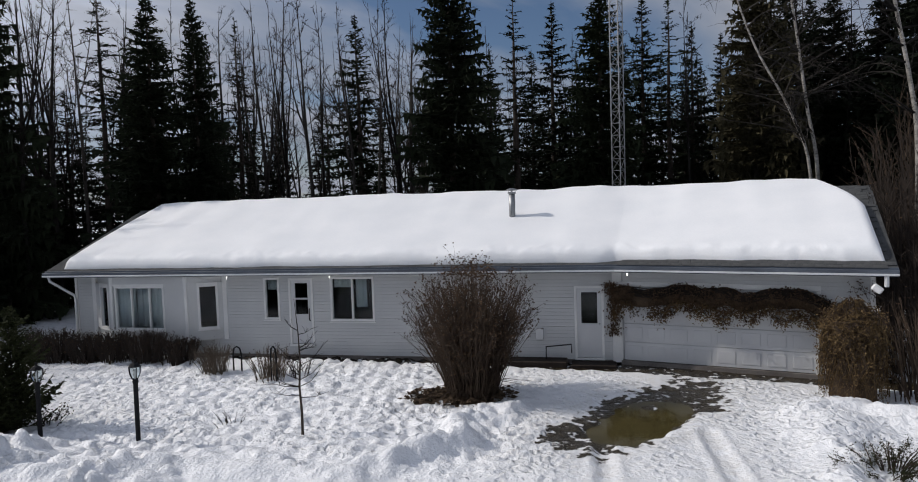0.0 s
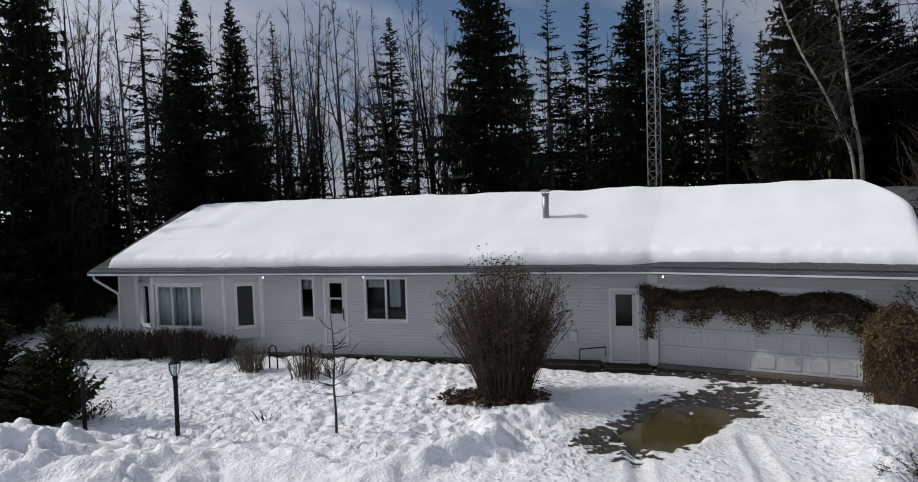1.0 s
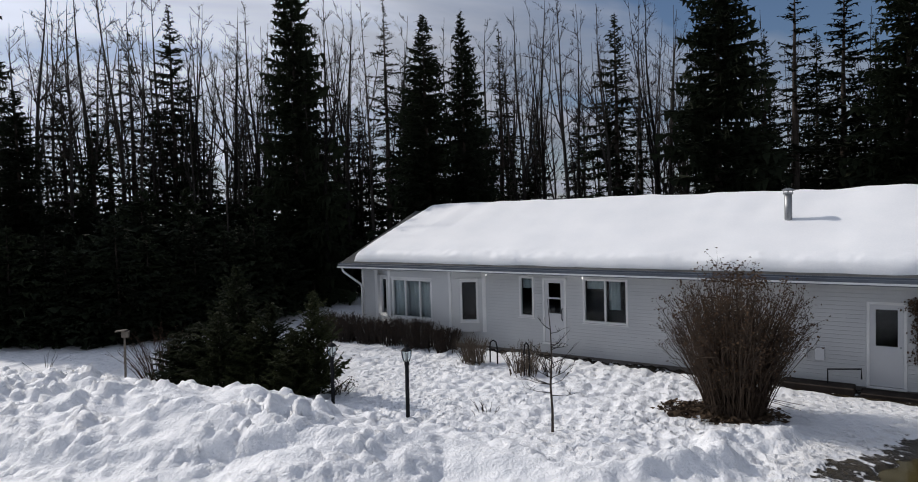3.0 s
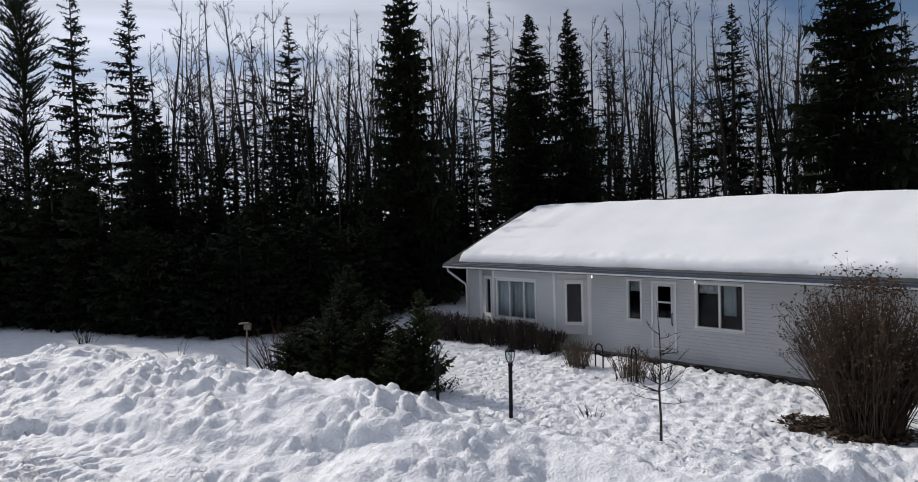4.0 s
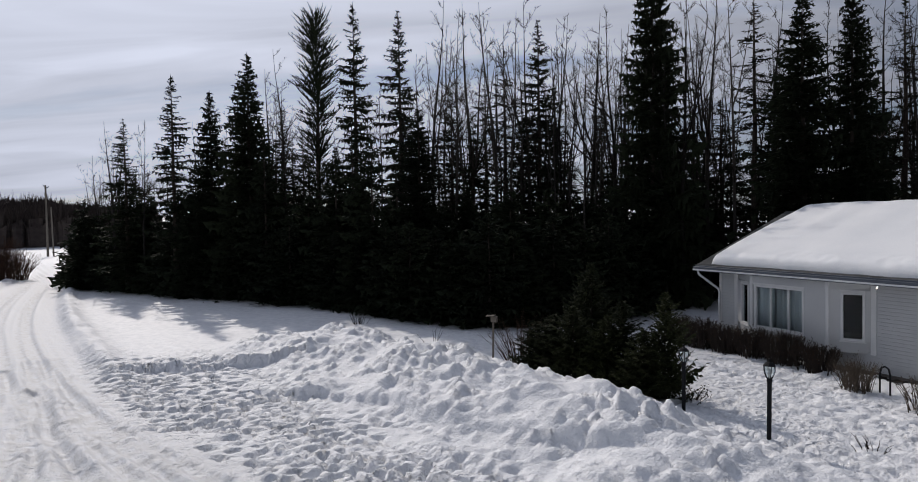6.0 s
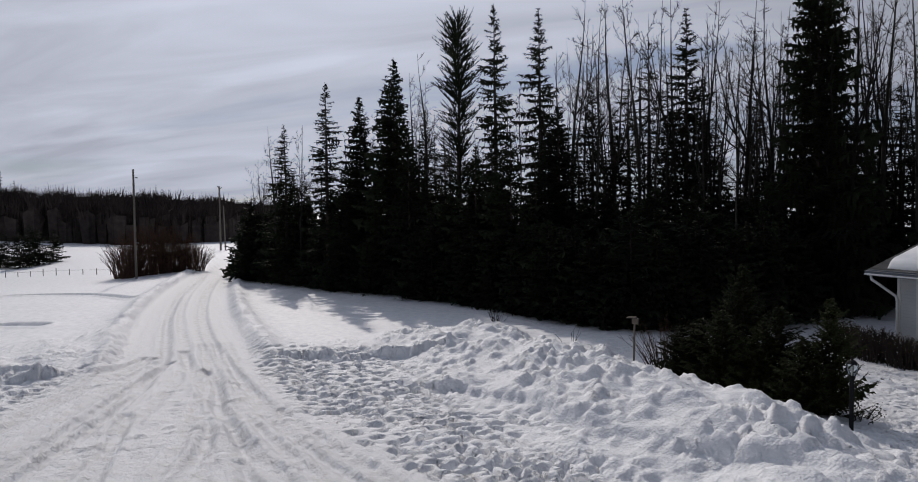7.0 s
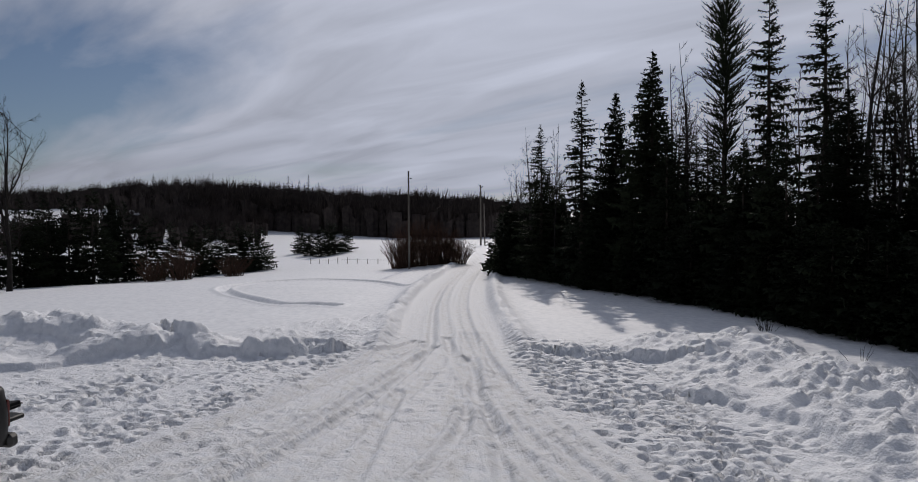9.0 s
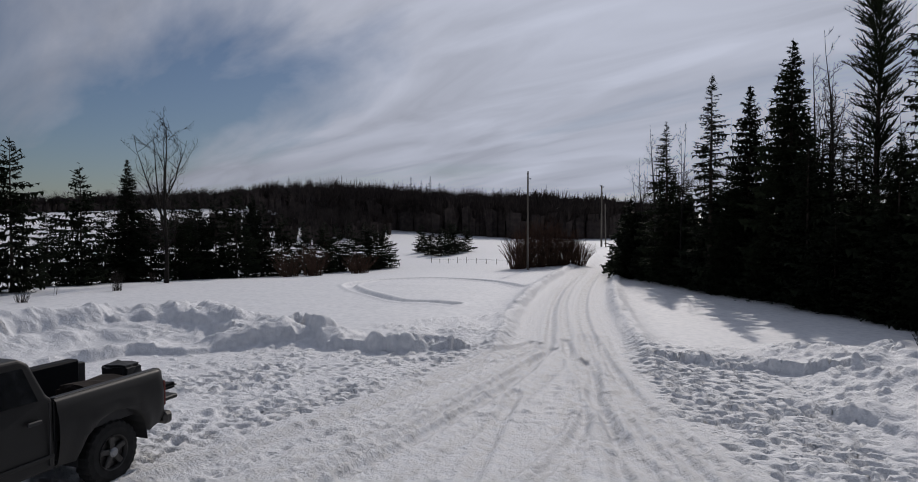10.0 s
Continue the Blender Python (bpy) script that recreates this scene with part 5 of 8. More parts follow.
def trunk_mesh(seed, tall, r0, lean=0.0, n=7, stubs=0):
    rng = np.random.default_rng(seed)
    t = MB()
    pts, rad = [], []
    for i in range(n + 1):
        f = i / n
        pts.append((lean * tall * f * f + 0.02 * tall * (rng.random() - 0.5) * f * (1 - f), 0.02 * tall * (rng.random() - 0.5) * f * (1 - f), tall * f - 0.3 * (i == 0)))
        rad.append(max(0.012, r0 * (1 - f) ** 0.8 + (0.35 * r0 if i == 0 else 0)))
    t.tube(pts, rad, 7)
    for _ in range(stubs):
        z = rng.uniform(0.05, 0.5) * tall
        a = rng.random() * 6.283
        ln = rng.uniform(0.4, 1.3)
        t.tube([(0, 0, z), (ln * 0.5 * math.cos(a), ln * 0.5 * math.sin(a), z - 0.05 * ln), (ln * math.cos(a), ln * math.sin(a), z - 0.2 * ln)], [0.022, 0.014, 0.005], 3, False)
    return t


def spike(mb, a, b, r):
    """A twig that runs out to a point."""
    d = (b - a).normalized()
    u = d.orthogonal().normalized() * r
    v = d.cross(u)
    mb.add([a + u, a - 0.5 * u + 0.87 * v, a - 0.5 * u - 0.87 * v, b], [(0, 1, 3), (1, 2, 3), (2, 0, 3)])


def twiglet(mb, a, b, r):
    """The finest twig: a sliver that runs out to a point."""
    u = (b - a).orthogonal().normalized() * r
    mb.add([a + u, a - u, b], [(0, 1, 2)])


def aspen_mesh(seed, tall, r0, crown_from=0.4, spread=2.2, limbs=22, lean=0.03, twigs=8, fine=5, rise=1.0, forks=1):
    """A bare broadleaf tree: trunk with a fork or two, rising limbs, twigs and twiglets."""
    rng = np.random.default_rng(seed)
    trunk, limb = MB(), MB()
    n = 11
    bend = rng.uniform(-1, 1, 4) * 0.016 * tall
    ax = rng.random() * 6.283

    def spine(f):
        return Vector((lean * tall * f * f * math.cos(ax) + bend[0] * math.sin(f * 5) + bend[1] * math.sin(f * 11) * 0.4, lean * tall * f * f * math.sin(ax) + bend[2] * math.sin(f * 4.4) + bend[3] * math.sin(f * 9) * 0.4, tall * f))

    trunk.tube([spine(i / n) - Vector((0, 0, 0.3 if i == 0 else 0)) for i in range(n + 1)], [max(0.010, r0 * (1 - i / n) ** 0.85 + (0.3 * r0 if i == 0 else 0)) for i in range(n + 1)], 7)
    leaders = [(crown_from * 0.8, 1.0, [spine(crown_from * 0.8 + (1 - crown_from * 0.8) * i / 6) for i in range(7)])]
    for _ in range(forks):
        f0 = rng.uniform(crown_from * 0.7, 0.62)
        a, top = rng.random() * 6.283, rng.uniform(0.82, 0.98)
        reach = spread * rng.uniform(0.35, 0.75)
        pts, o = [], spine(f0)
        for i in range(7):
            t = i / 6
            pts.append(Vector((o.x + reach * math.cos(a) * t ** 0.7 + rng.normal(0, 0.06) * t, o.y + reach * math.sin(a) * t ** 0.7 + rng.normal(0, 0.06) * t, tall * (f0 + (top - f0) * t))))
        r1 = r0 * (1 - f0) ** 0.85 * 0.72
        trunk.tube(pts, [max(0.009, r1 * (1 - i / 6) ** 0.8) for i in range(7)], 5)
        leaders.append((f0, top, pts))
    for b in range(limbs):
        f0, top, pts = leaders[0] if rng.random() < 0.62 or len(leaders) < 2 else leaders[rng.integers(1, len(leaders))]
        g = rng.random() ** 0.9 * 0.97
        q = g * 6
        p = pts[int(q)].lerp(pts[min(6, int(q) + 1)], q - int(q))
        a = rng.random() * 6.283
        ln = spread * (0.35 + 0.75 * (1 - g)) * rng.uniform(0.45, 1.25)
        d = Vector((math.cos(a), math.sin(a), rise * rng.uniform(0.35, 1.3))).normalized()
        line = [p]
        for k in range(5):
            d = (d + Vector((rng.normal(0, 0.17), rng.normal(0, 0.17), 0.10 + rng.normal(0, 0.10)))).normalized()
            line.append(line[-1] + d * ln / 5)
        rb = max(0.017, 0.30 * r0 * (1.1 - g) * (0.4 + 0.6 * ln / spread))
        limb.tube(line, [rb, rb * 0.85, rb * 0.68, rb * 0.5, rb * 0.34, 0.005], 4, False)
        for w in range(max(3, int(twigs * min(1.0, 0.25 + 0.75 * ln / spread)))):
            t = rng.uniform(0.18, 1.0) * 4.99
            i = int(t)
            o = line[i].lerp(line[i + 1], t - i)
            axis = (line[i + 1] - line[i]).normalized()
            e = (axis * 0.9 + Vector((rng.normal(0, 0.55), rng.normal(0, 0.55), rng.normal(0.12, 0.4)))).normalized()
            tl = ln * rng.uniform(0.18, 0.42) * (1.15 - 0.10 * t)
            m1 = o + e * tl * 0.5
            e2 = (e + Vector((rng.normal(0, 0.22), rng.normal(0, 0.22), 0.18))).normalized()
            m2 = m1 + e2 * tl * 0.5
            spike(limb, o, m1 + e * 0.08 * tl, 0.014); spike(limb, m1, m2, 0.010)
            for x in range(fine):
                h = rng.random()
                c = o.lerp(m1, h * 2) if h < 0.5 else m1.lerp(m2, h * 2 - 1)
                v = (e2 + Vector((rng.normal(0, 0.6), rng.normal(0, 0.6), rng.normal(0.1, 0.45)))).normalized()
                twiglet(limb, c, c + v * tl * rng.uniform(0.3, 0.75), 0.0085)
    return trunk, limb


PROTO = {}


def proto_tree(key, build):
    if key not in PROTO:
        PROTO[key] = build()
    return PROTO[key]


SPRUCE_KINDS = {                        # height, spread and habit
    "wide": dict(tall=18, spread=2.9, slope=0.27, low=0.02, gap=0.27, per=10, dens=3.9, droop=0.42, ragged=0.22, hang=1.6, size=1.14, fat=1.3),
    "full": dict(tall=17, spread=2.2, slope=0.25, low=0.02, gap=0.26, per=10, dens=3.9, droop=0.42, ragged=0.22, hang=1.6, size=1.14, fat=1.3),
    "slim": dict(tall=17, spread=1.9, slope=0.21, low=0.03, gap=0.32, per=7, dens=4.2, droop=0.45, ragged=0.30, hang=1.3, bare=0.12, size=1.1, fat=1.15),
    "thin": dict(tall=17, spread=1.6, slope=0.17, low=0.08, gap=0.38, per=6, dens=4.4, droop=0.50, ragged=0.36, hang=0.9, bare=0.32),
    "blunt": dict(tall=17, spread=1.05, low=0.20, gap=0.22, per=8, dens=6.5, droop=0.0, ragged=0.32, blunt=0.85, hang=0.0, bare=0.20, fat=0.6, size=0.85),
    "deep_full": dict(tall=17, spread=2.1, slope=0.20, low=0.03, gap=0.50, per=6, dens=2.0, droop=0.42, ragged=0.28, size=1.35, fat=1.45, hang=1.3, bare=0.08),
    "deep_slim": dict(tall=17, spread=1.5, slope=0.17, low=0.05, gap=0.50, per=5, dens=2.2, droop=0.48, ragged=0.32, size=1.3, fat=1.4, hang=1.2, bare=0.18),
    "deep_young": dict(tall=7, spread=2.1, slope=0.5, low=0.01, gap=0.36, per=7, dens=1.6, droop=0.25, ragged=0.26, size=1.5, fat=2.6, hang=1.8),
    "field": dict(tall=9, spread=2.7, slope=0.52, low=0.01, gap=0.36, per=7, dens=2.8, droop=0.30, ragged=0.20, size=1.1, fat=1.3, hang=1.3),
    "pine": dict(tall=4, spread=1.25, slope=0.5, low=0.01, gap=0.12, per=11, dens=8.0, droop=-0.35, ragged=0.34, size=0.72, hang=0.7, fat=0.95),
    "young": dict(tall=6, spread=1.8, slope=0.48, low=0.01, gap=0.25, per=8, dens=2.8, droop=0.22, ragged=0.24, fat=1.7, hang=1.4),
    "bushy": dict(tall=9, spread=2.4, slope=0.42, low=0.01, gap=0.30, per=8, dens=2.8, droop=0.30, ragged=0.25, fat=1.6, hang=1.4),
}


def spruce(kind, x, y, tall, turn=0.0, label="dark green spruce tree in the snow", needles="needles", group="spruces", variant=0, wide=1.0):
    key = (kind, variant, needles)
    base = SPRUCE_KINDS[kind]

    def build():
        sd = hash_seed(kind) + variant * 31
        v, f = spruce_crown(sd, **base)
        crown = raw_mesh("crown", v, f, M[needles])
        trunk = trunk_mesh(sd, base["tall"] * 0.97, base["tall"] * 0.0105 + 0.02, 0, 7, 26 if kind in ("thin", "blunt", "slim") else 6).mesh("trunk", M["bark_spruce"], True)
        return trunk, crown
    trunk, crown = proto_tree(key, build)
    k = tall / base["tall"]
    ob = thing("spruce_tree", label, "tree", pose(x, y, ground_at(x, y) - 0.05, 0, 0, turn), group)
    ob.scale = (k ** 0.5 * wide, k ** 0.5 * wide, k)
    part("trunk", trunk, None, ob)
    part("crown", crown, None, ob)
    return ob


def hash_seed(text):
    return sum((i + 3) * ord(c) for i, c in enumerate(text))


ASPEN_KINDS = {
    "aspen": dict(tall=17, r0=0.150, crown_from=0.36, spread=2.3, limbs=30, lean=0.02, twigs=11, fine=7, forks=2),
    "slender": dict(tall=16, r0=0.11, crown_from=0.42, spread=1.8, limbs=28, lean=0.035, twigs=10, fine=7, rise=1.1, forks=1),
    "broad": dict(tall=16, r0=0.16, crown_from=0.28, spread=3.0, limbs=36, lean=0.03, twigs=11, fine=7, rise=0.85, forks=3),
    "deep": dict(tall=16, r0=0.11, crown_from=0.30, spread=2.1, limbs=26, lean=0.03, twigs=7, fine=5, forks=2),
    "lone": dict(tall=12, r0=0.17, crown_from=0.20, spread=4.6, limbs=46, lean=0.02, twigs=10, fine=6, rise=1.0, forks=4),
    "snag": dict(tall=11, r0=0.10, crown_from=0.35, spread=0.7, limbs=8, lean=0.02, twigs=2, fine=1, forks=0),
}


def aspen(kind, x, y, tall, turn=0.0, variant=0, bark="bark_aspen", label="bare leafless aspen with grey bark and fine twigs", group="bare trees", thick=1.0):
    base = ASPEN_KINDS[kind]

    def build():
        t, l = aspen_mesh(hash_seed(kind) + 77 * variant, **base)
        return t.mesh("trunk", M[bark], True), l.mesh("crown", M["twig"], True)
    trunk, limbs = proto_tree((kind, variant, bark), build)
    k = tall / base["tall"]
    ob = thing("bare_tree", label, "tree", pose(x, y, ground_at(x, y) - 0.05, 0, 0, turn), group)
    ob.scale = (k * thick, k * thick, k)
    part("trunk", trunk, None, ob)
    part("crown", limbs, None, ob)
    return ob


def polar(az, dist):
    a = radians(az)
    return -math.sin(a) * dist, math.cos(a) * dist


def top_height(x, y, el):
    return EYE + math.hypot(x, y) * math.tan(radians(el)) - ground_at(x, y)


# trees that stand out: kind, bearing, distance, bearing of the top above the level, variant, breadth
SPRUCES = [
    ("wide", 36.1, 35, 21.5, 0, 1.0), ("thin", 28.3, 36, 18.2, 1, 1.1), ("full", 24.9, 34, 17.0, 0, 1.3), ("full", 21.6, 34, 17.3, 1, 0.9), ("thin", 18.3, 36, 15.6, 2, 1.15), ("slim", 30.8, 39, 9.5, 0, 1.3), ("slim", 32.6, 38, 8.0, 1, 1.3),
    ("slim", 8.4, 34, 16.2, 2, 1.35), ("wide", 0.3, 31, 22.5, 1, 1.12), ("thin", -5.3, 33, 18.0, 0, 1.25), ("slim", -8.6, 35, 16.7, 2, 1.3), ("slim", -6.8, 38, 13.0, 0, 1.1), ("full", -12.6, 33, 18.6, 0, 1.2), ("slim", -10.6, 38, 12.5, 1, 1.1),
    ("slim", -16.1, 36, 16.6, 0, 1.15), ("thin", -18.2, 35, 16.4, 2, 1.2), ("slim", -20.0, 37, 14.0, 1, 1.1), ("wide", -24.8, 31, 22.0, 2, 0.95), ("slim", -22.2, 37, 13.0, 2, 1), ("full", -28.6, 36, 15.0, 1, 1), ("full", -31.5, 36, 12.0, 2, 1), ("full", -37.0, 34, 17.0, 2, 1), ("full", -27.0, 34, 16.5, 0, 1.1), ("full", -30.2, 34, 15.5, 2, 1.2), ("wide", -33.6, 33, 16.5, 0, 1.1), ("full", -35.4, 31, 17.5, 1, 1.2), ("slim", -14.4, 38, 14.0, 2, 1.1), ("slim", -3.2, 37, 13.0, 1, 1.1),
    ("slim", 45.7, 38, 16.8, 1, 1.2), ("thin", 48.7, 39, 14.9, 0, 1.2), ("slim", 47.2, 40, 11.0, 0, 1.1), ("slim", 51.5, 37, 9.5, 1, 1.2), ("full", 56.3, 33, 10.0, 2, 1.15),
    ("thin", 50.4, 41, 13.2, 1, 1.2), ("thin", 44.3, 42, 11.5, 2, 1.2), ("slim", 53.4, 40, 11.5, 0, 1.1), ("slim", 40.4, 42, 9.5, 2, 1.2), ("thin", 38.4, 41, 10.5, 1, 1.1), ("slim", 15.4, 41, 8.5, 2, 1.2), ("slim", 11.6, 42, 9.0, 0, 1.2), ("thin", 6.4, 39, 10.5, 1, 1.2), ("slim", 20.0, 40, 10.0, 0, 1.2), ("slim", 26.6, 41, 10.5, 2, 1.2),
    ("slim", 57.9, 40, 17.8, 1, 1.15), ("slim", 61.8, 40, 18.5, 0, 1.05), ("blunt", 65.0, 40, 17.6, 0, 1.1), ("full", 70.7, 39, 14.2, 1, 1.1), ("full", 73.7, 41, 11.0, 2, 0.95), ("slim", 76.6, 42, 12.1, 0, 1.1), ("slim", 68.0, 42, 9.5, 2, 1.2),
    ("slim", 80.1, 47, 8.4, 1, 1.15), ("young", 83.0, 52, 2.0, 0, 1.4), ("bushy", 79.4, 49, 4.0, 0, 1.0), ("bushy", 75.0, 41, 5.2, 1, 1.0), ("bushy", 69.5, 37, 7.0, 0, 1.0), ("bushy", 60.5, 32, 7.5, 1, 1), ("bushy", 63.6, 34, 6.5, 0, 1.0),
]
for i, (kind, az, dist, el, var, wide) in enumerate(SPRUCES):
    x, y = polar(az, dist)
    browned = kind == "wide" and var == 2
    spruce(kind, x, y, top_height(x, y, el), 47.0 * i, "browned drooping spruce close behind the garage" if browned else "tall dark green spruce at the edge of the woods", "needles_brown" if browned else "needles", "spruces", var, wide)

ASPENS = [
    ("aspen", 33.6, 34, 18.5, 0), ("broad", 31.8, 36, 18.3, 1), ("slender", 29.6, 35, 18.4, 2), ("aspen", 26.9, 38, 17.0, 1), ("slender", 23.2, 37, 16.5, 0), ("broad", 19.9, 37, 16.4, 2), ("broad", 16.4, 35, 17.3, 0), ("aspen", 14.6, 36, 17.8, 2), ("aspen", 12.8, 34, 18.3, 0), ("slender", 11.2, 37, 17.3, 1),
    ("aspen", 9.4, 31, 17.0, 1), ("slender", 7.0, 31, 17.4, 0), ("aspen", 5.4, 33, 18.2, 2), ("broad", 3.9, 36, 16.5, 1), ("slender", -3.4, 37, 15, 0), ("slender", -9.8, 40, 14, 2), ("slender", -14.6, 39, 15, 1), ("slender", -19.3, 34, 16.0, 1), ("broad", -26.0, 36, 18, 2), ("aspen", -28.0, 32, 16, 0), ("slender", -31.0, 33, 16, 2), ("slender", -33.0, 34, 18, 0),
    ("aspen", 39.6, 36, 17.6, 1), ("slender", 38.6, 38, 16.0, 0), ("broad", 41.2, 38, 17.0, 1), ("slender", 42.6, 36, 14.5, 0), ("aspen", 44.0, 39, 17.0, 2), ("aspen", 46.8, 38, 18.2, 0), ("slender", 48.3, 37, 17.6, 2), ("aspen", 49.9, 38, 18.6, 2), ("broad", 51.7, 37, 18.6, 0), ("slender", 53.2, 36, 18.0, 1), ("aspen", 54.8, 35, 18.6, 1), ("snag", 42.0, 30, 7.0, 0), ("snag", 44.6, 30, 2.2, 0),
    ("slender", 60.0, 36, 12.0, 0), ("aspen", 67.9, 40, 14.4, 1), ("broad", 69.2, 41, 13.0, 2), ("slender", 73.0, 42, 10.5, 2), ("slender", 78.6, 45, 8.5, 1), ("broad", 81.0, 49, 8.2, 1), ("broad", 82.3, 52, 5.6, 0), ("broad", 56.6, 35, 14.5, 2), ("aspen", 36.9, 40, 16.0, 2),
]
for i, (kind, az, dist, el, var) in enumerate(ASPENS):
    x, y = polar(az, dist)
    aspen(kind, x, y, top_height(x, y, el), 61.0 * i, var)


def in_house(x, y):
    for w, a, b in ((W1, S_LEFT - 2.0, BEND_S1 + 1.5), (W2, BEND_S2 - 1, S_RIGHT + 1.5)):
        p = w.inverted() @ Vector((x, y, 0))
        if a < p.x < b and -2 * RUN - 2.5 < p.y < 2.0:
            return True
    return False


def forest_fill():
    """The rest of the woods: behind the house, and in depth behind the edge by the field."""
    rng = random.Random(12)
    made = 0
    while made < 245:
        az = rng.uniform(-42, 83)
        edge = np.interp(az, [-42, 30, 38, 45, 51, 59, 66, 76, 83], [34, 36, 30, 28, 27, 30, 33.5, 42, 55])
        dist = edge + (6.5 if 38 < az < 58 else 1.5) + 24 * rng.random() ** 1.3
        x, y = polar(az, dist)
        if in_house(x, y):
            continue
        bare = 0.66 if 2 < az < 34 or 38 < az < 56 else 0.34
        if rng.random() < bare:
            el = np.interp(az, [-42, 0, 10, 55, 60, 70, 78, 83], [12, 14, 16.5, 16.5, 12, 10, 8, 5]) * rng.uniform(0.72, 1.0)
            aspen("deep", x, y, top_height(x, y, el), rng.uniform(0, 360), rng.randrange(3))
        else:
            roof = np.interp(az, [-42, 0, 5, 33, 36, 58, 62, 70, 78, 83], [12, 12, 8.0, 8.0, 8.0, 8.0, 11.0, 8.5, 6.0, 3.0])
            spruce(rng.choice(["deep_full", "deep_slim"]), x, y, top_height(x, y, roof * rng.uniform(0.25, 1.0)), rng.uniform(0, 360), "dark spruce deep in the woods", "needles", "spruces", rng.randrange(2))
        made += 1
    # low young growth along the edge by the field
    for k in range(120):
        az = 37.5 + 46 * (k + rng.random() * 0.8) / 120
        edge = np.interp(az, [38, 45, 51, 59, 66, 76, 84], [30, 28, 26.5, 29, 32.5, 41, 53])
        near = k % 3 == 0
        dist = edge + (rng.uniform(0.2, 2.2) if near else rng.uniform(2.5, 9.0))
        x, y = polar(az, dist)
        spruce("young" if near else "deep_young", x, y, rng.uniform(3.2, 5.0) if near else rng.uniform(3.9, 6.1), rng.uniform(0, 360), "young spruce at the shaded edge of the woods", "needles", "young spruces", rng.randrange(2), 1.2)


forest_fill()

# ---- far woods and field trees ----
def far_woods():
    """Distant leafless woods on the rise beyond the field, too many to count."""
    rng = np.random.default_rng(5)
    mb = MB()
    count = 2300
    for c in range(count + 180):
        a = rng.uniform(78, 142) if c < count else rng.uniform(104, 124)
        near = np.interp(a, [78, 86, 92, 100, 110, 118, 126, 142], [180, 170, 165, 175, 190, 260, 330, 340])
        dist = near + (430 - near) * rng.random() ** 1.6 if c < count else rng.uniform(125, 195)
        x, y = polar(a, dist)
        z = float(base_height(np.array([x]), np.array([y]))[0])
        # the woods keep an even top that follows the rise
        line = np.interp(a, [78, 83, 86.8, 90, 94.7, 98, 102.5, 106, 110, 114.7, 118, 125.7, 131, 142], [1.7, 2.05, 2.5, 2.95, 3.05, 3.2, 3.4, 3.7, 3.8, 3.6, 2.95, 2.6, 2.45, 2.4])
        h = EYE + dist * math.tan(radians(line)) - z
        h = max(4.0, h * (0.74 + 0.38 * rng.random() ** 2.5)) * (0.84 + 0.30 * value_noise(np.array([x / 14.0]), np.array([y / 14.0]), 3)[0])
        h *= 1.0 if c < count else 0.55
        w = h * rng.uniform(0.14, 0.24)
        ph = rng.random() * 6.28
        r1 = [(x + w * 0.6 * math.cos(ph + k * 1.2566), y + w * 0.6 * math.sin(ph + k * 1.2566), z - 0.5) for k in range(5)]
        r2 = [(x + w * rng.uniform(0.6, 1.1) * math.cos(ph + k * 1.2566), y + w * rng.uniform(0.6, 1.1) * math.sin(ph + k * 1.2566), z + h * rng.uniform(0.40, 0.62)) for k in range(5)]
        mb.add(r1 + r2, [(k, (k + 1) % 5, 5 + (k + 1) % 5, 5 + k) for k in range(5)])
        for k in range(26):
            aa = rng.random() * 6.28
            rr = w * rng.random() ** 0.5
            bx, by = x + rr * math.cos(aa), y + rr * math.sin(aa)
            tw = 0.09 + 0.20 * rng.random() ** 2
            out = 0.75 * w * rng.random()
            low = z + h * rng.uniform(0.30, 0.70)
            tip = (bx + out * math.cos(aa), by + out * math.sin(aa), max(low + 0.8, z + h * (1.0 - 0.20 * (rr / w) ** 2 - 0.16 * rng.random())))
            mb.add([(bx - tw, by - tw, low), (bx + tw, by + tw, low), tip], [(0, 1, 2)])
    ob = new("far_woods", mb.mesh("far_woods", M["far_wood"]))
    tagged(ob, "distant dark leafless woods along the rise beyond the field", "woods", kind="stuff")


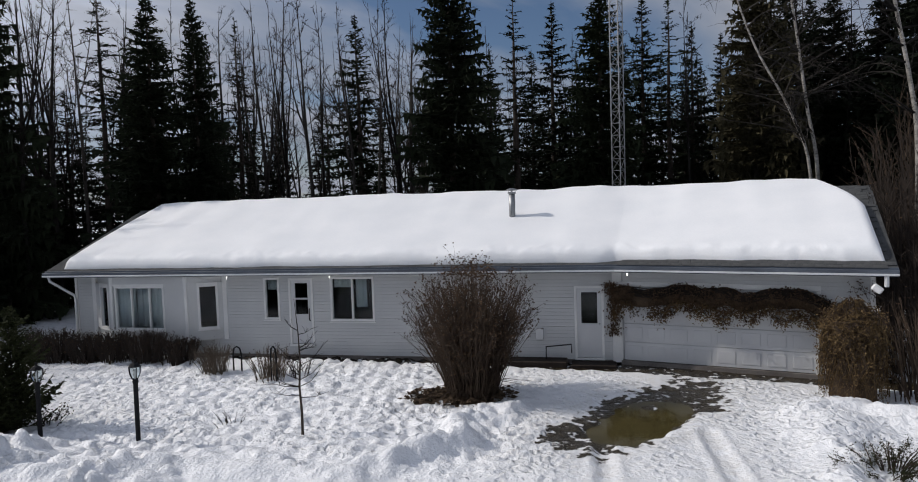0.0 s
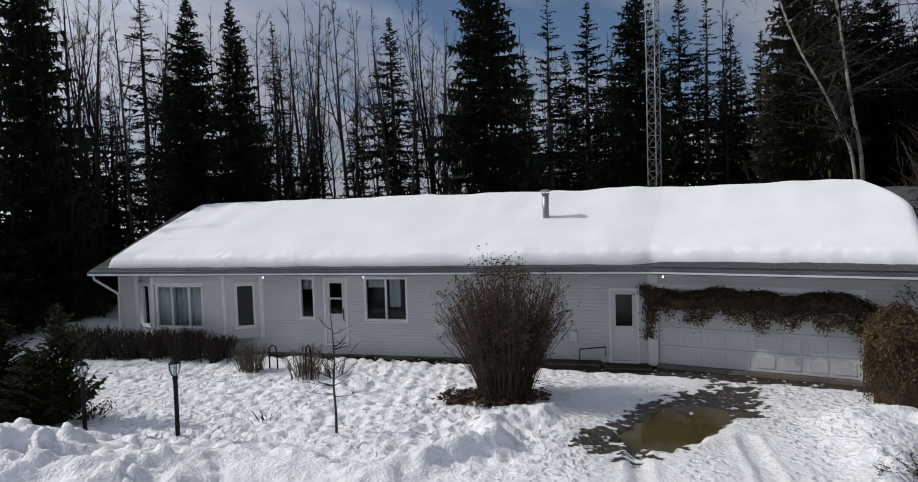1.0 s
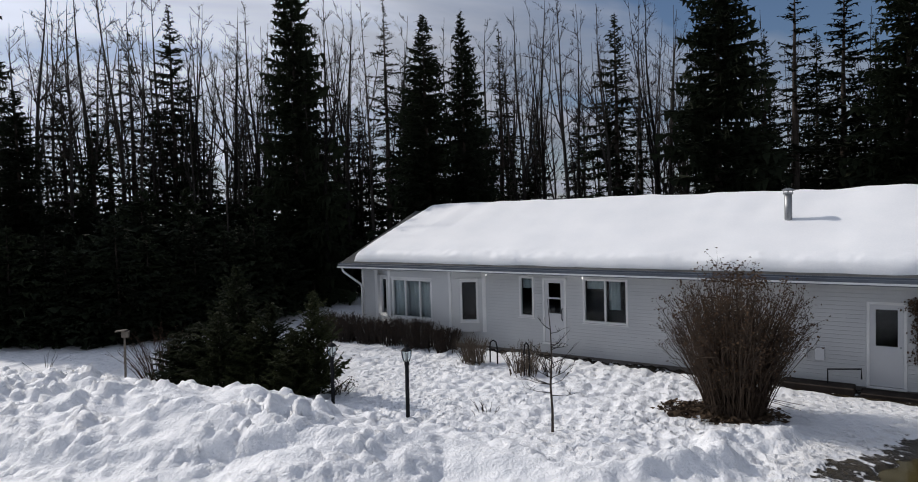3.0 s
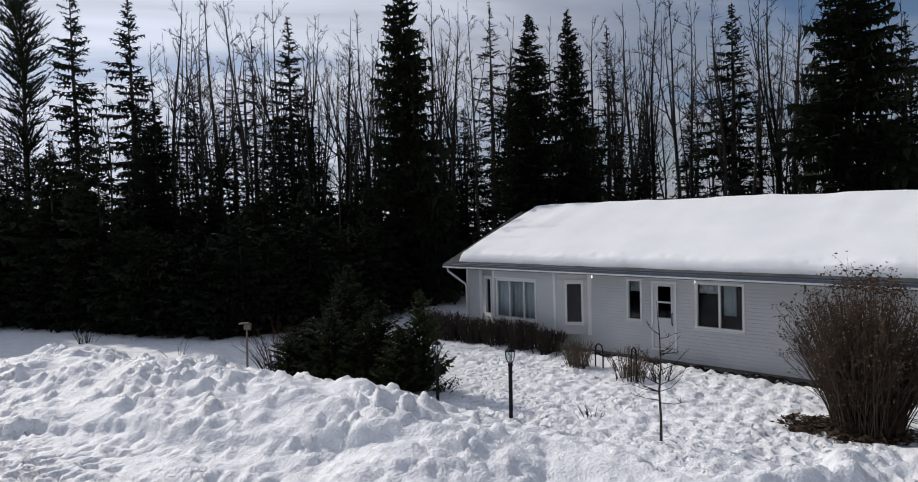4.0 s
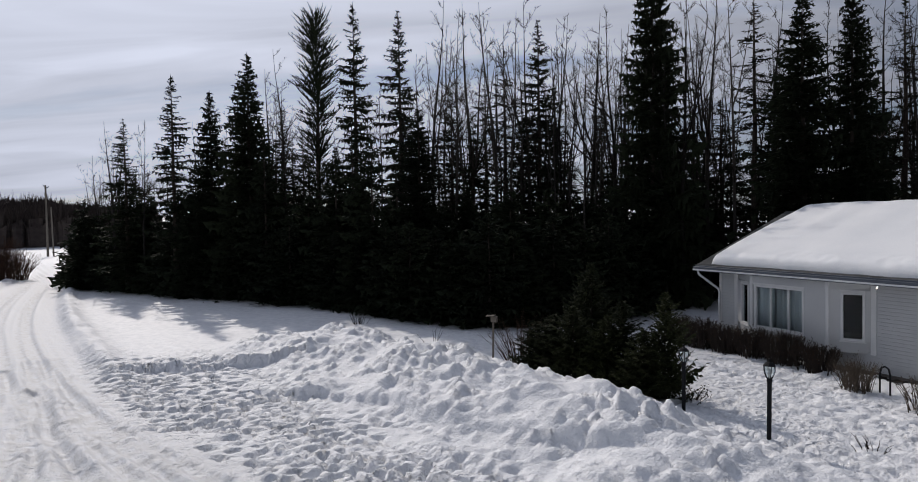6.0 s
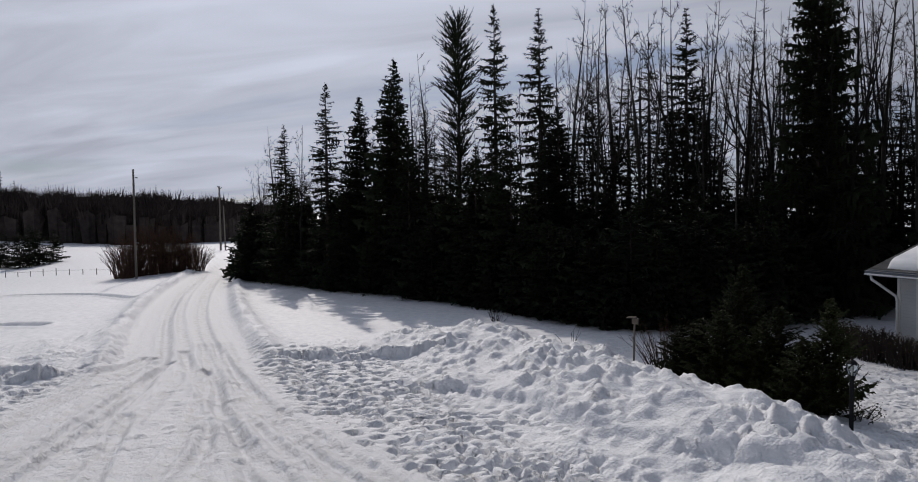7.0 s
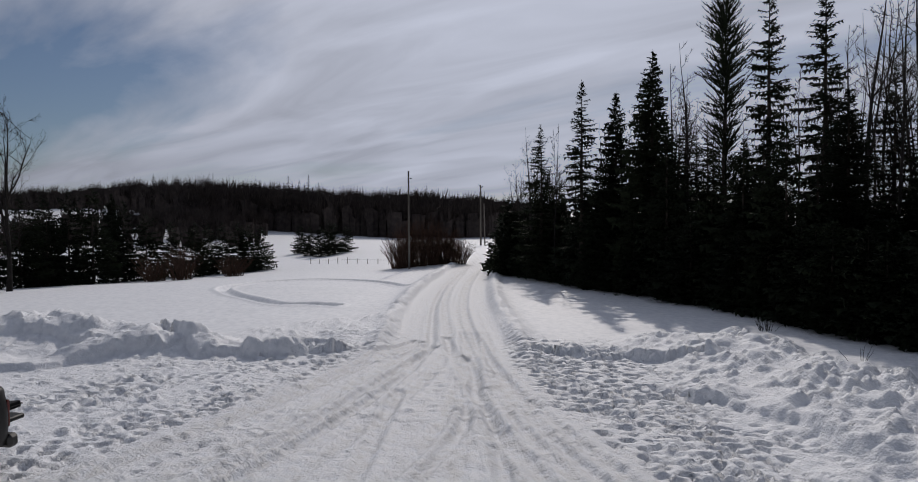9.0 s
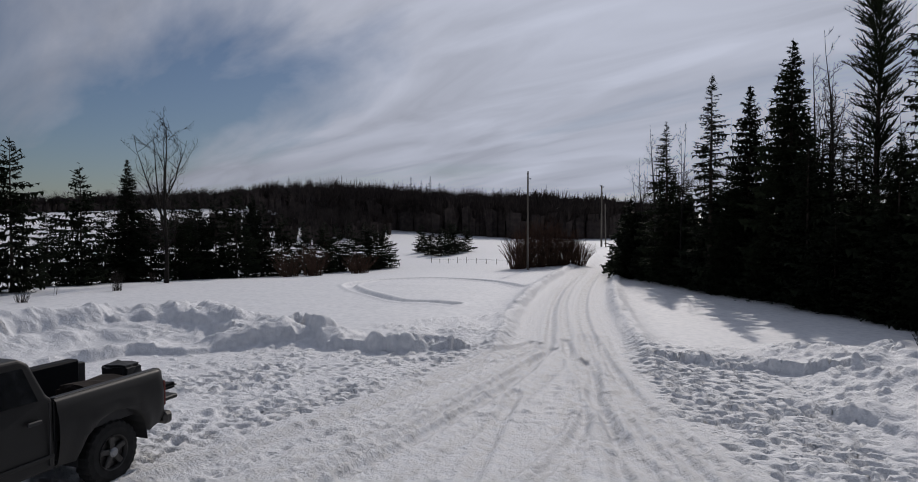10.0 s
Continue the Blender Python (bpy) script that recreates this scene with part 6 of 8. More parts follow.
far_woods()
FIELD_SPRUCES = [("field", 132.6, 49, 6.3, 0), ("field", 128.2, 56, 4.4, 1), ("full", 125.0, 60, 5.0, 0), ("field", 121.6, 62, 2.0, 1), ("field", 118.5, 64, 2.6, 0), ("field", 116.9, 63, 2.9, 1), ("field", 114.8, 66, 1.9, 0), ("field", 113.2, 66, 0.9, 0), ("field", 111.4, 68, 0.2, 1), ("field", 119.9, 63, 1.8, 1), ("field", 130.4, 58, 1.0, 0), ("field", 126.6, 60, 1.6, 1), ("field", 123.4, 60, 1.4, 0),
                 ("field", 109.6, 68, 0.1, 0), ("field", 108.6, 70, 0.0, 1), ("field", 107.5, 70, 0.1, 1), ("field", 106.2, 71, 0.1, 0), ("field", 105.4, 72, -0.1, 0), ("field", 104.4, 73, -0.2, 1), ("field", 99.4, 95, -0.2, 0), ("field", 98.2, 97, 0.0, 1), ("field", 100.3, 98, -0.3, 1), ("field", 97.3, 101, -0.2, 0), ("field", 98.8, 105, 0.3, 0), ("field", 101.2, 104, -0.1, 1), ("field", 136.5, 48, 5.5, 1), ("field", 120.2, 70, 2.2, 0), ("full", 115.6, 74, 2.4, 1)]
for i, (kind, az, dist, el, var) in enumerate(FIELD_SPRUCES):
    x, y = polar(az, dist)
    spruce(kind, x, y, top_height(x, y, el), 53.0 * i, "dark spruce in a row across the field", "needles", "field spruces", var)
for i, (az, dist, el) in enumerate(((102.1, 205, 4.0), (100.4, 200, 4.05), (101.2, 215, 3.7), (112.6, 225, 3.9), (99.6, 210, 3.5))):
    x, y = polar(az, dist)
    spruce("deep_slim", x, y, top_height(x, y, el), 31.0 * i, "lone dark spruce rising over the far woods", "needles", "far spruces", i % 2, 1.3)
x, y = polar(122.3, 53)
aspen("lone", x, y, top_height(x, y, 8.0), 30, 1, "bark_aspen", "young bare aspen standing alone at the field", "bare trees", 1.0)

# ---- shrubs ----
def stems(seed, count, base_r, top_r, tall, lean=1.0, thick=0.009, twigs=4, curl=0.0, shy=0.35):
    """A fan of stems rising from a small foot, each with side twigs. Returns the mesh and the tips."""
    rng = np.random.default_rng(seed)
    mb, tips = MB(), []
    for _ in range(count):
        a, q = rng.random() * 6.283, rng.random() ** 0.6
        b = Vector((base_r * q * math.cos(a), base_r * q * math.sin(a), -0.1))
        h = tall * rng.uniform(1 - shy, 1.0) * (1 - 0.22 * q)
        a2 = a + rng.normal(0, 0.35)
        tip = Vector((top_r * q * lean * math.cos(a2) + rng.normal(0, 0.06), top_r * q * lean * math.sin(a2) + rng.normal(0, 0.06), h))
        pts = []
        for k in range(5):
            t = k / 4
            p = b.lerp(tip, t)
            p.x += (t * t - t) * 0.35 * top_r * q * math.cos(a2) + rng.normal(0, 0.02) * t
            p.y += (t * t - t) * 0.35 * top_r * q * math.sin(a2) + rng.normal(0, 0.02) * t
            p.z -= curl * t ** 3 * h
            pts.append(p)
        mb.tube(pts, [thick * 1.5, thick * 1.2, thick, thick * 0.7, thick * 0.35], 3, False)
        tips.append(pts[-1])
        for _ in range(twigs):
            t = rng.uniform(0.35, 0.98)
            i = min(3, int(t * 4))
            o = pts[i].lerp(pts[i + 1], t * 4 - i)
            d = (pts[i + 1] - pts[i]).normalized() + Vector((rng.normal(0, 0.5), rng.normal(0, 0.5), rng.normal(0, 0.25)))
            ln = tall * rng.uniform(0.06, 0.15)
            e = o + d.normalized() * ln
            mb.tube([o, o.lerp(e, 0.5) + Vector((rng.normal(0, 0.01), rng.normal(0, 0.01), 0)), e], [thick * 0.55, thick * 0.42, thick * 0.25], 3, False)
            tips.append(e)
    return mb, tips


def leaves(seed, places, per, size, spread, hang=0.4):
    """Small folded dry leaves and seed heads about the given places."""
    rng = np.random.default_rng(seed)
    mb = MB()
    for p in places:
        for _ in range(rng.poisson(per)):
            c = p + Vector((rng.normal(0, spread), rng.normal(0, spread), rng.normal(0, spread)))
            a = rng.random() * 6.283
            d = Vector((math.cos(a), math.sin(a), -hang * 2 * rng.random() + 0.2)).normalized()
            s = d.orthogonal().normalized()
            s.rotate(Matrix.Rotation(rng.random() * 6.283, 3, d))
            l, w = size * rng.uniform(0.6, 1.4), size * rng.uniform(0.25, 0.5)
            n = d.cross(s) * w * 0.5
            mb.add([c, c + d * l * 0.5 + s * w + n, c + d * l, c + d * l * 0.5 - s * w + n], [(0, 1, 2), (0, 2, 3)])
    return mb


def shrub(name, label, x, y, seed, count, base_r, top_r, tall, stem_mat, thick=0.009, twigs=4, leaf=0.0, leaf_mat="dry_leaf", leaf_size=0.05, category="shrub", group="", stretch=(1, 1), turn=0.0, shy=0.35, curl=0.0):
    ob = thing(name, label, category, pose(x, y, ground_at(x, y) - 0.03, 0, 0, turn), group)
    ob.scale = (stretch[0], stretch[1], 1)
    mb, tips = stems(seed, count, base_r, top_r, tall, 1.0, thick, twigs, curl, shy)
    part("stem_clump", mb, M[stem_mat], ob, fix=False)
    if leaf:
        part("dry_foliage", leaves(seed + 1, tips, leaf, leaf_size, 0.04), M[leaf_mat], ob, fix=False)
    return ob


def lilac():
    x, y = 0.2, 15.1
    ob = thing("lilac_bush", "tall bare lilac bush with dry seed heads before the house", "bush", pose(x, y, ground_at(x, y) - 0.03))
    mb, tips = stems(41, 520, 0.55, 1.5, 3.35, 1.0, 0.010, 7, 0.0, 0.42)
    part("stem_clump", mb, M["bush"], ob, fix=False)
    tall, tips2 = stems(43, 14, 0.3, 1.0, 3.95, 1.0, 0.008, 3, 0.0, 0.10)
    part("tall_shoot_clump", tall, M["bush"], ob, fix=False)
    part("dry_foliage", leaves(42, [p for p in tips if p.z > 0.8], 1.9, 0.055, 0.05), M["dry_leaf"], ob, fix=False)
    part("seed_head_cluster", leaves(44, [p for p in tips2 if p.z > 2.5] + [p for p in tips if p.z > 2.9], 4.0, 0.06, 0.035), M["dry_leaf"], ob, fix=False)
    tagged(ob.children[-1], kind="stuff")
    low = MB()
    rng = np.random.default_rng(6)
    for _ in range(16):
        a = rng.uniform(-2.6, 0.9)
        ln = rng.uniform(0.8, 1.7)
        low.tube([(0.2 * math.cos(a), 0.2 * math.sin(a), 0.15), (ln * 0.5 * math.cos(a), ln * 0.5 * math.sin(a), 0.38), (ln * math.cos(a), ln * math.sin(a), 0.22)], [0.012, 0.010, 0.004], 3, False)
    part("low_shoot_clump", low, M["bush"], ob, fix=False)
    # litter round its foot
    lit = MB()
    for k in range(2600):
        r, a = 1.5 * rng.random() ** 0.7, rng.random() * 6.283
        px, py = x - 0.32 + r * 0.88 * math.cos(a), y - 0.10 + r * 0.58 * math.sin(a)
        if rng.random() < max(0.0, r - 0.7):
            continue
        z = ground_at(px, py) + 0.02 + 0.05 * rng.random() if k % 8 == 0 else z
        b, l = rng.random() * 6.283, rng.uniform(0.03, 0.10)
        w = l * 0.4
        dx, dy = math.cos(b), math.sin(b)
        up = rng.uniform(-0.02, 0.05)
        lit.add([(px, py, z), (px + dx * l - dy * w, py + dy * l + dx * w, z + up), (px + dx * 2 * l, py + dy * 2 * l, z + 0.01), (px + dx * l + dy * w, py + dy * l - dx * w, z + 0.03 - up)], [(0, 1, 2), (0, 2, 3)])
    single("leaf_litter", lit, M["mud"], "dark brown leaf litter on the thawed ground under the lilac", "leaf litter", kind="stuff", fix=False)


def mulch_disc():
    """Bare soil that shows under the lilac."""
    x, y = -0.10, 14.98
    mb = MB()
    rings = []
    rng = np.random.default_rng(9)
    rad = 1 + 0.25 * np.sin(np.arange(40) * 0.63) * rng.random(40)
    for k in range(7):
        row = []
        for j in range(41):
            a = j / 40 * 6.2832
            r = (k / 6) * rad[j % 40]
            px, py = x + 1.05 * r * math.cos(a), y + 0.66 * r * math.sin(a)
            row.append((px, py, ground_at(px, py) + 0.03 * (1 - (k / 6) ** 3) + 0.03 * rng.random() * (k < 6) - 0.015 * (k == 6)))
        row[-1] = row[0]
        rings.append(row)
    mb.grid(rings)
    single("soil_patch", mb, M["mud"], "bare dark soil patch under the lilac bush", "soil", smooth=True)


mulch_disc()
lilac()
# hedge along the foot of the front wall
for k in range(6):
    p = W1 @ Vector((-17.9 + 1.06 * k, 1.35 - 0.03 * k, 0))
    shrub("hedge_shrub", "dark leafless clipped hedge shrub against the house wall", p.x, p.y, 100 + k, 135, 0.50, 0.74, 1.12 + 0.08 * math.sin(k * 2.1) - 0.02 * k, "hedge", 0.014, 9, 0.35, "dry_leaf", 0.045, "hedge", "hedge shrubs", (1, 0.8), 12 * k, 0.22)
shrub("garden_shrub", "pale grey-brown bare shrub in the snow", -7.05, 18.1, 121, 120, 0.34, 0.62, 1.0, "pale_stem", 0.008, 6, 0.3, "pale_stem", 0.03, "shrub", "garden shrubs")
shrub("garden_shrub", "bare upright brown shrub before the front door", -5.2, 17.3, 122, 64, 0.42, 0.72, 1.02, "pale_stem", 0.010, 6, 0.25, "dry_leaf", 0.04, "shrub", "garden shrubs")
shrub("garden_shrub", "small bare shrub beside the house steps", -4.5, 17.5, 123, 16, 0.25, 0.5, 0.8, "twig", 0.010, 4, 0.1, "dry_leaf", 0.04, "shrub", "garden shrubs")


def weeping_bush():
    x, y = 8.5, 13.9
    ob = thing("weeping_bush", "dense mound of hanging golden dry vine stems", "bush", pose(x, y, ground_at(x, y) - 0.05))
    rng = np.random.default_rng(51)
    strands, dark, tips = MB(), MB(), []
    for k in range(1100):
        a = rng.random() * 6.283
        R = 0.58 * (0.35 + 0.65 * rng.random() ** 0.5)
        top = Vector((0.45 * R * math.cos(a), 0.45 * R * math.sin(a), 2.30 - 0.80 * (R / 0.58) ** 2.5 * rng.uniform(0.45, 1.0)))
        low = rng.uniform(0.0, 1.5) if rng.random() < 0.8 else rng.uniform(1.2, 2.0)
        pts = []
        for i in range(7):
            t = i / 6
            r = 0.45 * R + 0.72 * R * math.sin(min(1.0, t * 1.25) * math.pi / 2)
            z = top.z - (top.z - low) * t ** 1.5 + rng.normal(0, 0.05)
            w = rng.normal(0, 0.20)
            pts.append(Vector((r * math.cos(a + w), r * math.sin(a + w), z)))
            if i > 1:
                tips.append(pts[-1])
        (strands if rng.random() < 0.5 else dark).tube(pts, [0.008, 0.008, 0.007, 0.007, 0.006, 0.005, 0.003], 3, False)
    part("strand_mass", strands, M["straw"], ob, fix=False)
    part("old_stem_mass", dark, M["bush"], ob, fix=False)
    part("dry_foliage", leaves(52, tips, 1.3, 0.05, 0.05, 0.9), M["straw"], ob, fix=False)
    core = MB()
    rows = []
    for i in range(9):
        ph = i / 8 * math.pi / 2
        rows.append([(0.46 * math.cos(ph) * math.cos(j / 14 * 6.2832), 0.46 * math.cos(ph) * math.sin(j / 14 * 6.2832), 1.75 * math.sin(ph)) for j in range(15)])
    core.grid(rows)
    part("inner_thatch", core, M["mud"], ob, "dark dead stems inside", smooth=True)


weeping_bush()


def vine():
    """Climber over the garage door: stems along the lintel and hanging dry leaves."""
    ob = thing("garage_vine", "dry brown climbing vine hanging over the garage door", "vine", HOUSE @ TO_2)
    rng = np.random.default_rng(61)
    s0, s1 = GAR[0] - 0.30, GAR[1] + 0.75
    stem, places, pale = MB(), [], []

    def top(s):
        return 2.16 + 0.05 * math.sin(s * 2.3) + 0.04 * math.sin(s * 5.1 + 1) - 0.55 * max(0.0, (s - GAR[1] + 0.45) / 1.0) ** 2
    for k in range(150):
        a = rng.uniform(s0, s1)
        ln = rng.uniform(0.6, 2.0)
        pts = []
        for i in range(6):
            s = min(s1, a + ln * i / 5)
            pts.append((s, 0.06 + 0.16 * rng.random(), top(s) - 0.30 * rng.random()))
        stem.tube(pts, [0.012] * 5 + [0.005], 3, False)
    for k in range(4600):
        s = rng.uniform(s0, s1)
        f = (s - s0) / (s1 - s0)
        drop = 0.74 + 0.10 * math.sin(s * 3.7) + 0.09 * math.sin(s * 9.0) + 0.14 * rng.random() + 0.25 * max(0, f - 0.8)
        gapx = GAR[0] + 0.52
        if abs(s - gapx) < 0.20 and rng.random() < 0.9:
            continue
        places.append(Vector((s, 0.05 + 0.24 * rng.random(), top(s) + 0.03 - drop * rng.random() ** 0.8)))
        if rng.random() < 0.25:
            pale.append(Vector((s, 0.18 + 0.14 * rng.random(), top(s) - drop * rng.uniform(0.6, 1.12))))
    for k in range(620):                                      # falls beside the side door, and above the bush
        s = s0 + 0.05 + rng.normal(0, 0.10)
        places.append(Vector((s, 0.05 + 0.14 * rng.random(), 2.2 - 1.45 * rng.random() ** 1.3)))
    for k in range(90):
        places.append(Vector((s0 - 0.35 + 0.4 * rng.random(), 0.05 + 0.08 * rng.random(), 2.24 - 0.3 * rng.random())))
    for k in range(80):
        places.append(Vector((s1 + rng.uniform(-0.1, 0.6), 0.05 + 0.08 * rng.random(), 2.45 - 0.7 * rng.random())))
    for k in range(26):
        s = rng.uniform(s0 + 0.3, s1 - 0.4)
        z1 = top(s) - 0.5
        z0 = z1 - rng.uniform(0.1, 0.4)
        stem.tube([(s, 0.12, z1), (s + 0.02, 0.13, z0)], [0.006, 0.003], 3, False)
        places.append(Vector((s, 0.13, z0)))
    part("stem_mass", stem, M["twig"], ob, fix=False)
    part("dry_foliage", leaves(62, places, 1.6, 0.06, 0.03, 0.9), M["dry_leaf"], ob, fix=False)
    part("pale_foliage", leaves(63, pale, 1.3, 0.055, 0.03, 0.9), M["straw"], ob, fix=False)
    core = MB()
    rows = []
    for j in range(3):
        row = []
        for i in range(60):
            s = s0 + 0.1 + (s1 - s0 - 0.3) * i / 59
            row.append((s, 0.055 + (0.12 if j == 1 else 0.0), top(s) - 0.03 - 0.25 * j - 0.04 * math.sin(s * 7)))
        rows.append(row)
    core.grid(rows)
    part("inner_thatch", core, M["mud"], ob, "matted dead stems", smooth=True)


vine()

# evergreen cluster beside the heap: bearing, distance, height, spread
for i, (az, dist, tall, wide) in enumerate(((41.4, 18.3, 3.15, 0.85), (38.8, 16.8, 2.3, 0.85), (35.3, 16.2, 2.6, 0.75), (44.6, 17.9, 1.75, 1.05), (43.0, 17.2, 2.0, 1.0), (37.0, 15.9, 1.7, 1.0), (40.0, 16.9, 1.9, 1.0), (46.2, 18.2, 1.45, 1.0))):
    x, y = polar(az, dist)
    spruce("pine", x, y, tall, 70.0 * i, "young bushy green pine behind the snow heap", "pine", "young pines", i % 2, wide)
x, y = polar(47.3, 18.8)
shrub("garden_shrub", "bare reddish twiggy shrub beside the young pines", x, y, 131, 60, 0.5, 1.2, 1.7, "twig_red", 0.009, 6, 0.3, "dry_leaf", 0.04, "shrub", "garden shrubs")
x, y = polar(33.3, 16.2)
shrub("garden_shrub", "small low evergreen sprig by the lamp post", x, y, 132, 20, 0.2, 0.5, 0.5, "twig", 0.009, 5, 1.5, "pine", 0.05, "shrub", "garden shrubs")


def sapling():
    x, y = -3.2, 12.45
    ob = thing("sapling", "thin bare young tree standing in the snow", "tree", pose(x, y, ground_at(x, y) - 0.05))
    rng = np.random.default_rng(71)
    t = MB()
    pts = [(0, 0, -0.1), (0.01, 0, 0.5), (-0.02, 0.01, 1.0), (0.02, 0, 1.5), (0.0, 0.02, 2.1), (-0.05, 0.02, 2.75)]
    t.tube(pts, [0.034, 0.028, 0.024, 0.018, 0.012, 0.004], 6)
    part("trunk", t, M["bark_spruce"], ob)
    b = MB()
    for k in range(20):
        z = rng.uniform(0.6, 2.2)
        a = (0 if k % 2 else math.pi) + rng.normal(0, 0.6)
        ln = rng.uniform(0.35, 0.85) * (1.15 - z / 3)
        up = rng.uniform(0.2, 0.9)
        p1 = Vector((ln * 0.5 * math.cos(a), ln * 0.5 * math.sin(a), z + up * ln * 0.3))
        p2 = Vector((ln * math.cos(a), ln * math.sin(a), z + up * ln))
        b.tube([(0, 0, z), p1, p2], [0.011, 0.008, 0.003], 4, False)
        for w in range(4):
            o = p1.lerp(p2, rng.random())
            b.tube([o, o + Vector((rng.normal(0, 0.10) + 0.05 * math.cos(a), rng.normal(0, 0.10), rng.uniform(0.02, 0.16)))], [0.005, 0.002], 3, False)
    part("branch_fan", b, M["twig"], ob, fix=False)


sapling()


# ---- garden fittings ----
def lamp_post(x, y, tall):
    ob = thing("garden_lamp", "black lantern lamp post standing in the snow", "lamp", pose(x, y, ground_at(x, y) - 0.25, 0, 0.6, 20), "garden lamps")
    h = tall + 0.25
    p = MB(); p.tube([(0, 0, 0), (0, 0, h - 0.42)], 0.042, 10)
    p.tube([(0, 0, h - 0.46), (0, 0, h - 0.43), (0, 0, h - 0.41)], [0.05, 0.055, 0.045], 10)
    part("post", p, M["black"], ob)
    c = MB()
    c.tube([(0, 0, h - 0.41), (0, 0, h - 0.385)], [0.045, 0.055], 8)
    c.tube([(0, 0, h - 0.15), (0, 0, h - 0.14), (0, 0, h - 0.09), (0, 0, h - 0.075), (0, 0, h - 0.04), (0, 0, h - 0.02), (0, 0, h)], [0.116, 0.110, 0.068, 0.026, 0.018, 0.030, 0.006], 8)
    for k in range(4):
        a = k * math.pi / 2 + 0.4
        c.tube([(0.056 * math.cos(a), 0.056 * math.sin(a), h - 0.385), (0.098 * math.cos(a), 0.098 * math.sin(a), h - 0.28), (0.110 * math.cos(a), 0.110 * math.sin(a), h - 0.15)], 0.008, 4)
    part("lantern_cage", c, M["black"], ob)
    g = MB(); g.tube([(0, 0, h - 0.38), (0, 0, h - 0.28), (0, 0, h - 0.155)], [0.052, 0.092, 0.104], 10)
    part("lantern_glass", g, M["glass"], ob, "clear lantern glass").visible_shadow = False
    g = MB(); g.tube([(0, 0, h - 0.38), (0, 0, h - 0.33), (0, 0, h - 0.25), (0, 0, h - 0.20)], [0.018, 0.020, 0.032, 0.012], 8)
    part("lamp_bulb", g, M["frosted"], ob, "pale frosted bulb", smooth=True)


M["frosted"] = make_mat("frosted_bulb", (0.55, 0.56, 0.56), (0.68, 0.68, 0.67), 6.0, (0.08, 0.15), 0.0, 40)
lamp_post(-6.25, 12.1, 1.57)
lamp_post(-8.28, 12.35, 1.46)


def bird_box():
    x, y = -14.35, 12.0
    ob = thing("bird_box", "grey wooden nest box on a thin post in snow", "bird box", pose(x, y, ground_at(x, y) - 0.2, 0, 1.5, 35))
    p = MB(); p.box(-0.024, 0.024, -0.024, 0.024, 0, 1.56, 0.006)
    part("post", p, M["wood_post"], ob)
    b = MB(); b.box(-0.07, 0.11, -0.07, 0.07, 1.42, 1.58, 0.008)
    part("box", b, M["wood_post"], ob)
    r = MB(); r.box(-0.10, 0.16, -0.10, 0.10, 1.582, 1.61, 0.008, m=Matrix.Rotation(radians(-4), 4, "Y"))
    part("roof", r, M["wood_post"], ob)


bird_box()


def hoop(x, y, w, h, turn):
    ob = thing("garden_hoop", "dark metal garden hoop standing in the snow", "hoop", pose(x, y, ground_at(x, y), 0, 0, turn), "garden hoops")
    m = MB()
    m.tube([(-w, 0, -0.15), (-w, 0, h * 0.7), (-w * 0.7, 0, h * 0.93), (0, 0, h), (w * 0.7, 0, h * 0.93), (w, 0, h * 0.7), (w, 0, -0.15)], 0.022, 6)
    part("bent_bar", m, M["black"], ob)


hoop(-6.45, 18.25, 0.13, 0.72, -14)
hoop(-5.05, 17.0, 0.08, 0.95, -10)


def sticks(x, y, seed, count, tall):
    shrub("weed_sprig", "few dead weed stalks poking through the snow", x, y, seed, count, 0.25, 0.5, tall, "twig", 0.008, 3, 0.0, "dry_leaf", 0.04, "weed", "weed sprigs")


for i, (x, y, n, h) in enumerate(((-24.1, 12.9, 22, 0.6), (-18.6, 12.8, 5, 0.7), (-37.0, -26.7, 40, 1.7), (-34.1, -28.8, 3, 1.5), (-10.9, 14.5, 6, 0.6), (-4.9, 13.2, 12, 0.35), (-30.5, -27.5, 40, 0.8), (-46.5, -30.5, 40, 1.0), (-52.5, -31.0, 50, 1.0), (-58, -27.5, 50, 1.1))):
    sticks(x, y, 140 + i, n, h)

# low evergreen flattened by snow, beside the drive
ob = shrub("juniper", "low spreading evergreen half buried beside the drive", 6.55, 9.75, 161, 46, 0.35, 1.15, 0.62, "bush", 0.012, 12, 4.5, "pine", 0.032, "shrub", "", (1.0, 0.6), 15, 0.5, 0.25)
shrub("thicket", "bare brown brush beside the garage", 10.1, 13.6, 162, 120, 0.9, 1.5, 2.5, "bush", 0.010, 7, 0.2, "dry_leaf", 0.04, "brush", "brush")
shrub("thicket", "bare brown brush beside the garage", 11.2, 15.6, 163, 130, 0.9, 1.6, 3.6, "hedge", 0.013, 8, 0.3, "dry_leaf", 0.05, "brush", "brush")
shrub("thicket", "tall bare brown brush behind the garage", 13.2, 18.6, 164, 100, 1.0, 2.0, 6.0, "hedge", 0.018, 9, 0.3, "dry_leaf", 0.06, "brush", "brush")
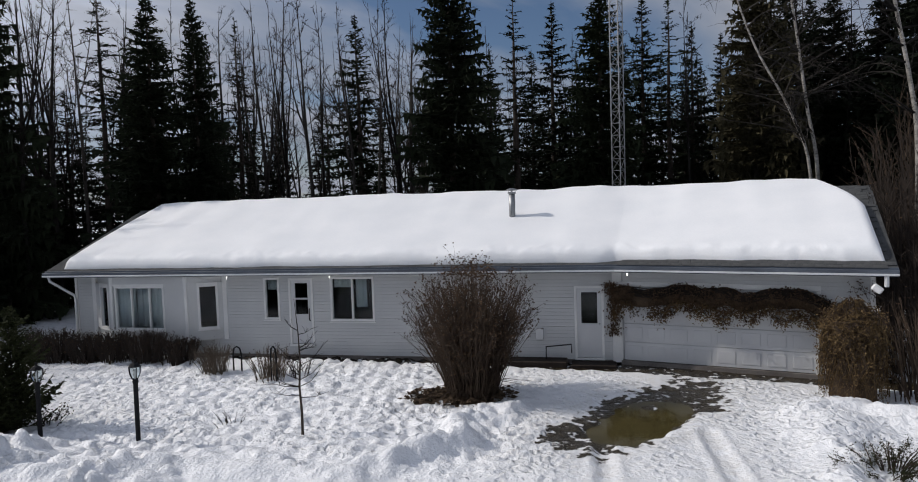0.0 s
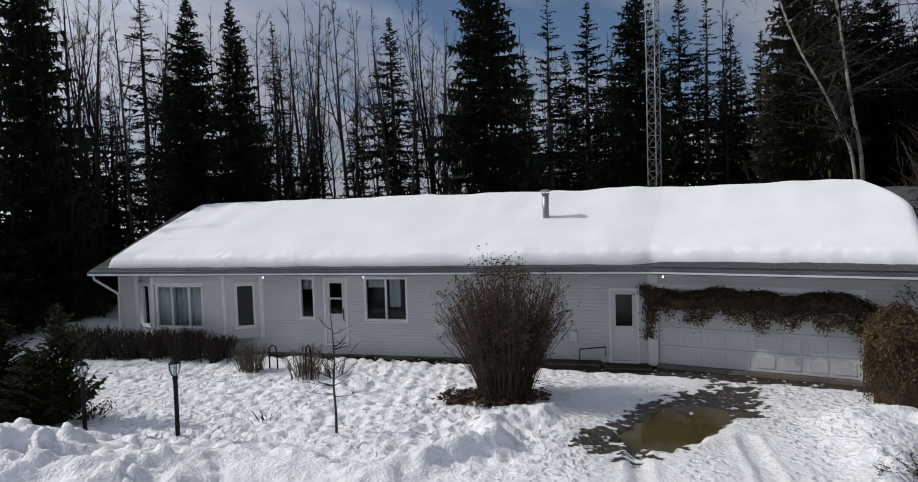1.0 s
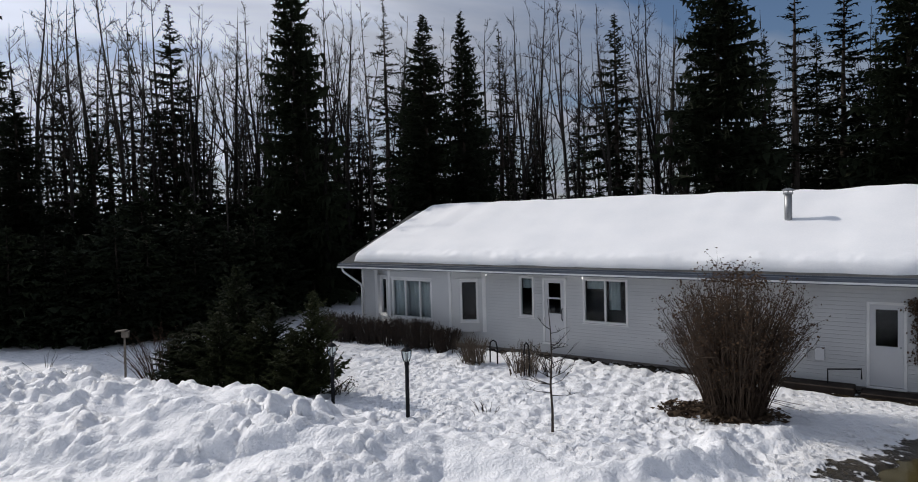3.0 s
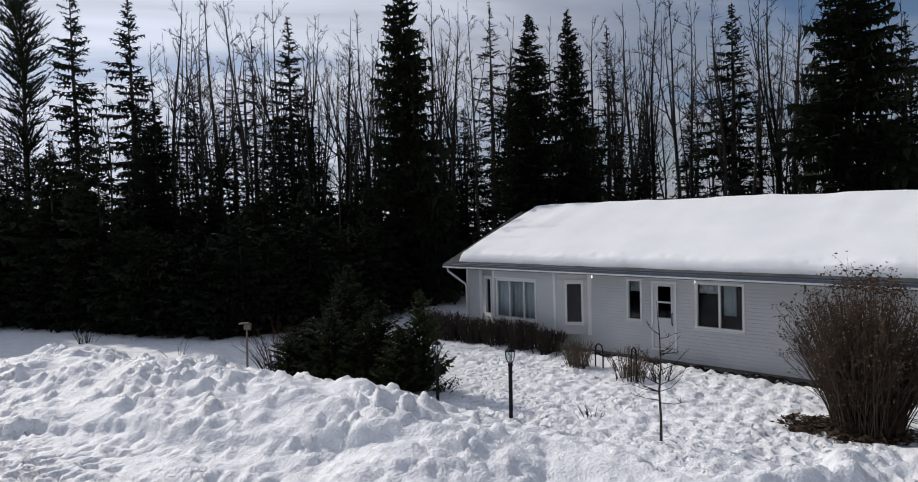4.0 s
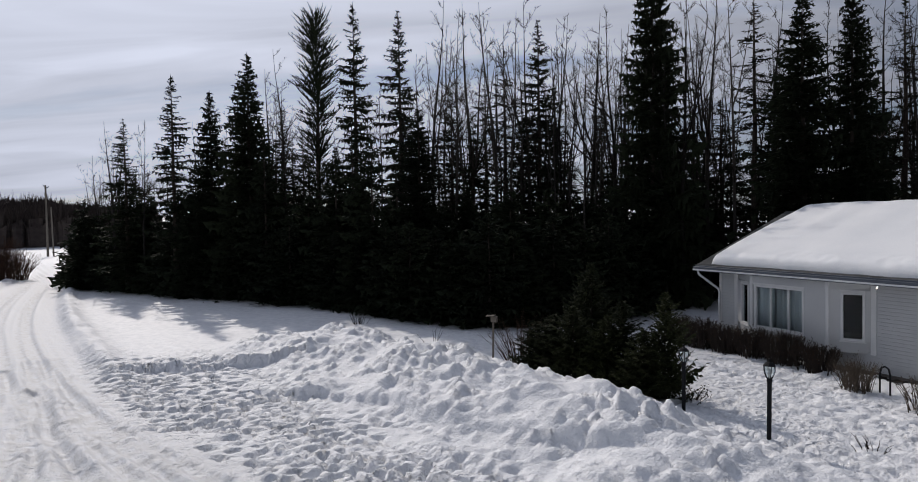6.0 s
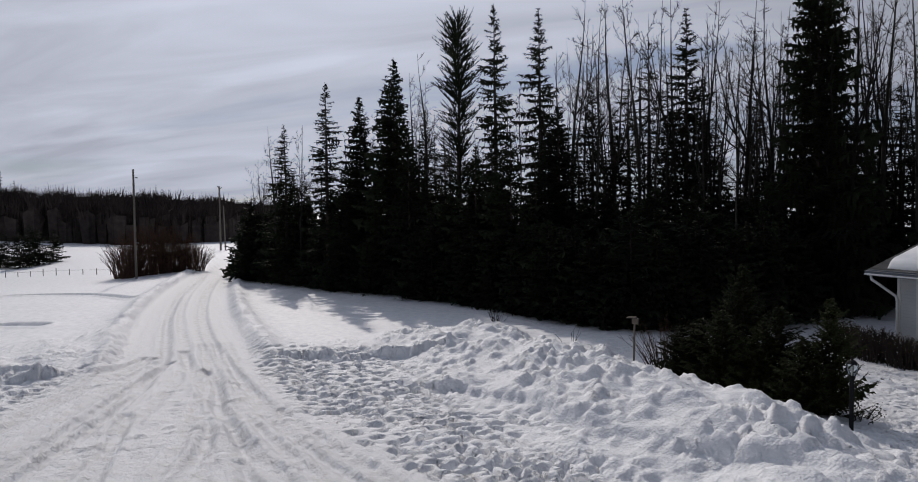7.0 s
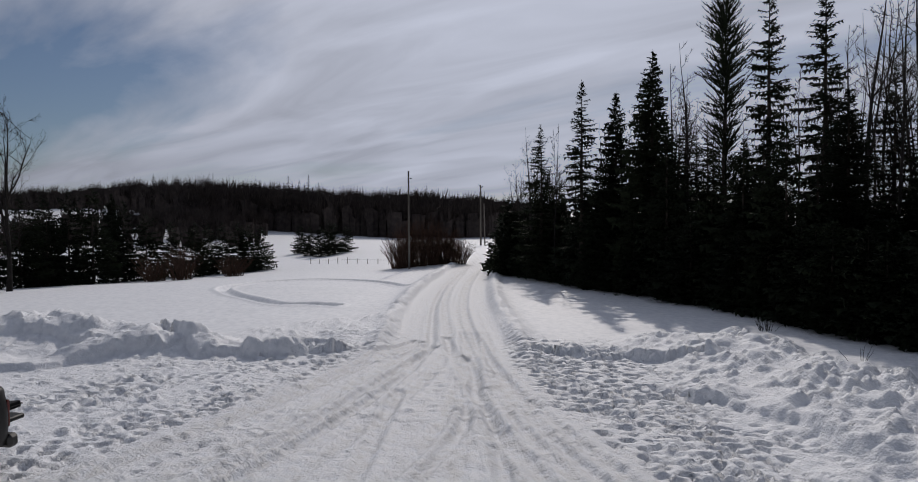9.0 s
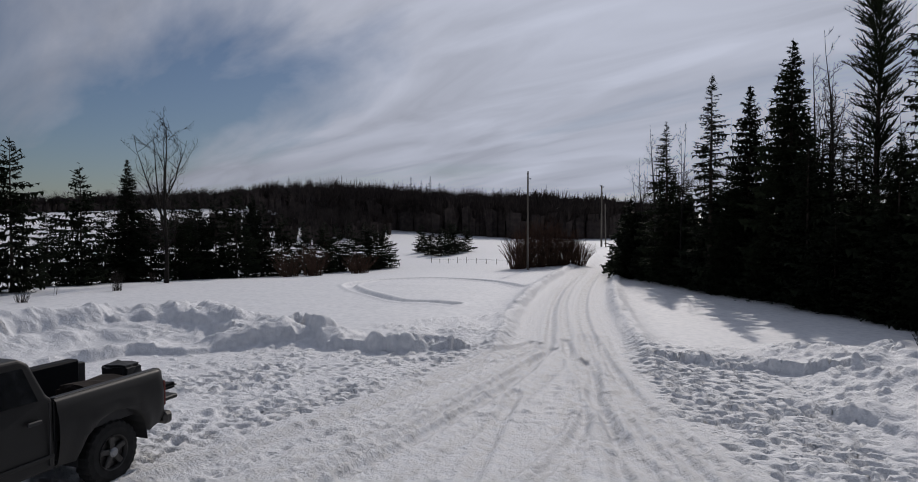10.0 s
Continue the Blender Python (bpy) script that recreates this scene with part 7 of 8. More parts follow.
shrub("thicket", "tall bare brown brush behind the garage", 17.2, 24.0, 166, 110, 1.2, 2.4, 9.0, "bush", 0.024, 9, 0.3, "dry_leaf", 0.06, "brush", "brush")
shrub("thicket", "tall bare brown brush beside the garage", 13.9, 17.0, 167, 110, 1.0, 1.9, 5.0, "bush", 0.018, 9, 0.3, "dry_leaf", 0.06, "brush", "brush")
shrub("thicket", "tall bare brown brush behind the garage", 15.5, 21.5, 165, 90, 1.2, 2.2, 8.0, "hedge", 0.022, 9, 0.3, "dry_leaf", 0.06, "brush", "brush")


def birch(points, r0, seed, label):
    """A leaning white-barked tree along the given spine."""
    x, y = points[0][0], points[0][1]
    ob = thing("birch_tree", label, "tree", pose(x, y, ground_at(x, y) - 0.1), "birches")
    rng = np.random.default_rng(seed)
    sp = [Vector((p[0] - x, p[1] - y, p[2])) for p in smooth_line(points, 5)]
    t = MB()
    n = len(sp)
    t.tube(sp, [max(0.02, r0 * (1 - i / n) ** 0.6) for i in range(n)], 8)
    part("trunk", t, M["bark_birch"], ob, "white peeling birch bark", smooth=True)
    b = MB()
    for k in range(46):
        i = int(rng.uniform(0.30, 0.97) * (n - 1))
        p = sp[i]
        a = rng.random() * 6.283
        ln = rng.uniform(1.2, 3.8)
        d = Vector((math.cos(a), math.sin(a), rng.uniform(0.2, 1.0))).normalized()
        pts = [p]
        for q in range(4):
            d = (d + Vector((rng.normal(0, 0.15), rng.normal(0, 0.15), -0.05 + rng.normal(0, 0.12)))).normalized()
            pts.append(pts[-1] + d * ln / 4)
        b.tube(pts, [0.035, 0.026, 0.018, 0.012, 0.005], 4, False)
        for w in range(9):
            j = rng.integers(1, 5)
            o = pts[j].lerp(pts[j - 1], rng.random())
            e = Vector((rng.normal(0, 0.6), rng.normal(0, 0.6), rng.normal(-0.1, 0.5))).normalized() + d
            m1 = o + e * 0.3
            m2 = m1 + (e + Vector((0, 0, -0.6))).normalized() * 0.45
            b.tube([o, m1, m2], [0.009, 0.007, 0.003], 3, False)
    part("limb_spread", b, M["bark_aspen"], ob, fix=False)


def on_ray(az, el, dist):
    x, y = polar(az, dist)
    return x, y, EYE + dist * math.tan(radians(el))


def ray_spine(dist, rows):
    """Points at one distance from a list of bearings and heights, with a foot on the ground."""
    pts = [on_ray(a, e, dist) for a, e in rows]
    x, y = pts[0][0], pts[0][1]
    return [(x, y, 0.0)] + pts


birch(ray_spine(28.6, [(-28.6, 1.5), (-27.2, 6.5), (-24.6, 12.0), (-22.9, 17.5), (-22.4, 22.0)]), 0.07, 81, "white birch leaning over behind the garage roof")
birch(ray_spine(28.8, [(-29.1, 1.5), (-28.4, 6.5), (-27.7, 12.0), (-26.9, 18.0), (-26.5, 24.0)]), 0.085, 82, "upright white birch behind the garage roof")
birch(ray_spine(26, [(-35.4, 3.0), (-34.9, 8.0), (-33.9, 14.0), (-33.2, 20.0), (-33.0, 26.0)]), 0.09, 83, "white birch at the side of the garage")


def tower():
    """Three-sided lattice mast behind the house."""
    x, y = polar(-14.05, 28.6)
    ob = thing("lattice_mast", "slim galvanised lattice radio mast behind the house", "mast", pose(x, y, ground_at(x, y), 0, 0, 25))
    R, top = 0.31, 19.5
    legs = [(R * math.cos(2.094 * k), R * math.sin(2.094 * k)) for k in range(3)]
    for lx, ly in legs:
        m = MB(); m.tube([(lx, ly, -0.2), (lx, ly, top)], 0.026, 6)
        part("leg", m, M["metal"], ob)
    for k in range(3):
        (ax, ay), (bx, by) = legs[k], legs[(k + 1) % 3]
        m = MB()
        z, flip = 0.3, False
        while z < top - 0.6:
            a, b = ((ax, ay), (bx, by)) if flip else ((bx, by), (ax, ay))
            m.tube([(a[0], a[1], z), (b[0], b[1], z + 0.5)], 0.013, 4)
            m.tube([(ax, ay, z), (bx, by, z)], 0.010, 4)
            z += 0.5
            flip = not flip
        part("bracing", m, M["metal"], ob)


tower()


def utility_pole(x, y, tall, lean, arm, thick):
    ob = thing("utility_pole", "weathered wooden utility pole at the snowy road", "pole", pose(x, y, ground_at(x, y) - 0.3, 0, lean, 0), "utility poles")
    m = MB(); m.tube([(0, 0, 0), (0, 0, tall * 0.5), (0, 0, tall + 0.3)], [thick, thick * 0.88, thick * 0.72], 10)
    part("shaft", m, M["wood_post"], ob)
    if arm:
        c = MB(); c.tube([(0, 0.15, tall - 0.2), (0, 0.45, tall + 0.1)], 0.06, 8); c.tube([(0, -0.1, tall), (0, -0.35, tall + 0.35)], 0.05, 8)
        part("insulator", c, M["dark_plastic"], ob)
        s = MB(); s.tube([(0.2, 0.75, 0), (0.1, 0.6, tall * 0.72)], [0.12, 0.09], 8)
        part("stub_pole", s, M["wood_post"], ob)
    else:
        c = MB(); c.box(-0.05, 0.05, 0.12, 0.32, tall - 0.45, tall - 0.35, 0.01)
        part("bracket", c, M["metal"], ob)


x, y = polar(91.78, 60.6); utility_pole(x, y, EYE + 60.6 * math.tan(radians(4.46)) - ground_at(x, y), 0.3, False, 0.105)
x, y = polar(85.42, 118); utility_pole(x, y, EYE + 118 * math.tan(radians(3.2)) - ground_at(x, y), 0, True, 0.17)
for i, (az, d, h) in enumerate(((91.9, 63, 4.9), (90.9, 64, 5.5), (89.9, 65, 5.2), (89.0, 66, 4.6), (88.2, 66, 3.9), (92.6, 62, 3.8), (87.4, 67, 3.0))):
    x, y = polar(az, d)
    shrub("willow_clump", "bare reddish willow clump beside the road", x, y, 170 + i, 120, 0.8, 1.9, h, "twig_red", 0.020, 9, 0.0, "dry_leaf", 0.05, "willow", "willows", shy=0.5)


def fence():
    ob = thing("wire_fence", "low wire fence with thin posts across the field", "fence", pose(0, 0, 0))
    a, b = Vector((-77.0, -14.0, 0)), Vector((-66.5, -3.0, 0))
    tops = []
    for k in range(10):
        p = a.lerp(b, k / 9)
        z = ground_at(p.x, p.y)
        m = MB(); m.tube([(p.x, p.y, z - 0.3), (p.x, p.y, z + 0.62 + 0.1 * math.sin(k * 5))], 0.035, 5)
        part("fence_post", m, M["wood_post"], ob)
        tops.append((p.x, p.y, z + 0.45))
    w = MB(); w.tube(tops, 0.012, 3)
    part("wire", w, M["metal"], ob)


fence()


# ---- fittings on the house ----
def roof_vent():
    out = -2.0
    s = s_of(-4.78, 0, out)
    ob = thing("roof_vent", "grey metal chimney pipe with cap rising from roof snow", "vent pipe", HOUSE @ Matrix.Translation((s, out, roof_z(out))))
    p = MB(); p.tube([(0, 0, -0.05), (0, 0, 1.05)], 0.10, 14)
    part("pipe", p, M["metal"], ob, smooth=True)
    c = MB(); c.tube([(0, 0, 1.02), (0, 0, 1.08)], 0.13, 14); c.tube([(0, 0, 1.12), (0, 0, 1.16), (0, 0, 1.20)], [0.165, 0.165, 0.06], 14)
    for k in range(4):
        a = k * 1.57
        c.tube([(0.11 * math.cos(a), 0.11 * math.sin(a), 1.05), (0.11 * math.cos(a), 0.11 * math.sin(a), 1.14)], 0.01, 4)
    part("cap", c, M["metal"], ob)


roof_vent()
d = MB()
d.tube([(S_LEFT - 0.42, OVER + 0.07, EAVE_Z - 0.15), (S_LEFT - 0.40, OVER + 0.06, EAVE_Z - 0.30), (S_LEFT - 0.02, 0.10, EAVE_Z - 0.85), (S_LEFT + 0.0, 0.075, EAVE_Z - 1.0), (S_LEFT + 0.0, 0.075, 0.15)], 0.042, 8)
part("downspout", d, M["gutter_white"], house, "white metal downspout", smooth=True)
d = MB()
d.tube([(S_RIGHT + 0.18, OVER + 0.07, EAVE_Z - 0.15), (S_RIGHT + 0.18, OVER + 0.07, EAVE_Z - 0.42)], 0.05, 8)
d.move(TO_2)
part("outlet", d, M["gutter_white"], house, "white gutter outlet")


def bulb_mat():
    m = bpy.data.materials.new("lit_bulb")
    m.use_nodes = True
    b = m.node_tree.nodes["Principled BSDF"]
    b.inputs["Emission Color"].default_value = (1, 0.95, 0.85, 1)
    b.inputs["Emission Strength"].default_value = 4.0
    return m


M["bulb"] = bulb_mat()
for s, m, o in ((s_of(19.95, 0, 0.3), Matrix(), 0.3), (s_of(11.5, 0, 0.3), Matrix(), 0.3), (s_of(-14.55, 1, 0.3), TO_2, 0.3)):
    ob = thing("soffit_lamp", "small lit flood lamp under the eave", "lamp", HOUSE @ m @ Matrix.Translation((s, o, EAVE_Z - 0.167)), "soffit lamps")
    f = MB(); f.tube([(0, 0, 0), (0, 0, -0.03), (0.01, 0.03, -0.09)], [0.05, 0.045, 0.03], 8)
    part("socket", f, M["trim"], ob)
    f = MB(); f.tube([(0.01, 0.03, -0.09), (0.012, 0.045, -0.12), (0.014, 0.055, -0.15)], [0.012, 0.018, 0.009], 8)
    part("bulb", f, M["bulb"], ob)

# boxes, hand rail and step near the side door
for s, w, z, h in ((s_of(-5.6), 0.16, 0.62, 0.26), (s_of(-6.6), 0.22, 0.60, 0.32)):
    b = MB(); b.box(s, s + w, 0.016, 0.10, z, z + h, 0.008)
    single("meter_box", b, M["door"], "small grey utility box on the siding", "utility box", HOUSE, "utility boxes")
r = MB(); s = s_of(-7.5)
r.tube([(s, 0.25, -0.05), (s, 0.25, 0.42), (s + 0.72, 0.25, 0.50), (s + 0.72, 0.25, 0.25)], 0.02, 6)
single("hand_rail", r, M["black"], "low bent dark metal rail beside the side door", "rail", HOUSE)
st = MB(); st.box(s_of(-4.4), s_of(-9.3), 0.02, 0.60, -0.25, 0.07, 0.02); 
single("timber_edging", st, M["hedge"], "dark damp timber edging along the wall", "edging", HOUSE)
st = MB(); st.box(DOOR_2[0] - 0.1, DOOR_2[1] + 0.3, 0.04, 0.6, -0.25, -0.01, 0.015)
single("door_step", st, M["hedge"], "dark wet step before the side door", "step", HOUSE)
fd = MB(); fd.box(-0.10, 0.10, -0.06, 0.06, -0.07, 0.07, 0.025)
single("hanging_feeder", fd, M["trim"], "white plastic feeder tilted on the vine", "bird feeder", Matrix.Translation(on_ray(-33.0, -7.4, 15.4)) @ Matrix.Rotation(radians(-30), 4, "Z") @ Matrix.Rotation(radians(38), 4, "Y"))

# curtains behind the bay and the other windows
def curtain(s0, s1, z0, z1, out, seed, m=None, mat="curtain", label="pale gathered curtain behind the glass"):
    c = MB()
    rng = np.random.default_rng(seed)
    n = max(12, int((s1 - s0) / 0.03))
    ph = rng.random() * 6
    top = [(s0 + (s1 - s0) * i / n, out + 0.03 * math.sin(i * 0.9 + ph) + 0.012 * math.sin(i * 2.3), z1) for i in range(n + 1)]
    low = [(p[0], p[1] * 1.0 + 0.01 * math.sin(i), z0) for i, p in enumerate(top)]
    c.grid([low, top])
    ob = new("curtain", c.mesh("curtain", M[mat], True))
    ob.matrix_world = HOUSE @ (m or Matrix())
    sol = ob.modifiers.new("thick", "SOLIDIFY"); sol.thickness = 0.006
    tagged(ob, label, "curtain", "curtains")


l0, l1, r1, r0, dd = BAY
curtain(l1 + 0.14, l1 + 0.80, 0.9, 2.26, dd - 0.13, 1)
curtain(l1 + 1.55, l1 + 2.05, 0.9, 2.26, dd - 0.13, 2)
curtain(l1 + 0.75, l1 + 1.55, 0.9, 2.26, dd - 0.30, 3, None, "curtain", "sheer pale curtain hanging in folds")
curtain(WIN_D[0] + 0.06, WIN_D[0] + 0.62, 2.12, 2.42, -0.18, 4, None, "curtain", "short gathered pale valance")
curtain((WIN_D[0] + WIN_D[1]) / 2 + 0.05, WIN_D[1] - 0.3, 1.5, 2.42, -0.2, 5)
curtain(WIN_C[0] + 0.05, WIN_C[1] - 0.05, 2.05, 2.42, -0.18, 6, None, "curtain", "short gathered pale valance")

for az, dist, tall, seed in ((110.6, 61, 3.4, 191), (112.6, 61.5, 2.8, 192), (106.6, 64, 2.4, 193)):
    x, y = polar(az, dist)
    shrub("willow_clump", "bare reddish willow brush before the field spruces", x, y, seed, 90, 0.8, 1.9, tall, "twig_red", 0.020, 8, 0.0, "dry_leaf", 0.05, "willow", "willows", shy=0.5)

# ---- pickup truck ----
def truck():
    """Parked pickup; x runs to the tailgate, y to the near side, z up from the ground."""
    u = Vector((-0.985, 0.172, 0)).normalized()
    n = Vector((0.172, 0.985, 0)).normalized()
    o = Vector((-9.56, -6.965, 0.0))
    g = ground_at(-9.4, -7.3) - 0.03
    ob = thing("pickup_truck", "dull dark grey pickup truck with loaded open bed parked on snow", "truck",
               Matrix(((u.x, n.x, 0, o.x), (u.y, n.y, 0, o.y), (0, 0, 1, g), (0, 0, 0, 1))))
    W = 2.05                                                   # width; the near side is y = 0

    # bed sides: a curved skin with the wheel arch cut out
    def bed_side(far):
        mb = MB()
        cols = 44
        x0, x1 = -1.02, 1.12
        prof = [(0.62, -0.06), (0.80, -0.01), (1.00, 0.015), (1.20, 0.02), (1.38, 0.0), (1.46, -0.03), (1.58, -0.05), (1.63, -0.10), (1.63, -0.22)]
        rows = []
        for z, y in prof:
            row = []
            for i in range(cols + 1):
                x = x0 + (x1 - x0) * i / cols
                arch = math.sqrt(max(0.0, 0.70 ** 2 - x * x)) + 0.50 if abs(x) < 0.70 else 0.0
                zz = max(z, min(arch, 1.22))
                lift = 0.10 * max(0.0, (x - 0.6) / 0.5) ** 1.5 if z < 0.75 else 0.0
                flare = 0.045 * math.exp(-((math.hypot(x, zz - 0.50) - 0.75) / 0.09) ** 2)
                end = -0.05 * max(0.0, (x - 0.98) / 0.14) ** 2
                yy = y + flare + end
                row.append((x, -W - yy + 0.0 if far else yy, zz + lift))
            rows.append(row)
        mb.grid(rows)
        return mb
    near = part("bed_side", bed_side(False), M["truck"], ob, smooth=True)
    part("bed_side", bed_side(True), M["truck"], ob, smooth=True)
    ring = []
    for i in range(15):
        a = math.pi * i / 14
        ring.append((0.70 * math.cos(a), 0.50 + 0.70 * math.sin(a)))
    for yy0, yy1 in ((-0.02, -0.5), (-W + 0.02, -W + 0.5)):
        well = MB()
        well.grid([[(x, yy0, z) for x, z in ring], [(x, yy1, z) for x, z in ring]])
        well.add([(x, yy1, z) for x, z in ring], [tuple(range(15))])
        part("wheel_well", well, M["dark_plastic"], ob)
    fl = MB(); fl.box(-1.0, 1.05, -W + 0.22, -0.22, 0.98, 1.03, 0.01)
    fl.box(-1.0, 1.1, -W + 0.10, -W + 0.22, 0.98, 1.625, 0.01); fl.box(-1.0, 1.1, -0.22, -0.10, 0.98, 1.625, 0.01)
    fl.box(-1.02, -0.96, -W + 0.10, -0.10, 0.7, 1.60, 0.01)
    part("bed_liner", fl, M["dark_plastic"], ob)
    for ya in (-0.225, -W + 0.105):
        rail = MB(); rail.box(-1.0, 1.08, ya, ya + 0.12, 1.628, 1.642, 0.006)
        part("rail_cap", rail, M["truck"], ob)
    # lowered tailgate and what hangs out over it
    tg = MB(); tg.box(1.12, 1.60, -W + 0.16, -0.16, 0.98, 1.06, 0.02, m=Matrix.Translation((0, 0, 0)))
    part("tailgate", tg, M["truck"], ob)
    bp = MB(); bp.box(1.10, 1.30, -W + 0.02, 0.0, 0.62, 0.84, 0.05)
    part("rear_bumper", bp, M["rim"], ob, "dull metal rear bumper")
    for yy in (-0.075, -W + 0.01):
        tl = MB(); tl.box(1.085, 1.135, yy, yy + 0.065, 0.98, 1.42, 0.015)
        part("tail_light", tl, M["red_lens"], ob, "red tail light")
    # wheels
    for x, yy in ((0.0, 0), (0.0, 1), (-3.65, 0), (-3.65, 1)):
        y0, y1 = (-0.34, -0.03) if not yy else (-W + 0.03, -W + 0.34)
        outer, inner = (y1, y0) if not yy else (y0, y1)
        ty = MB()
        n = 52
        prof = [(0.28, y0 + 0.02), (0.40, y0), (0.475, y0 + 0.02), (0.495, y0 + 0.06), (0.495, y1 - 0.06), (0.475, y1 - 0.02), (0.40, y1), (0.28, y1 - 0.02)]
        rows = []
        for r, y in prof:
            rows.append([((r + (0.026 if (k % 2 and r > 0.43) else 0)) * math.cos(2 * math.pi * k / n) + x, y, (r + (0.026 if (k % 2 and r > 0.43) else 0)) * math.sin(2 * math.pi * k / n) + 0.495) for k in range(n + 1)])
        ty.grid(rows)
        wheel = part("wheel", ty, M["rubber"], ob, "knobbly black tyre")
        s = 1 if not yy else -1
        rm = MB()
        rows = []
        for r, dy in ((0.285, 0.0), (0.27, -0.01), (0.25, -0.05), (0.245, -0.07)):
            rows.append([(r * math.cos(2 * math.pi * k / 30) + x, outer + s * dy, r * math.sin(2 * math.pi * k / 30) + 0.495) for k in range(31)])
        rm.grid(rows)
        rm.add([(0.25 * math.cos(2 * math.pi * k / 30) + x, outer - s * 0.09, 0.25 * math.sin(2 * math.pi * k / 30) + 0.495) for k in range(30)], [tuple(range(30))])
        part("rim", rm, M["rim"], wheel, "dirty grey alloy rim", smooth=False)
        for k in range(5):
            a = 2 * math.pi * k / 5 + 0.4
            sp = MB()
            m = Matrix.Translation((x, outer - s * 0.045, 0.495)) @ Matrix.Rotation(-a, 4, "Y")
            sp.box(0.06, 0.262, -0.03, 0.03, -0.048, 0.048, 0.015, m=m)
            part("spoke", sp, M["rim"], wheel)
        hb = MB(); hb.tube([(x, outer - s * 0.08, 0.495), (x, outer - s * 0.01, 0.495), (x, outer + s * 0.02, 0.495)], [0.085, 0.08, 0.05], 12)
        part("hub_cap", hb, M["metal"], wheel)
    # cab: an outline seen from the side, narrowed towards the roof
    out = [(-1.06, 0.62), (-1.06, 1.66), (-1.14, 1.72), (-1.32, 2.22), (-1.46, 2.30), (-2.75, 2.30), (-2.95, 2.24), (-3.55, 1.66), (-3.60, 1.56), (-3.60, 0.62)]
    cab = MB()

    def inset(z):
        return 0.02 if z < 1.5 else 0.02 + 0.20 * (z - 1.5) / 0.8
    k = len(out)
    cab.add([(x, -inset(z), z) for x, z in out] + [(x, -W + inset(z), z) for x, z in out], [tuple(range(k)), tuple(range(2 * k - 1, k - 1, -1))] + [(i, i + k, (i + 1) % k + k, (i + 1) % k) for i in range(k)])
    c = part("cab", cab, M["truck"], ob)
    bev = c.modifiers.new("soft", "BEVEL"); bev.width, bev.segments = 0.05, 3
    for x0, x1 in ((-2.20, -1.42), (-3.10, -2.28)):
        gl = MB()
        za, zb = 1.68, 2.17
        gl.add([(x0, -inset(za) + 0.006, za), (x1 + 0.12 * (x1 > -2), -inset(za) + 0.006, za), (x1 - 0.02, -inset(zb) + 0.006, zb), (x0 + (0.30 if x0 < -3 else 0.0), -inset(zb) + 0.006, zb)], [(0, 1, 2, 3)])
        e = [(p[0], p[1] - 0.012, p[2]) for p in gl.v]
        gl.add(e, [(3, 2, 1, 0)])
        part("side_window", gl, M["dark_glass"], ob, "dark side glass")
    rw = MB(); rw.box(-1.335, -1.325, -W + 0.45, -0.45, -0.02, 0.42, m=Matrix.Translation((0.135, 0, 1.75)))
    part("rear_window", rw, M["dark_glass"], ob)
    for x in (-2.24, -1.16):
        sm = MB(); sm.box(x - 0.008, x + 0.008, -0.022, -0.008, 0.70, 1.62)
        part("door_gap", sm, M["dark_plastic"], ob)
    dh = MB(); dh.box(-1.52, -1.30, -0.02, 0.025, 1.36, 1.42, 0.012)
    part("door_handle", dh, M["dark_plastic"], ob)
    mo = MB(); mo.box(-3.58, -1.10, -0.022, 0.008, 0.80, 0.86, 0.01)
    part("side_moulding", mo, M["truck"], ob)
    hood = MB(); hood.box(-4.95, -3.58, -W + 0.06, -0.06, 0.66, 1.58, 0.12)
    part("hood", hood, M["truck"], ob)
    fr = MB(); fr.box(-4.7, 1.15, -W + 0.5, -0.5, 0.45, 0.66, 0.03)
    part("chassis", fr, M["black"], ob)
    return ob


M["dark_glass"] = make_mat("tinted_car_glass", (0.006, 0.007, 0.008), (0.014, 0.015, 0.016), 2.0, (0.03, 0.06), 0.0, 20)
TRUCK = truck()


def cargo(name, label, category, mb, mat):
    single(name, mb, M[mat], label, category, TRUCK.matrix_world.copy())


def rough_block(x0, x1, y0, y1, z0, z1, seed, amp=0.03):
    bm = bmesh.new()
    bmesh.ops.create_cube(bm, size=1, matrix=Matrix.LocRotScale(((x0 + x1) / 2, (y0 + y1) / 2, (z0 + z1) / 2), None, (x1 - x0, y1 - y0, z1 - z0)))
    bmesh.ops.bevel(bm, geom=bm.edges[:], offset=0.05, segments=2, affect="EDGES")
    bmesh.ops.subdivide_edges(bm, edges=bm.edges[:], cuts=2, use_grid_fill=True)
    mb = MB()
    for v in bm.verts:
        v.co += noise.noise_vector(v.co * 7 + Vector((seed, 0, 0))) * amp
    bm.verts.index_update()
    mb.add([v.co for v in bm.verts], [[v.index for v in f.verts] for f in bm.faces])
    bm.free()
    return mb


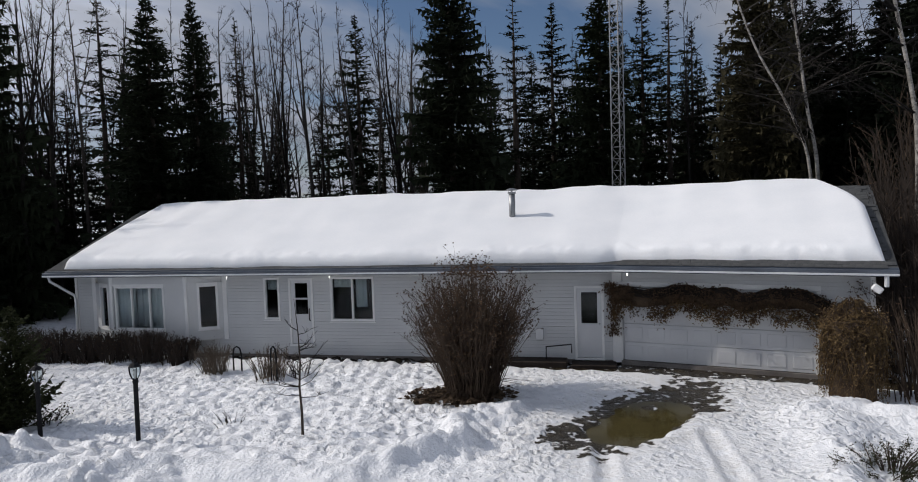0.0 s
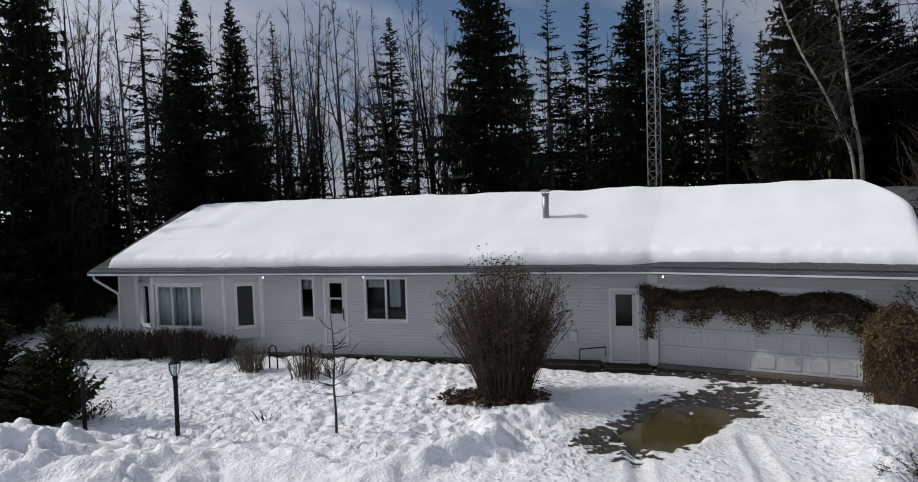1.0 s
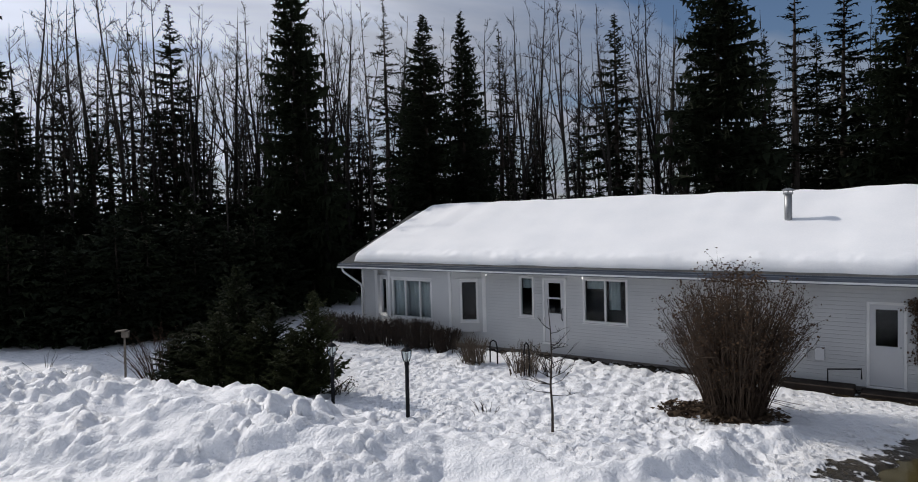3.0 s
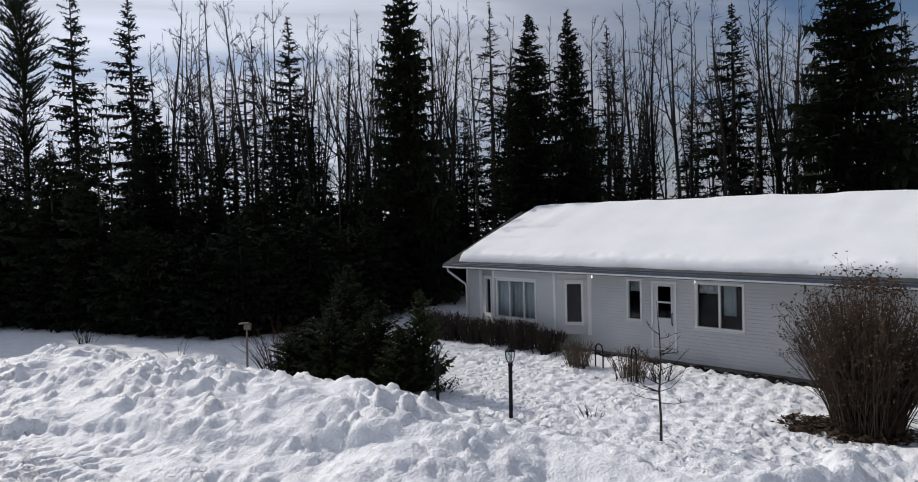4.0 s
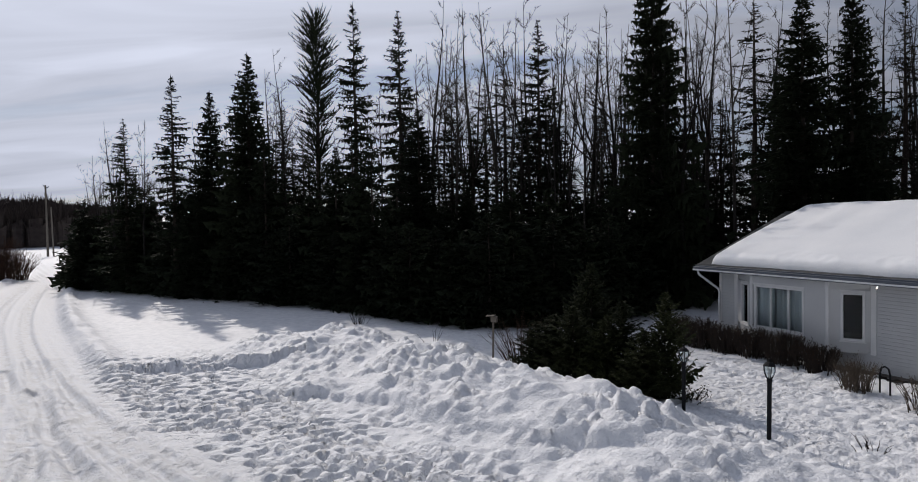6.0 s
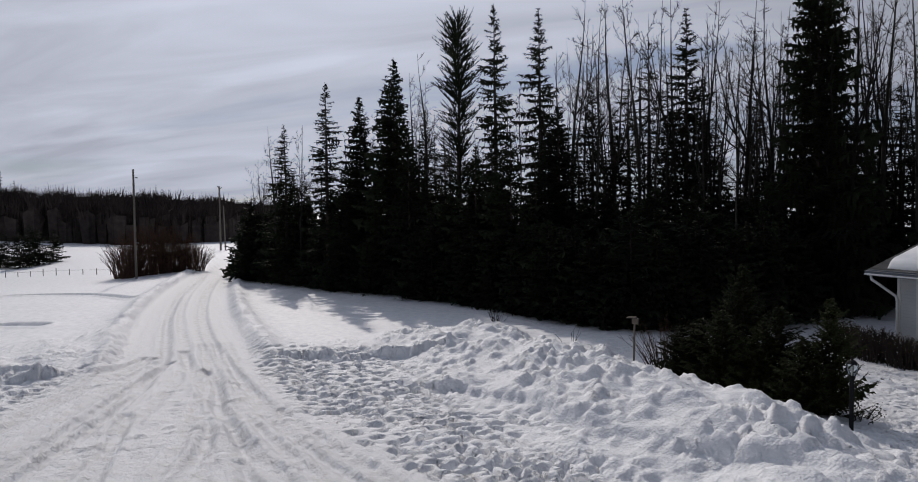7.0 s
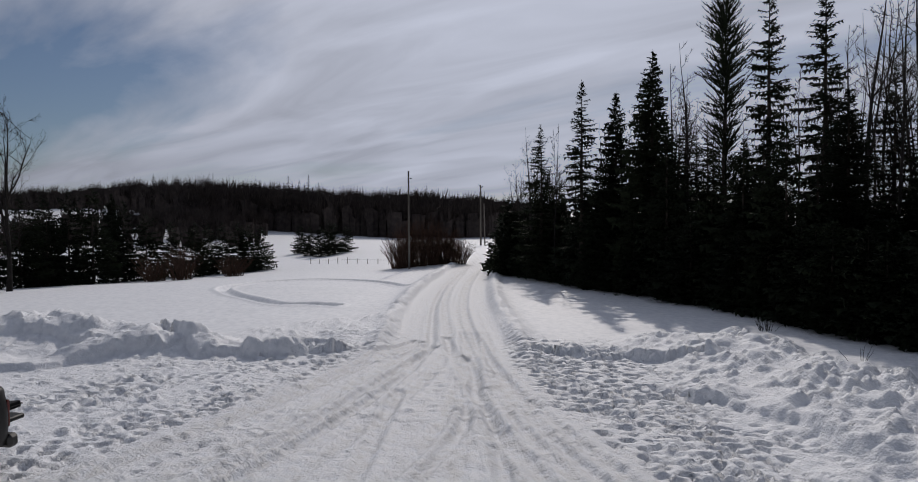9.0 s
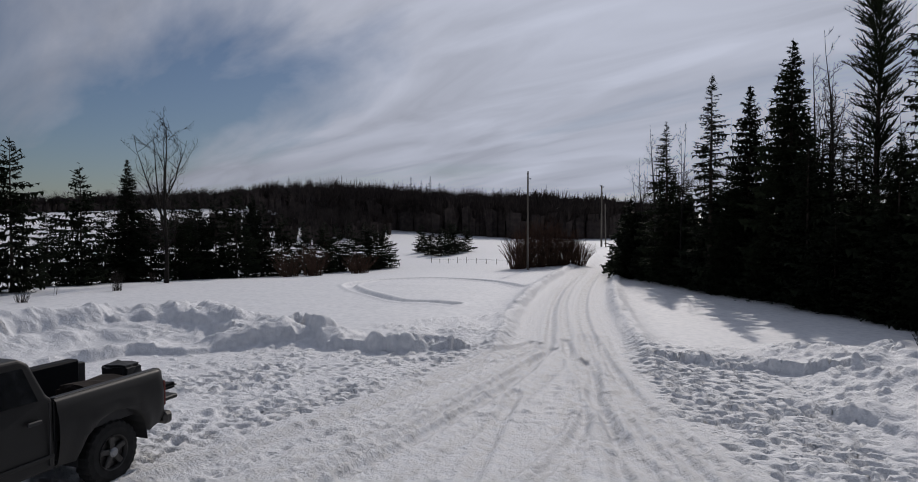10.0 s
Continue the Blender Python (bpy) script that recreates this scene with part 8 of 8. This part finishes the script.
tank = MB()
tank.box(-0.93, 0.70, -1.78, -1.52, 1.035, 1.79, 0.03)
cargo("fuel_tank", "black metal slip tank standing in the truck bed", "tank", tank, "black")
cargo("cargo_box", "black lumpy bundle on the load in the bed", "bundle", rough_block(1.0, 1.42, -1.40, -0.80, 1.062, 1.64, 3, 0.05), "dark_plastic")
cargo("firewood_load", "brown heap of wood and tools in the bed", "firewood", rough_block(-0.1, 0.85, -1.2, -0.30, 1.035, 1.50, 8, 0.12), "hedge")
cargo("ramp_plank", "dark planks jutting out over the lowered tailgate", "plank", rough_block(0.4, 1.95, -0.75, -0.45, 1.065, 1.17, 5, 0.015), "black")
